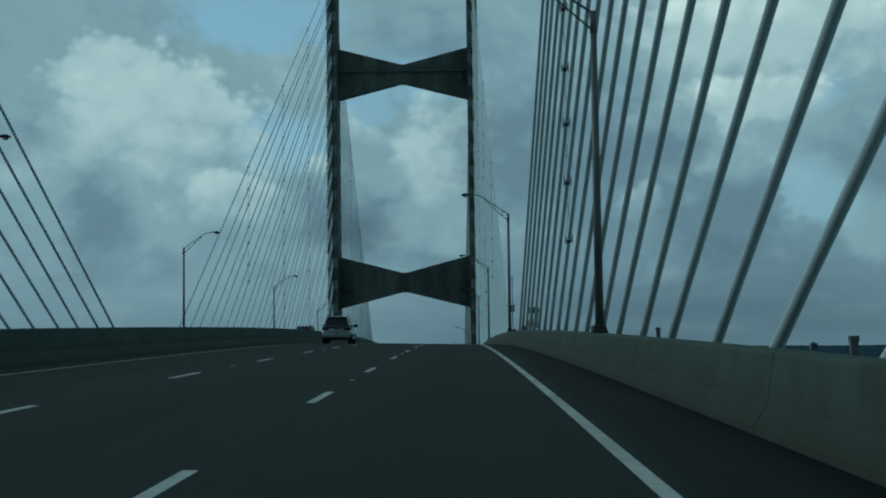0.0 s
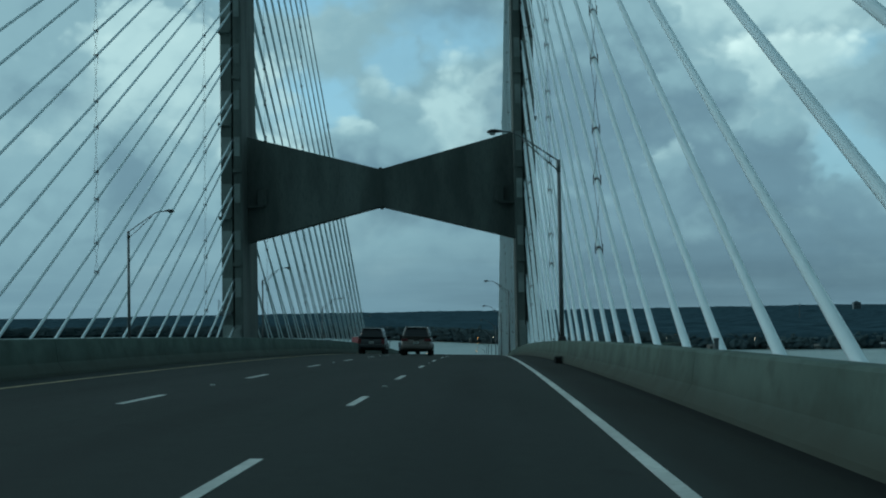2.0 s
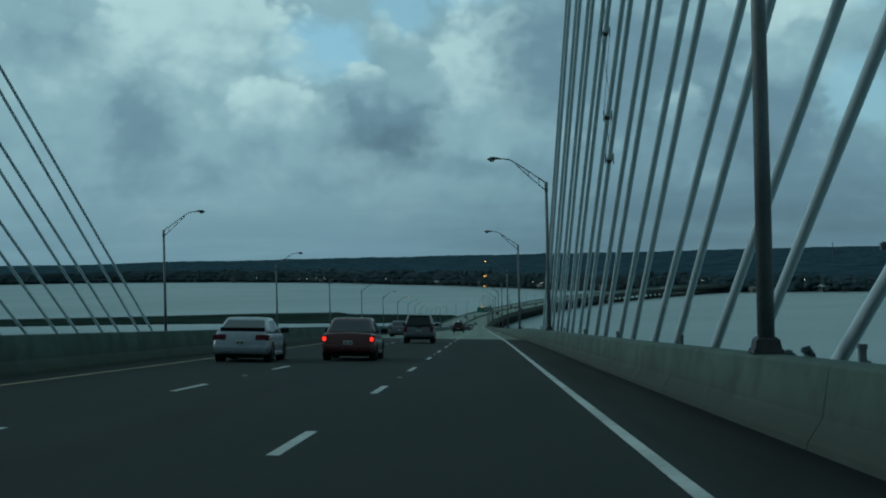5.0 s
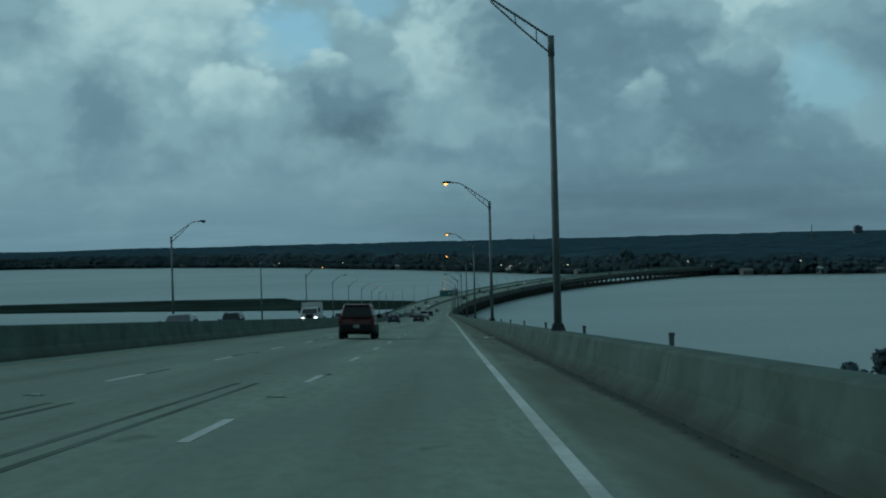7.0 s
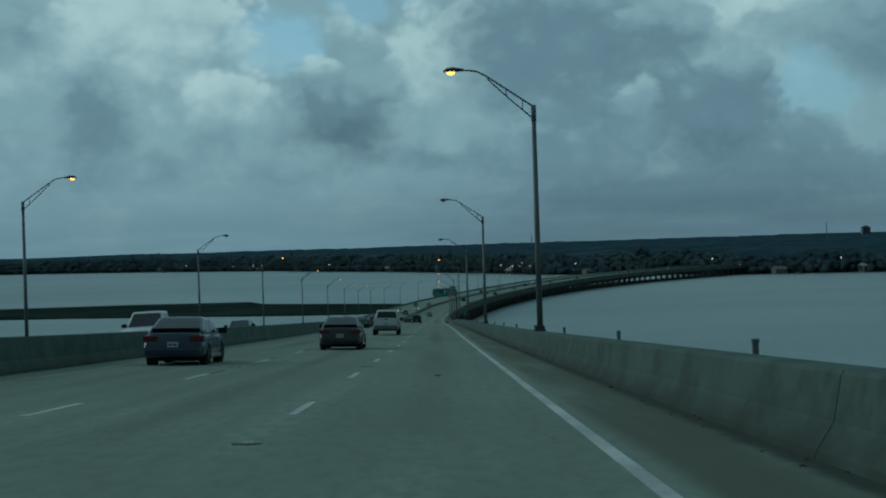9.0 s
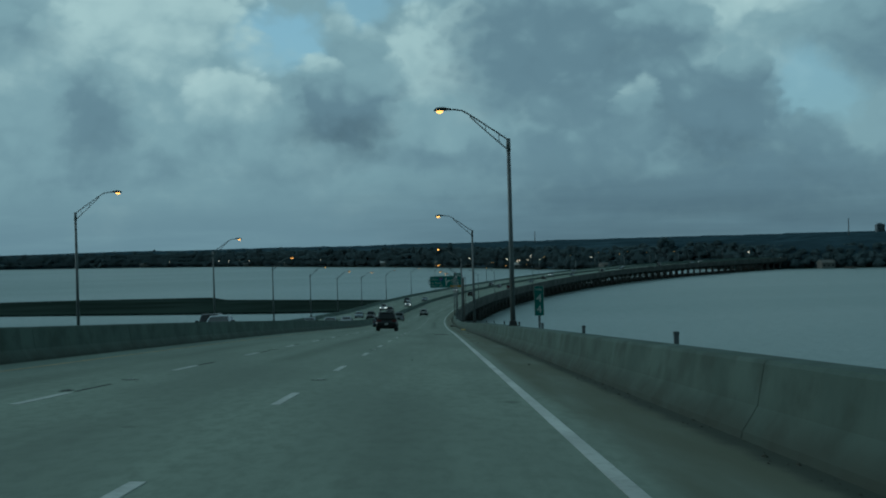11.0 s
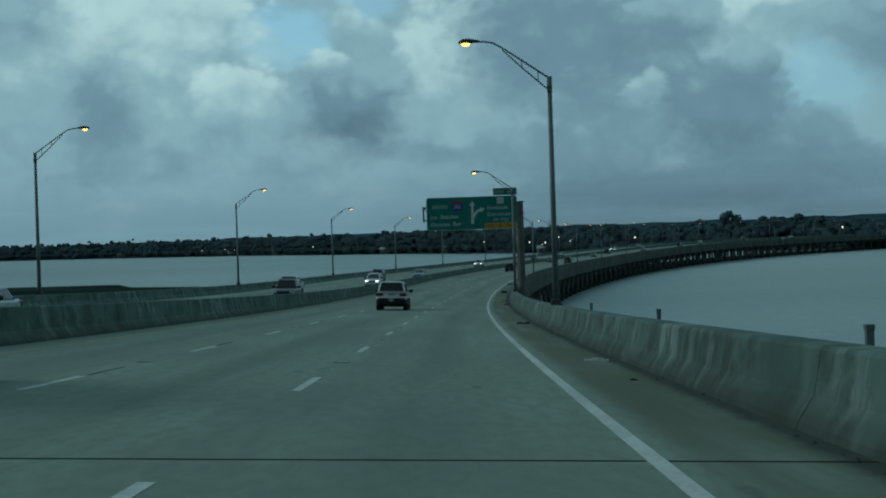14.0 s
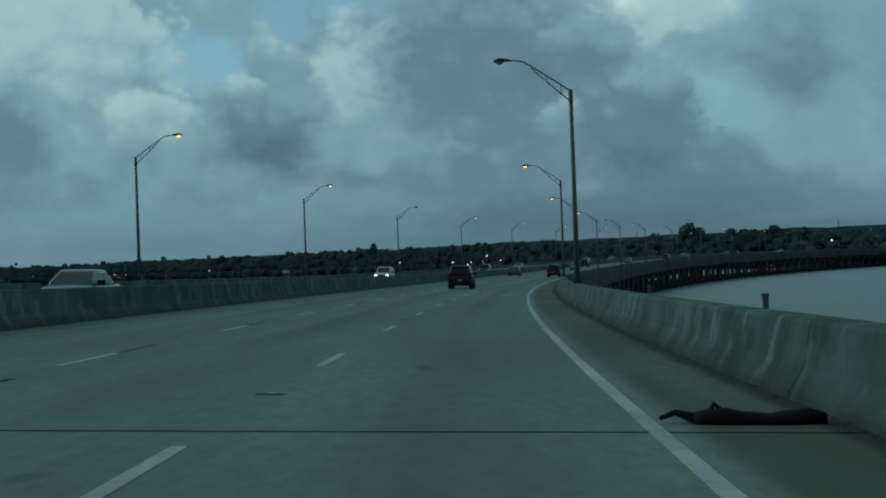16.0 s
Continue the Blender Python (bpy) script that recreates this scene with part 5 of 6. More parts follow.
    if rails:
        for sx in (-1, 1):
            bm = bmesh.new()
            x = sx * (b1 - 0.07)
            tube(bm, [(x, rt + 0.12, H - 0.05), (x, rt + 0.30, H + 0.02), (x, (rt + ft) / 2, H + 0.035), (x, ft - 0.5, H + 0.02), (x, ft - 0.35, H - 0.05)], 0.024, 6)
            part("roof_rail", bm, "plastic_trim", ob)
    add_wheels(ob, [(sx * (w - 0.10), y) for sx in (-1, 1) for y in axle], r, 0.23)
    bm = bmesh.new()
    box(bm, (-w * 0.7, 0.4, lo - 0.08), (w * 0.7, L - 0.5, lo + 0.1), 0.03)
    part("underbody", bm, "plastic_trim", ob)
    return ob


def box_truck(red):
    """A tractor with a box trailer (red), or a white box van."""
    ob = empty("truck")
    paint = "paint_red" if red else "paint_white"
    w, top = 1.25, (4.0 if red else 3.3)
    cab_y = (16.0 if red else 5.0)
    bm = bmesh.new()
    box(bm, (-w, 0.0, 1.15 if red else 0.75), (w, cab_y - 1.0, top), 0.05)
    body = part("trailer_box" if red else "cargo_box", bm, "paint_pale" if red else "paint_white", ob)
    for i in range(int(cab_y) - 2):
        for sx in (-1, 1):
            bm = bmesh.new()
            x0, x1 = sorted((sx * (w - 0.01), sx * (w + 0.02)))
            box(bm, (x0, 0.6 + i, 1.3 if red else 0.9), (x1, 0.64 + i, top - 0.1))
            part("side_rib", bm, "paint_pale" if red else "paint_white", body)
    bm = bmesh.new()
    prof = [(cab_y - 0.6, 0.9), (cab_y + (3.8 if red else 1.9), 0.9), (cab_y + (3.9 if red else 2.0), 1.7), (cab_y + 2.0 if red else cab_y + 1.5, 2.0 if red else 1.6),
            (cab_y + 1.5 if red else cab_y + 0.8, 3.0 if red else 2.5), (cab_y + 0.7 if red else cab_y - 0.1, 3.85 if red else 2.6), (cab_y - 0.6, 3.95 if red else 2.6)]
    prism(bm, prof, -1.12, 1.12, axis=0)
    cab = part("cab", bm, paint, ob)
    bm = bmesh.new()
    y0, y1, za, zb = (cab_y + 1.98, cab_y + 1.58, 2.1, 2.9) if red else (cab_y + 1.52, cab_y + 0.86, 1.7, 2.4)
    vs = [bm.verts.new(p) for p in ((-1.0, y0 + 0.03, za), (1.0, y0 + 0.03, za), (0.95, y1 + 0.03, zb), (-0.95, y1 + 0.03, zb),
                                    (-1.0, y0 - 0.1, za), (1.0, y0 - 0.1, za), (0.95, y1 - 0.1, zb), (-0.95, y1 - 0.1, zb))]
    for f in ((0, 1, 2, 3), (7, 6, 5, 4), (0, 4, 5, 1), (1, 5, 6, 2), (2, 6, 7, 3), (3, 7, 4, 0)):
        bm.faces.new([vs[i] for i in f])
    bmesh.ops.recalc_face_normals(bm, faces=bm.faces)
    part("windscreen", bm, "car_glass", cab)
    nose = cab_y + (3.9 if red else 2.0)
    bm = bmesh.new()
    box(bm, (-0.5, nose - 0.05, 0.95), (0.5, nose + 0.04, 1.65), 0.03)
    part("grille", bm, "plastic_trim", cab)
    bm = bmesh.new()
    box(bm, (-1.15, nose - 0.25, 0.45), (1.15, nose + 0.12, 0.90), 0.05)
    part("bumper", bm, "plastic_trim" if not red else "rim_alloy", ob)
    for sx in (-1, 1):
        bm = bmesh.new()
        x0, x1 = sorted((sx * 0.68, sx * 1.05))
        box(bm, (x0, nose - 0.05, 1.0), (x1, nose + 0.06, 1.25), 0.03)
        part("headlight", bm, "head_lit", ob, "glowing headlight")
        bm = bmesh.new()
        x0, x1 = sorted((sx * 1.2, sx * 1.45))
        box(bm, (x0, cab_y + 1.5, 1.9), (x1, cab_y + 1.65, 2.5), 0.03)
        part("door_mirror", bm, "plastic_trim", cab)
    rows = [(sx * 1.0, y) for sx in (-1, 1) for y in ((1.2, 2.5, cab_y - 0.2, cab_y + 2.6) if red else (1.3, cab_y + 0.9))]
    add_wheels(ob, rows, 0.5 if red else 0.4, 0.28)
    bm = bmesh.new()
    box(bm, (-0.5, 0.3, 0.6 if red else 0.45), (0.5, cab_y + 1.0, 1.2 if red else 0.8))
    part("chassis", bm, "dark_steel", ob)
    return ob


def park(ob, s, o, label, oncoming=False, category="car"):
    """Stands a vehicle on the road; s is where its rear bumper is (or its nose, when it faces the other way)."""
    m = lie(s, o) if not oncoming else lie(s, o, 180)
    if oncoming:
        m = m @ pose(0, -4.6, 0)
    ob.matrix_basis = m
    tagged(ob, label, category, "traffic on the bridge")
    return ob


L2, L3 = -5.6, -9.2
O1, O2, O3 = 2 * MID + 9.2, 2 * MID + 5.5, 2 * MID + 1.83
park(vehicle("suv", "paint_silver", rails=True), 119.0, L3, "silver-blue compact wagon with dark roof rails")
park(vehicle("suv", "paint_beige", rails=True), 278.5, L2, "dull beige utility car with dark rear glass")
park(vehicle("boxy", "paint_dark"), 290.0, L3, "black utility car with dark tinted glass")
park(vehicle("sedan", "paint_grey"), 562.0, L3, "dark grey sedan in the inner lane")
park(vehicle("pickup", "paint_pale", brake=1), 338.8, -9.25, "pale silver crew-cab pickup with a brake light on", category="pickup truck")
park(vehicle("sedan", "paint_maroon", brake=2), 481.0, -6.2, "dark red sedan with both brake lights on")
park(vehicle("hatch", "paint_silver"), 478.0, -9.3, "small silver hatchback in the inner lane")
park(vehicle("boxy", "paint_grey"), 520.0, L2, "grey utility car far down the grade")
park(vehicle("sedan", "paint_green"), 427.0, L3, "very dark green coupe with a chrome side strip")
park(vehicle("boxy", "paint_maroon", trim=True, rails=True), 671.0, L2, "maroon utility car with grey cladding and roof rails")
park(vehicle("hatch", "paint_dark"), 838.0, L2 - 0.3, "black hatchback ahead in the middle lane")
park(vehicle("pickup", "paint_white"), 884.0, L2, "white pickup truck seen from behind", category="pickup truck")
park(vehicle("hatch", "paint_navy"), 818.7, L3 - 0.2, "dark blue sporty hatchback with a rear wing")
park(vehicle("sedan", "paint_beige"), 948.0, L3, "tan sedan far ahead in the inner lane")
park(vehicle("suv", "paint_dark", trim=True, rails=True), 1072.0, L2 - 0.2, "black utility car with black lower cladding")
park(vehicle("sedan", "paint_navy"), 1140.0, L3, "dark blue sedan in the inner lane")
park(vehicle("van", "paint_silver"), 1232.0, L3, "silver minivan in the inner lane")
park(vehicle("suv", "paint_white", trim=True, rails=True), 1300.0, L2 - 0.2, "white utility car with black lower cladding and rails")
park(vehicle("boxy", "paint_dark", trim=True), 1505.0, L2, "black utility car on the long curve")
park(vehicle("boxy", "paint_maroon"), 1602.0, -1.9, "dark red utility car far ahead in the outer lane")
park(vehicle("sedan", "paint_grey"), 1618.0, L3, "grey sedan far round the curve")

white_on = vehicle("suv", "paint_white", lamps=True, rails=True)
grey_on = vehicle("sedan", "paint_silver", lamps=True)
plain_on = vehicle("sedan", "paint_pale")
dark_on = vehicle("boxy", "paint_dark", rails=True)
pick_on = vehicle("pickup", "paint_white", lamps=True)
used = set()
ONCOMING = [(dark_on, 161, O1), (plain_on, 196, O2), (grey_on, 221, O2), (plain_on, 319, O1), (grey_on, 342, O1), (plain_on, 383, O2),
            (white_on, 400, O1), (plain_on, 398, O3), (plain_on, 677, O1), (dark_on, 720, O2), (white_on, 794, O1), (grey_on, 806, O2),
            (pick_on, 846, O1), (plain_on, 869, O2), (grey_on, 878, O1), (grey_on, 1040, O1), (dark_on, 1059, O2), (plain_on, 1082, O3),
            (grey_on, 1138, O1), (plain_on, 1148, O2), (grey_on, 1172, O1), (dark_on, 1249, O1), (plain_on, 1267, O2), (pick_on, 1351, O2),
            (dark_on, 1325, O1), (white_on, 1391, O1), (dark_on, 1423, O2), (plain_on, 1445, O1), (white_on, 1560, O2), (dark_on, 1633, O1),
            (plain_on, 1705, O2), (white_on, 1790, O1), (plain_on, 1872, O3), (grey_on, 1960, O1), (dark_on, 2046, O2), (white_on, 2120, O1)]
AWAY = [(plain_on, 1690, L2), (dark_on, 1742, L3), (plain_on, 1800, L2), (dark_on, 1878, L2), (plain_on, 1935, L3), (dark_on, 2010, L2), (plain_on, 2080, L2)]
WORD = {white_on: "white utility car with glowing headlights", grey_on: "silver sedan with glowing headlights", plain_on: "pale silver sedan on the far carriageway",
        dark_on: "black utility car with roof rails", pick_on: "white pickup truck with glowing headlights"}
for src, s, o in ONCOMING + AWAY:
    if src in used:
        ob = copy_thing(src, Matrix())
    else:
        ob = src
        used.add(src)
    park(ob, s, o, WORD[src] if o < MID or src in (dark_on,) else "pale sedan far along the viaduct", oncoming=o < MID,
         category="pickup truck" if src is pick_on else "car")
semi = box_truck(True)
semi.matrix_basis = lie(400, O2, 180) @ pose(0, -19.9, 0)
tagged(semi, "red semi tractor pulling a pale box trailer", "truck", "traffic on the bridge")
van = box_truck(False)
van.matrix_basis = lie(790, O2, 180) @ pose(0, -7.0, 0)
tagged(van, "white box truck with headlights on", "truck", "traffic on the bridge")


# ------------------------------------------------------- signs and fittings
def words(text, size, mat, parent, m, name="lettering", align="LEFT"):
    """Lettering in the built-in font, as a thin mesh."""
    cu = bpy.data.curves.new(name, "FONT")
    cu.body, cu.size, cu.extrude, cu.align_x = text, size, 0.004, align
    tmp = bpy.data.objects.new(name, cu)
    me = bpy.data.meshes.new_from_object(tmp)
    bpy.data.objects.remove(tmp)
    bpy.data.curves.remove(cu)
    me.materials.clear()
    me.materials.append(MAT[mat])
    return part(name, me, None, parent, place=m)


def rounded(w, h, r, n=5):
    pts = []
    for cx, cy, a0 in ((w - r, r, -90), (w - r, h - r, 0), (r, h - r, 90), (r, r, 180)):
        for k in range(n + 1):
            a = radians(a0 + 90 * k / n)
            pts.append((cx + r * math.cos(a), cy + r * math.sin(a)))
    return pts


def face_panel(w, h, r, y0, y1, x=0.0, z=0.0):
    bm = bmesh.new()
    prism(bm, [(x + a, z + b) for a, b in rounded(w, h, r)], y0, y1, axis=1)
    return bm


def build_gantry(s):
    """Cantilever sign: post beyond the parapet, truss arm, two green panels."""
    ob = empty("overhead_sign", stand(s, 0.0))
    post_x = 3.02
    bm = bmesh.new()
    tube(bm, [(post_x, 0, -6.0), (post_x, 0, 9.45)], [0.42, 0.34], 18)
    tube(bm, [(post_x, 0, 9.45), (post_x, 0, 9.53)], 0.48, 18)
    tube(bm, [(post_x, 0, 8.3), (post_x, 0, 8.4)], 0.50, 18)
    part("post", bm, "rust_steel", ob, smooth=False)
    bm = bmesh.new()
    for z in (7.85, 9.15):
        for y in (0.0, 0.7):
            tube(bm, [(-7.0, y, z), (post_x, y, z)], 0.07, 8)
    for i in range(8):
        x0, x1 = -6.97 + i * 1.24, -6.97 + (i + 1) * 1.24
        for y in (0.0, 0.7):
            tube(bm, [(x0, y, 7.75 if i % 2 else 9.15), (x1, y, 9.15 if i % 2 else 7.75)], 0.04, 6)
    for z in (7.85, 9.15):
        tube(bm, [(-6.97, 0, z), (-6.97, 0.7, z)], 0.05, 6)
    tube(bm, [(-6.97, 0, 7.65), (-6.97, 0, 9.25)], 0.07, 8)
    tube(bm, [(-6.97, 0.7, 7.65), (-6.97, 0.7, 9.25)], 0.07, 8)
    part("truss_arm", bm, "rust_steel", ob)
    x0, z0, w, h = -6.62, 6.75, 9.35, 3.4
    rim = part("sign_border", face_panel(w, h, 0.25, -0.22, -0.16, x0, z0), "sign_white", ob, "white sign border")
    panel = part("sign_panel", face_panel(w - 0.08, h - 0.08, 0.23, -0.235, -0.15, x0 + 0.04, z0 + 0.04), "sign_green", ob, "green reflective road sign panel")
    part("tab_border", face_panel(2.45, 0.74, 0.08, -0.22, -0.16, 0.30, z0 + h + 0.06), "sign_white", ob)
    tab = part("exit_tab", face_panel(2.39, 0.68, 0.07, -0.235, -0.15, 0.33, z0 + h + 0.09), "sign_green", ob, "green exit number tab")

    def put(text, size, x, z, mat="sign_white", parent=panel, y=-0.24):
        words(text, size, mat, parent, pose(x, y, z, 90, 0, 0))

    put("EXIT  45", 0.50, 0.44, z0 + h + 0.25, parent=tab)
    put("SOUTH", 0.50, x0 + 0.55, z0 + 2.25)
    put("Jax  Beaches", 0.58, x0 + 0.40, z0 + 1.22)
    put("Daytona  Bch", 0.58, x0 + 0.40, z0 + 0.45)
    put("Southside", 0.56, x0 + 6.25, z0 + 2.02)
    put("Connector", 0.56, x0 + 6.25, z0 + 1.36)
    put("3/4  MILE", 0.42, x0 + 6.85, z0 + 0.82)
    # route shields
    sh = part("route_shield", face_panel(1.15, 0.92, 0.30, -0.25, -0.24, x0 + 2.65, z0 + 2.0), "sign_blue", panel, "blue route shield with a red band")
    bm = face_panel(1.08, 0.22, 0.05, -0.256, -0.25, x0 + 2.68, z0 + 2.74)
    part("shield_band", bm, "sign_red", panel)
    put("295", 0.50, x0 + 2.80, z0 + 2.22, y=-0.26)
    part("state_shield", face_panel(0.68, 0.62, 0.06, -0.25, -0.24, x0 + 7.3, z0 + 2.62), "sign_white", panel, "white square route marker")
    put("113", 0.36, x0 + 7.33, z0 + 2.80, mat="dark_steel", y=-0.256)
    # the lane arrows
    bm = bmesh.new()
    ax = x0 + 4.75
    prism(bm, [(ax - 0.15, z0 + 0.6), (ax + 0.15, z0 + 0.6), (ax + 0.11, z0 + 2.5), (ax - 0.11, z0 + 2.5)], -0.25, -0.238, axis=1)
    prism(bm, [(ax - 0.30, z0 + 2.48), (ax + 0.30, z0 + 2.48), (ax, z0 + 2.95)], -0.25, -0.238, axis=1)
    rim_pts = [(ax + 0.02, z0 + 1.25), (ax + 0.12, z0 + 1.65), (ax + 0.42, z0 + 1.98), (ax + 0.80, z0 + 2.12)]
    inner = [(ax + 0.80, z0 + 1.88), (ax + 0.55, z0 + 1.78), (ax + 0.34, z0 + 1.52), (ax + 0.26, z0 + 1.2)]
    prism(bm, rim_pts + inner, -0.254, -0.246, axis=1)
    prism(bm, [(ax + 0.78, z0 + 1.74), (ax + 1.30, z0 + 2.08), (ax + 0.78, z0 + 2.28)], -0.254, -0.246, axis=1)
    part("lane_arrows", bm, "sign_white", panel)
    yb = part("exit_only_panel", face_panel(3.3, 0.56, 0.04, -0.25, -0.24, x0 + 6.0, z0 + 0.08), "sign_yellow", panel, "yellow exit only panel")
    put("EXIT", 0.40, x0 + 6.12, z0 + 0.22, mat="dark_steel", y=-0.256)
    put("ONLY", 0.40, x0 + 8.05, z0 + 0.22, mat="dark_steel", y=-0.256)
    bm = bmesh.new()
    dx = x0 + 7.6
    prism(bm, [(dx - 0.05, z0 + 0.34), (dx + 0.05, z0 + 0.34), (dx + 0.05, z0 + 0.56), (dx - 0.05, z0 + 0.56)], -0.256, -0.249, axis=1)
    prism(bm, [(dx - 0.2, z0 + 0.38), (dx, z0 + 0.14), (dx + 0.2, z0 + 0.38), (dx, z0 + 0.26)], -0.256, -0.249, axis=1)
    part("down_arrow", bm, "dark_steel", panel)
    return tagged(ob, "green overhead exit sign on a rusty cantilever post", "road sign")


build_gantry(1362.0)


def build_mile_marker(s):
    ob = empty("mile_marker", stand(s, 2.95))
    bm = bmesh.new()
    box(bm, (-0.045, 0.0, -1.0), (0.045, 0.05, 1.6), 0.01)
    part("post", bm, "galvanised", ob)
    part("border", face_panel(0.40, 1.24, 0.04, -0.02, -0.008, -0.20, 1.28), "sign_white", ob)
    panel = part("panel", face_panel(0.375, 1.215, 0.035, -0.026, -0.006, -0.1875, 1.2925), "sign_green", ob, "green panel")
    words("MILE", 0.12, "sign_white", panel, pose(0, -0.03, 2.32, 90, 0, 0), align="CENTER")
    for i in range(2):
        words("4", 0.46, "sign_white", panel, pose(0, -0.03, 1.86 - 0.46 * i, 90, 0, 0), align="CENTER")
    return tagged(ob, "green mile marker 44 on a steel post", "road sign")


build_mile_marker(1005.3)


def build_stub_posts():
    bm = bmesh.new()
    box(bm, (-0.04, -0.04, -0.9), (0.04, 0.04, 0.16), 0.01)
    box(bm, (-0.048, -0.048, 0.12), (0.048, 0.048, 0.18), 0.01)
    me = bpy.data.meshes.new("stub_post")
    bm.to_mesh(me)
    bm.free()
    me.materials.append(MAT["galvanised"])
    for i in range(120):
        s = -12.65 + 14.45 * i
        p = at(s, 2.58, parapet_height(s), 1.72)
        ob = part("stub_post", me, None, None, place=pose(p.x, p.y, p.z, 0, 0, math.degrees(heading(s))))
        tagged(ob, "short grey conduit post behind the parapet", "post", "stub posts along the parapet")
    for i in range(40):
        s = 20.0 + 44.0 * i
        p = at(s, 2 * MID - 2.58, parapet_height(s), 2 * MID - 1.72)
        ob = part("stub_post", me, None, None, place=pose(p.x, p.y, p.z, 0, 0, math.degrees(heading(s))))
        tagged(ob, "short grey conduit post behind the parapet", "post", "stub posts along the parapet")


build_stub_posts()


def build_station(s):
    """Roadside monitoring station outside the parapet at mid-span."""
    p = at(s, 3.65, 0.0, 1.72)
    ob = empty("sensor_station", pose(p.x, p.y, p.z, 0, 0, math.degrees(heading(s))))
    bm = bmesh.new()
    tube(bm, [(0, 0, 0.0), (0, 0, 2.9)], 0.04, 8)
    tube(bm, [(0, 0, 2.84), (0, 0, 2.98)], 0.075, 10)
    part("mast", bm, "galvanised", ob)
    for z in (2.35, 1.40):
        bm = bmesh.new()
        prism(bm, [(-0.19, z + 0.20), (-0.16, z + 0.22), (0.12, z - 0.20), (0.09, z - 0.22)], -0.32, 0.42, axis=0)
        part("solar_panel", bm, "solar_glass", ob, "tilted dark solar panel")
    bm = bmesh.new()
    tube(bm, [(0.34, 0.1, 0.0), (0.34, 0.1, 2.3)], 0.04, 8)
    box(bm, (0.14, 0.0, 2.12), (0.50, 0.3, 2.55), 0.1)
    part("radar", bm, "dark_steel", ob)
    bm = bmesh.new()
    tube(bm, [(0.16, -0.02, 1.88), (0.16, -0.02, 2.12)], 0.07, 10)
    part("camera_housing", bm, "box_paint", ob)
    bm = bmesh.new()
    box(bm, (-0.80, -0.1, 0.5), (-0.12, 0.35, 1.28), 0.03)
    part("cabinet", bm, "box_paint", ob, "pale grey steel cabinet")
    bm = bmesh.new()
    box(bm, (-0.66, -0.18, 0.0), (-0.58, -0.10, 1.42), 0.02)
    part("stand", bm, "dark_steel", ob)
    return tagged(ob, "grey sensor station with two dark solar panels", "sensor station")


build_station(129.4)


def build_aerial(s):
    p = at(s, 3.45, 0.0, 1.72)
    ob = empty("aerial_mast", pose(p.x, p.y, p.z, 0, 0, math.degrees(heading(s))))
    bm = bmesh.new()
    tube(bm, [(0, 0, 0), (0, 0, 6.0)], 0.035, 8)
    part("mast", bm, "galvanised", ob)
    bm = bmesh.new()
    tube(bm, [(0, 0, 5.95), (0, 0, 6.12)], [0.06, 0.10], 10)
    part("head", bm, "galvanised", ob)
    bm = bmesh.new()
    box(bm, (-0.02, -0.12, 1.15), (0.30, 0.12, 1.42), 0.03)
    box(bm, (0.0, -0.2, 0.85), (0.45, 0.2, 1.0), 0.04)
    part("instrument", bm, "dark_steel", ob)
    return tagged(ob, "thin grey aerial mast with small instruments", "mast")


build_aerial(159.0)

# grey box strapped to a lamp column, and its small meter below
p = at(133.6, 2.22, parapet_height(133.6) + 1.45, 1.72)
ob = empty("junction_box", pose(p.x, p.y, p.z, 0, 0, math.degrees(heading(133.6))))
bm = bmesh.new()
box(bm, (0.12, -0.16, 0.0), (0.36, 0.1, 0.52), 0.02)
part("case", bm, "box_paint", ob)
bm = bmesh.new()
tube(bm, [(0, 0, 0.12), (0, 0, 0.17)], 0.145, 14)
tube(bm, [(0, 0, 0.36), (0, 0, 0.41)], 0.145, 14)
part("strap", bm, "galvanised", ob)
tagged(ob, "pale grey junction box strapped to a lamp column", "junction box")


# ------------------------------------------------------------------ litter
def scrap(name, label, s, o, turn, build, mats, category="debris"):
    ob = empty(name, lie(s, o, turn))
    build(ob)
    return tagged(ob, label, category)


def crate(ob):
    bm = bmesh.new()
    for x in (-0.16, 0.14):
        for y in (-0.16, 0.14):
            box(bm, (x, y, 0.0), (x + 0.02, y + 0.02, 0.29))
    for z in (0.0, 0.07, 0.14, 0.21, 0.27):
        for y in (-0.16, 0.145):
            box(bm, (-0.16, y, z), (0.16, y + 0.015, z + 0.02))
        for x in (-0.16, 0.145):
            box(bm, (x, -0.16, z), (x + 0.015, 0.16, z + 0.02))
    for i in range(5):
        for y in (-0.158, 0.147):
            box(bm, (-0.13 + i * 0.06, y, 0.0), (-0.12 + i * 0.06, y + 0.012, 0.28))
    part("basket", bm, "plastic_trim", ob)
    bm = bmesh.new()
    box(bm, (-0.155, -0.155, 0.004), (0.155, 0.155, 0.016))
    box(bm, (-0.15, 0.10, 0.016), (0.15, 0.11, 0.25))
    part("bottom", bm, "plastic_trim", ob)


scrap("crate", "black plastic crate abandoned on the shoulder", 250.2, 1.46, 8, crate, None, "crate")


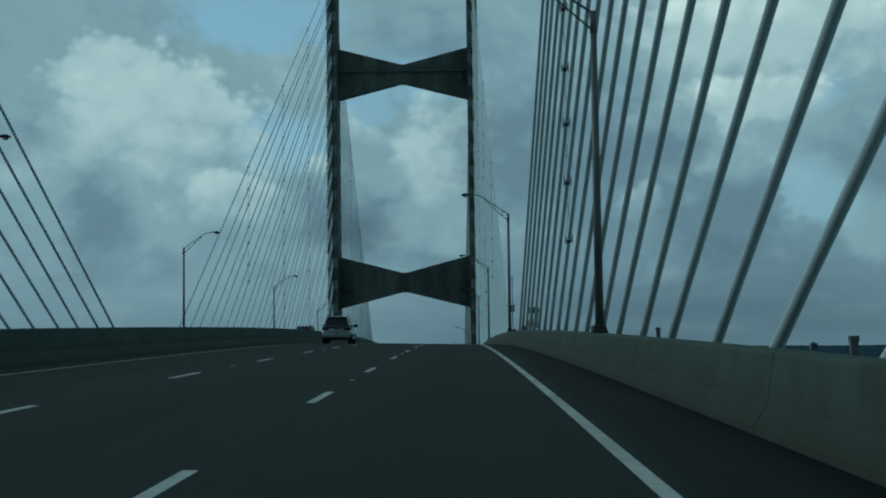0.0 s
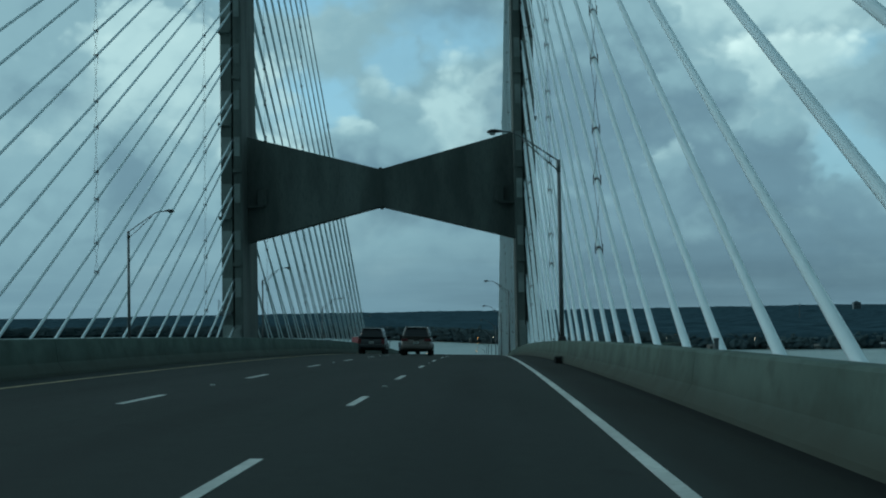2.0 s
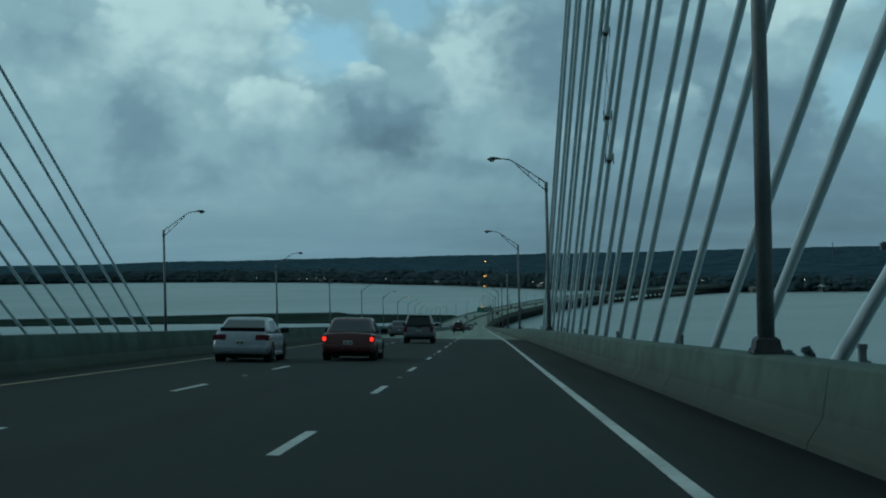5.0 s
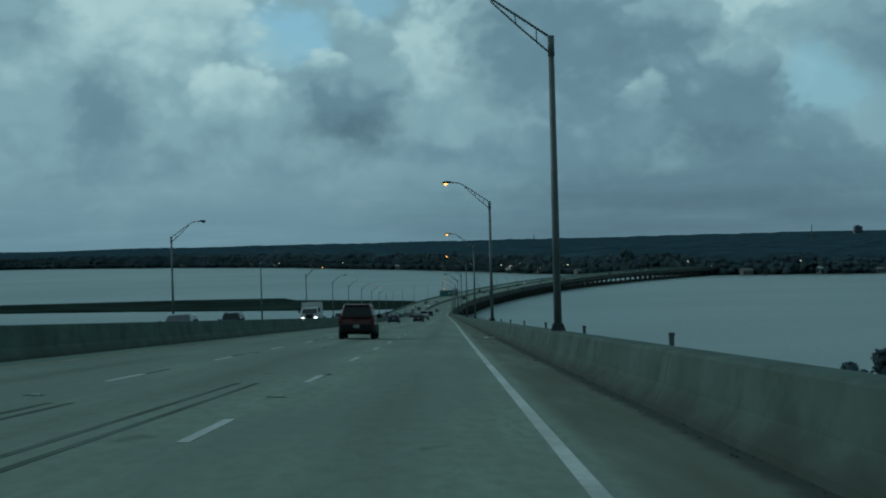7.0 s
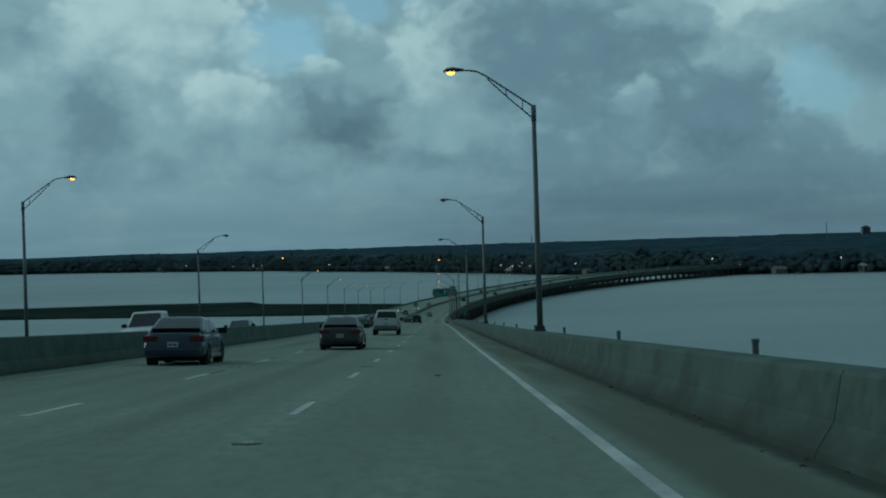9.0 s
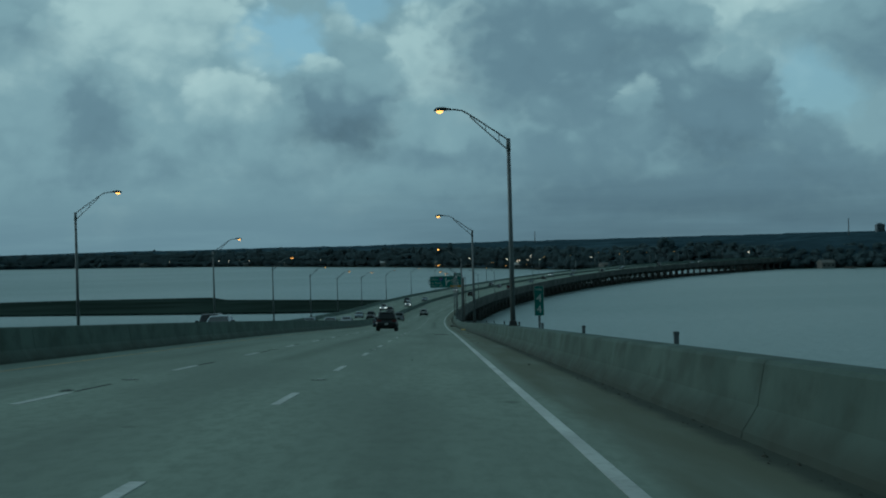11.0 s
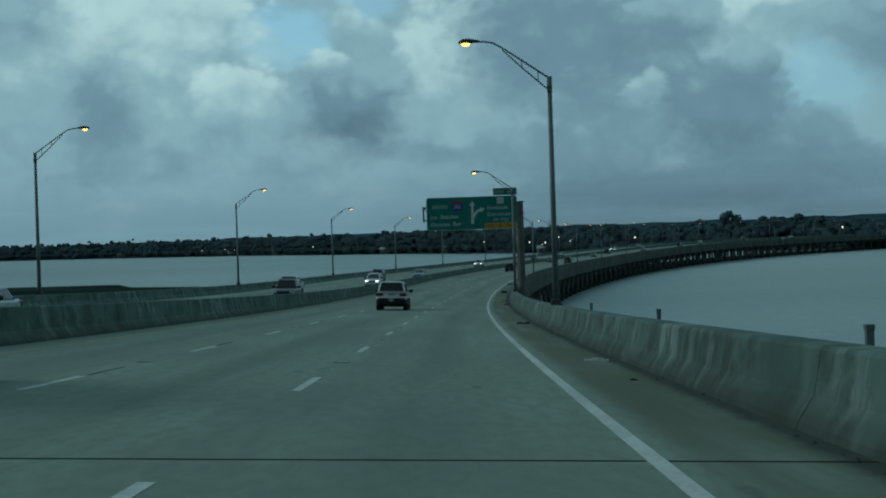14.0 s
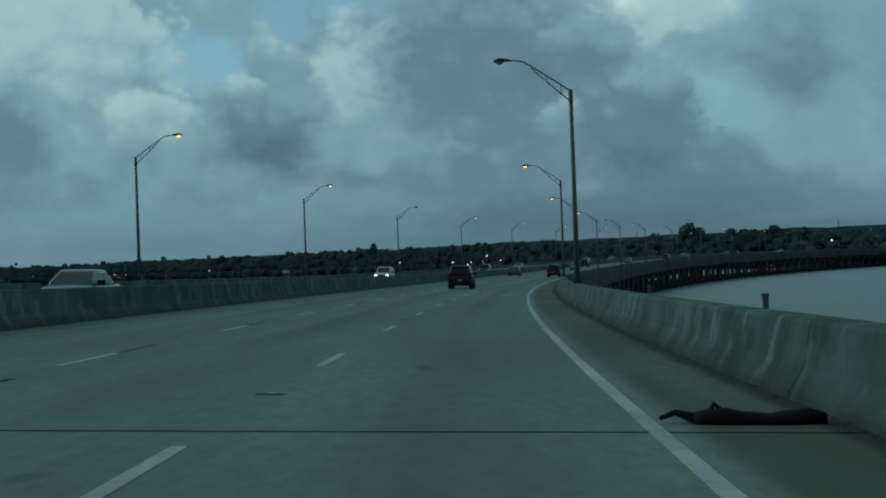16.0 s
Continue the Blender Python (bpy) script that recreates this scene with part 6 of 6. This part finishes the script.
def strip_of_tyre(length, width, bend, curl):
    """A torn tread: a thick ribbed band, curved on the ground."""
    def build(ob):
        bm = bmesh.new()
        n = 16
        rings = []
        for i in range(n + 1):
            u = i / n
            x = (u - 0.5) * length
            y = bend * math.sin(u * math.pi)
            z = curl * (0.5 + 0.5 * math.sin(u * 9.0)) * (0.4 + 0.6 * abs(u - 0.5))
            wob = width * (0.9 + 0.1 * math.sin(u * 11))
            hgt = min(1.0, length) * (0.05 + 0.05 * math.sin(u * math.pi)) + 0.006 * math.sin(u * 31)
            rings.append([(x, y - wob / 2, 0.0), (x, y - wob * 0.45, hgt * 0.7 + z), (x, y, hgt + z), (x, y + wob * 0.45, hgt * 0.8 + z), (x, y + wob / 2, 0.0)])
        loft(bm, rings)
        part("tread", bm, "rubber", ob, smooth=True)
        if length < 1.0:
            return
        bm = bmesh.new()
        tube(bm, [(-length * 0.5, 0, 0.05), (-length * 0.62, 0.04, 0.09), (-length * 0.74, 0.02, 0.04)], [0.05, 0.03, 0.02], 6)
        tube(bm, [(-length * 0.38, bend * 0.4, 0.10), (-length * 0.34, bend * 0.4 + 0.02, 0.17), (-length * 0.30, bend * 0.4, 0.12)], 0.025, 6)
        part("torn_ply", bm, "rubber", ob)
    return build


scrap("tyre_tread", "torn black lorry tyre tread on the shoulder", 1410.2, 0.95, 4, strip_of_tyre(1.15, 0.22, -0.10, 0.10), None, "tyre debris")


def tyre_lump(length, width, height):
    """A thick folded piece of tread, blunt at one end and torn to a tail at the other."""
    def build(ob):
        bm = bmesh.new()
        rings = []
        for u, k, w in ((0.0, 0.45, 0.7), (0.03, 0.82, 0.9), (0.12, 0.95, 1.0), (0.3, 1.0, 1.0), (0.5, 0.92, 0.95), (0.68, 0.85, 0.9), (0.76, 0.6, 0.7), (0.88, 0.3, 0.4), (1.0, 0.12, 0.15)):
            x, h, q = (u - 0.45) * length, height * k, width * w / 2
            rings.append([(x, -q, 0.0), (x, -q * 1.05, h * 0.6), (x, -q * 0.6, h * 0.95), (x, q * 0.1, h * 0.9), (x, q * 0.7, h), (x, q, h * 0.5), (x, q * 0.95, 0.0)])
        loft(bm, rings)
        part("tread", bm, "rubber", ob, smooth=True)
    return build


def curled_tread(ob):
    """A piece of tread sprung back into a hoop, standing on its edge."""
    bm = bmesh.new()
    rings = []
    for i in range(19):
        a = radians(-80 + 18.0 * i)
        r = 0.13 + 0.03 * math.sin(i * 1.3)
        c, d = math.cos(a), math.sin(a)
        lean = 0.10 * d
        rings.append([(r * c, -0.13 + lean, 0.19 + r * d), ((r + 0.035) * c, -0.11 + lean, 0.19 + (r + 0.035) * d), ((r + 0.045) * c, lean, 0.19 + (r + 0.045) * d),
                      ((r + 0.035) * c, 0.11 + lean, 0.19 + (r + 0.035) * d), (r * c, 0.13 + lean, 0.19 + r * d)])
    loft(bm, rings)
    part("tread", bm, "rubber", ob, smooth=True)
    bm = bmesh.new()
    tube(bm, [(0.10, 0.0, 0.02), (0.28, 0.05, 0.03), (0.42, -0.02, 0.02)], [0.05, 0.035, 0.02], 6)
    part("torn_ply", bm, "rubber", ob)


scrap("tyre_tread", "curled black tyre tread standing by the parapet foot", 392.7, 1.25, 35, curled_tread, None, "tyre debris")
scrap("tyre_tread", "thick black tyre lump on the shoulder", 1158.8, 0.97, 5, tyre_lump(0.70, 0.34, 0.20), None, "tyre debris")
scrap("tyre_tread", "short black tyre piece on the shoulder", 1273.4, 1.10, 2, strip_of_tyre(0.52, 0.32, 0.03, 0.07), None, "tyre debris")
scrap("tyre_tread", "black tyre strip along the parapet foot", 1320.7, 1.40, 70, strip_of_tyre(0.8, 0.16, 0.03, 0.01), None, "tyre debris")
scrap("tyre_tread", "black tyre lump at the parapet foot", 1333.7, 1.36, 20, strip_of_tyre(0.32, 0.24, 0.02, 0.05), None, "tyre debris")


def roll(ob):
    bm = bmesh.new()
    tube(bm, [(-0.31, 0, 0.112), (-0.29, 0, 0.112), (0.34, 0, 0.112), (0.36, 0, 0.112)], [0.095, 0.115, 0.115, 0.095], 14)
    part("roll", bm, "rubber", ob)
    bm = bmesh.new()
    for x in (-0.2, 0.0, 0.2):
        tube(bm, [(x - 0.01, 0, 0.112), (x + 0.01, 0, 0.112)], 0.119, 14)
    part("band", bm, "plastic_trim", ob)


scrap("rubber_roll", "black rolled rubber mat on the shoulder", 1368.7, 1.02, 2, roll, None, "debris")


def yellow_bit(ob):
    bm = bmesh.new()
    tube(bm, [(-0.34, 0, 0.07), (-0.30, 0, 0.07), (0.22, 0, 0.075), (0.36, 0, 0.06)], [0.04, 0.075, 0.07, 0.035], 10)
    part("float", bm, "plastic_yellow", ob)
    bm = bmesh.new()
    box(bm, (-0.45, -0.14, 0.0), (-0.05, -0.05, 0.03), 0.01)
    part("flap", bm, "rubber", ob)
    bm = bmesh.new()
    box(bm, (0.0, -0.17, 0.0), (0.12, -0.07, 0.035), 0.012)
    part("cup", bm, "white_litter", ob)


scrap("plastic_tube", "bent yellow plastic tube lying at the parapet foot", 1092.9, 1.40, -58, yellow_bit, None, "debris")


def board(w, l, mat):
    def build(ob):
        bm = bmesh.new()
        h = min(0.03, w * 0.2)
        prism(bm, [(-w / 2, -l / 2), (w * 0.4, -l * 0.45), (w / 2, l * 0.3), (w * 0.1, l / 2), (-w * 0.45, l * 0.4)], 0.0, h, axis=2)
        prism(bm, [(-w * 0.3, -l * 0.1), (w * 0.55, -l * 0.2), (w * 0.45, l * 0.2), (-w * 0.2, l * 0.15)], h, h * 1.8, axis=2)
        part("sheet", bm, mat, ob)
    return build


scrap("cardboard", "crumpled pale board lying on the shoulder", 678.0, 1.25, 20, board(0.5, 0.9, "white_litter"), None)
scrap("cardboard", "small pale scrap on the shoulder", 1243.5, 1.2, 70, board(0.25, 0.5, "white_litter"), None)
rng = random.Random(21)
for i in range(23):
    s = 600 + i * 35.0 + rng.uniform(-8, 8)
    o = rng.uniform(0.5, 1.6)
    z = rng.uniform(0.04, 0.08)
    scrap("litter", "small dark scrap of litter on the shoulder", s, o, rng.uniform(0, 180), board(z, z * rng.uniform(1.0, 2.4), "rubber"), None, "litter")


def build_grit():
    """Clumps of dirt swept against the foot of the parapet."""
    rng = random.Random(77)
    verts, faces = [], []
    s = 560.0
    while s < 1480:
        for j in range(rng.choice((0, 1, 1, 2, 3))):
            r, far_o = rng.uniform(0.02, 0.07), rng.uniform(0.0, 1.0) ** 2
            c = at(s + rng.uniform(-0.4, 0.4), 1.70 - 0.30 * far_o)
            fwd = (at(s + 1, 0) - at(s, 0)).normalized()
            side = Vector((fwd.y, -fwd.x, 0))
            k = len(verts)
            for i in range(7):
                a, q = i * 0.898, r * rng.uniform(0.6, 1.2)
                verts.append(c + fwd * (q * 2.4 * math.cos(a)) + side * (q * 0.7 * math.sin(a)) + Vector((0, 0, -0.012)))
            verts.append(c + Vector((0, 0, r * rng.uniform(0.15, 0.35))))
            faces += [(k + i, k + (i + 1) % 7, k + 7) for i in range(7)]
        s += rng.uniform(0.3, 0.9)
    tagged(part("roadside_grit", mesh_of("roadside_grit", verts, faces, "grit_dirt"), None, None), "dark dirt clumps swept against the parapet foot", "grit", kind="stuff")


build_grit()


# twin skid marks that swing across two lanes of the concrete
def skid(rows, gap):
    for e in (-gap / 2, gap / 2):
        verts, faces = [], []
        for s, o in rows:
            for q in (-0.05, 0.05):
                verts.append(at(s, o + e + q, 0.004))
        for i in range(len(rows) - 1):
            faces.append((2 * i, 2 * i + 1, 2 * i + 3, 2 * i + 2))
        n = len(verts)
        verts += [v - Vector((0, 0, 0.012)) for v in verts]
        for i in range(len(rows) - 1):
            faces += [(2 * i, 2 * i + 2, n + 2 * i + 2, n + 2 * i), (2 * i + 1, n + 2 * i + 1, n + 2 * i + 3, 2 * i + 3)]
        part("skid_mark", mesh_of("skid_mark", verts, faces, "skid_rubber", uvs=[(v.x, v.y) for v in verts]), None, road)


skid([(590, -4.6), (594, -4.65), (599, -4.9), (606.5, -4.85), (617, -4.75), (626, -4.68)], 0.35)
skid([(600, -6.8), (605, -6.66), (610, -6.5), (620, -6.45)], 0.3)


# dark asphalt repairs laid into the concrete
def patch(s, o, w, l, seed, n=22):
    rng = random.Random(seed)
    pts = []
    for k in range(n):
        a = 2 * math.pi * k / n
        q = 1.0 + rng.uniform(-0.28, 0.18)
        c, d = math.cos(a), math.sin(a)
        pts.append((w / 2 * math.copysign(abs(c) ** 0.6, c) * q, l / 2 * math.copysign(abs(d) ** 0.6, d) * q))
    bm = bmesh.new()
    prism(bm, pts, -0.02, 0.004, axis=2)
    part("asphalt_patch", bm, "tar", road, place=lie(s, o))


patch(1046.5, -0.98, 0.98, 2.6, 3, 40)
rng = random.Random(12)
for i in range(12):
    patch(1047.7 + rng.uniform(0, 1.1), -1.05 + rng.uniform(-0.42, 0.5), rng.uniform(0.10, 0.30), rng.uniform(0.12, 0.30), 400 + i, 12)
for i in range(14):
    patch(1045.9 + rng.uniform(-0.6, 1.6), -0.40 + rng.uniform(-0.1, 0.30), rng.uniform(0.05, 0.16), rng.uniform(0.12, 0.35), 430 + i, 12)
rng = random.Random(8)
for i in range(46):
    patch(570 + i * 20.0 + rng.uniform(-5, 5), rng.choice((-LANE, -LANE, -2 * LANE, -2 * LANE, -1.8, -5.5)) + rng.uniform(-0.3, 0.3), rng.uniform(0.06, 0.18), rng.uniform(0.3, 0.9), 30 + i, 16)


# ------------------------------------------------- trees and far shore things
def build_tree(height, seed):
    rng = random.Random(seed)
    ob = empty("tree")
    bm = bmesh.new()
    tube(bm, [(0, 0, -1), (0.2, 0.1, height * 0.35), (0.1, 0.3, height * 0.7)], [height * 0.03, height * 0.022, height * 0.01], 8)
    for k in range(6):
        a = k * 1.05 + rng.uniform(-0.3, 0.3)
        z = height * rng.uniform(0.35, 0.62)
        q = height * rng.uniform(0.12, 0.2)
        tube(bm, [(0.15, 0.15, z), (q * 0.6 * math.cos(a), q * 0.6 * math.sin(a), z + q * 0.5), (q * math.cos(a), q * math.sin(a), z + q * 0.9)], [0.14, 0.09, 0.04], 5)
    part("trunk", bm, "bark", ob)
    verts, faces = [], []
    for k in range(9):
        a = k * 0.75
        q = height * (0.0 if k == 0 else rng.uniform(0.10, 0.2))
        c = Vector((q * math.cos(a), q * math.sin(a), height * (0.85 if k == 0 else rng.uniform(0.5, 0.82))))
        v, f = clump_mesh("crown", seed * 10 + k)
        n = len(verts)
        r = height * rng.uniform(0.10, 0.16)
        verts += [c + p * r for p in v]
        faces += [tuple(n + i for i in t) for t in f]
    part("crown", airy(mesh_of("crown", verts, faces, "leaves_far", smooth=True), 0.6), None, ob)
    return ob


def build_islet():
    pts = [(52, 800), (90, 770), (140, 790), (165, 860), (160, 960), (120, 1030), (75, 1020), (50, 930)]
    top = [(x, y, WATER + 1.2) for x, y in pts]
    foot = [(x * 1.0, y, WATER - 0.6) for x, y in pts]
    k = len(pts)
    faces = [tuple(range(k))] + [(i, k + i, k + (i + 1) % k, (i + 1) % k) for i in range(k)]
    tagged(part("spoil_island", mesh_of("spoil_island", top + foot, faces, "marsh_grass"), None, None), "small wooded spoil island beside the bridge", "island", kind="structure")
    rng = random.Random(4)
    kinds = [build_tree(15.5, 1), build_tree(13.0, 2), build_tree(17.0, 3)]
    spots = [(66, 838), (78, 856), (92, 846), (104, 880), (86, 905), (118, 860), (81, 930), (130, 915), (98, 955), (112, 990), (108, 925), (140, 880), (64, 890), (125, 950)]
    for i, (x, y) in enumerate(spots):
        m = pose(x, y, WATER + 1.1, 0, 0, rng.uniform(0, 360))
        src = kinds[i % 3]
        ob = src if i < 3 else copy_thing(src, m)
        ob.matrix_basis = m
        tagged(ob, "dark broad-leaved tree on the spoil island", "tree", "trees on the spoil island")


build_islet()


def build_lone_tree():
    m = pose(183, shore_line(183) + 20, WATER + 1.5)
    ob = build_tree(31.0, 8)
    ob.matrix_basis = m
    tagged(ob, "tall dark tree standing above the shore woods", "tree")


build_lone_tree()


def build_houses():
    rng = random.Random(17)
    for i, x in enumerate([-640, -395, -300, -120, -41, 51, 131, 222, 298, 374, 430, 520, 640]):
        y = shore_line(x) + rng.uniform(0, 7)
        ob = empty("house", pose(x, y, WATER + 0.9, 0, 0, rng.uniform(-25, 25)))
        w, d, h = rng.uniform(9, 18), rng.uniform(7, 10), rng.uniform(3.2, 5.5)
        bm = bmesh.new()
        box(bm, (-w / 2, -d / 2, -0.8), (w / 2, d / 2, h))
        part("wall", bm, "house_wall", ob)
        bm = bmesh.new()
        prism(bm, [(-d / 2 - 0.6, h), (d / 2 + 0.6, h), (0, h + 2.6)], -w / 2 - 0.6, w / 2 + 0.6, axis=0)
        part("roof", bm, "roof_white" if i % 2 else "house_wall", ob)
        for k in range(3):
            bm = bmesh.new()
            cx = -w / 2 + w * (k + 0.5) / 3
            box(bm, (cx - 0.8, -d / 2 - 0.06, 1.0), (cx + 0.8, -d / 2 + 0.1, 2.4))
            part("window", bm, "car_glass", ob)
        tagged(ob, "low waterfront house with a pale gable roof", "house", "houses along the far shore")
        # dock in front
        dock = empty("dock", pose(x + 14, shore_line(x + 14) - 1.0, WATER, 0, 0, 0))
        bm = bmesh.new()
        box(bm, (-1.2, -26, 1.0), (1.2, 0.6, 1.25))
        box(bm, (-4, -32, 1.0), (4, -25.9, 1.25))
        part("deck", bm, "bark", dock)
        bm = bmesh.new()
        for yy in (-31, -26, -18, -10, -3):
            for xx in (-1.1, 1.1):
                tube(bm, [(xx, yy, -1.5), (xx, yy, 1.6)], 0.18, 6)
        part("piles", bm, "bark", dock)
        tagged(dock, "wooden dock reaching out from the far shore", "dock", "docks along the far shore")


build_houses()


def build_landmarks():
    p = Vector((1430, 5850, WATER + 8))
    ob = empty("office_block", pose(p.x, p.y, p.z))
    bm = bmesh.new()
    box(bm, (-14, -12, -8), (14, 12, 52))
    part("wall", bm, "office_wall", ob)
    bm = bmesh.new()
    box(bm, (-8, -7, 52), (6, 7, 56))
    part("roof_plant", bm, "office_wall", ob)
    for k in range(10):
        bm = bmesh.new()
        box(bm, (-13.0, -12.3, 3 + k * 4.8), (13.0, -11.9, 4.6 + k * 4.8))
        part("window_band", bm, "car_glass", ob)
    tagged(ob, "pale distant office block above the woods", "building")
    for x, y, h in ((782, 3867, 58), (205, 5200, 58)):
        ob = empty("radio_mast", pose(x, y, WATER + 4))
        bm = bmesh.new()
        for sx, sy in ((-1.5, -1), (1.5, -1), (0, 1.6)):
            tube(bm, [(sx, sy, 0), (sx * 0.3, sy * 0.3, h)], [0.5, 0.3], 5)
        for k in range(12):
            tube(bm, [(-1.5 + k * 0.08, -1, h * k / 12), (1.5 - k * 0.08, -1, h * (k + 1) / 12)], 0.2, 4)
        part("lattice", bm, "galvanised", ob)
        tagged(ob, "thin distant lattice radio mast", "mast")
    rng = random.Random(31)
    bm = bmesh.new()
    bmesh.ops.create_icosphere(bm, subdivisions=1, radius=0.55)
    bulb = bpy.data.meshes.new("bulb")
    bm.to_mesh(bulb)
    bm.free()
    bulb.materials.append(MAT["far_light"])
    bm = bmesh.new()
    tube(bm, [(0, 0, -10), (0, 0, 0)], 0.15, 5)
    post = bpy.data.meshes.new("post")
    bm.to_mesh(post)
    bm.free()
    post.materials.append(MAT["galvanised"])
    for i in range(18):
        x = rng.choice((rng.uniform(-700, 100), rng.uniform(0, 420)))
        y = shore_line(x) + rng.uniform(-6, 0)
        ob = empty("shore_lamp", pose(x, y, WATER + rng.uniform(8, 17)))
        part("bulb", bulb, None, ob)
        part("post", post, None, ob, place=pose(0, 0, 0))
        tagged(ob, "warm street light on the far shore", "street lamp", "lights along the far shore")


build_landmarks()


# --------------------------------------------------- the one scale of the place
for ob in list(scene.objects):
    if ob.parent is None and ob.type != "CAMERA" and ob.type != "LIGHT":
        ob.matrix_basis = Matrix.Diagonal((U, U, U, 1)) @ ob.matrix_basis
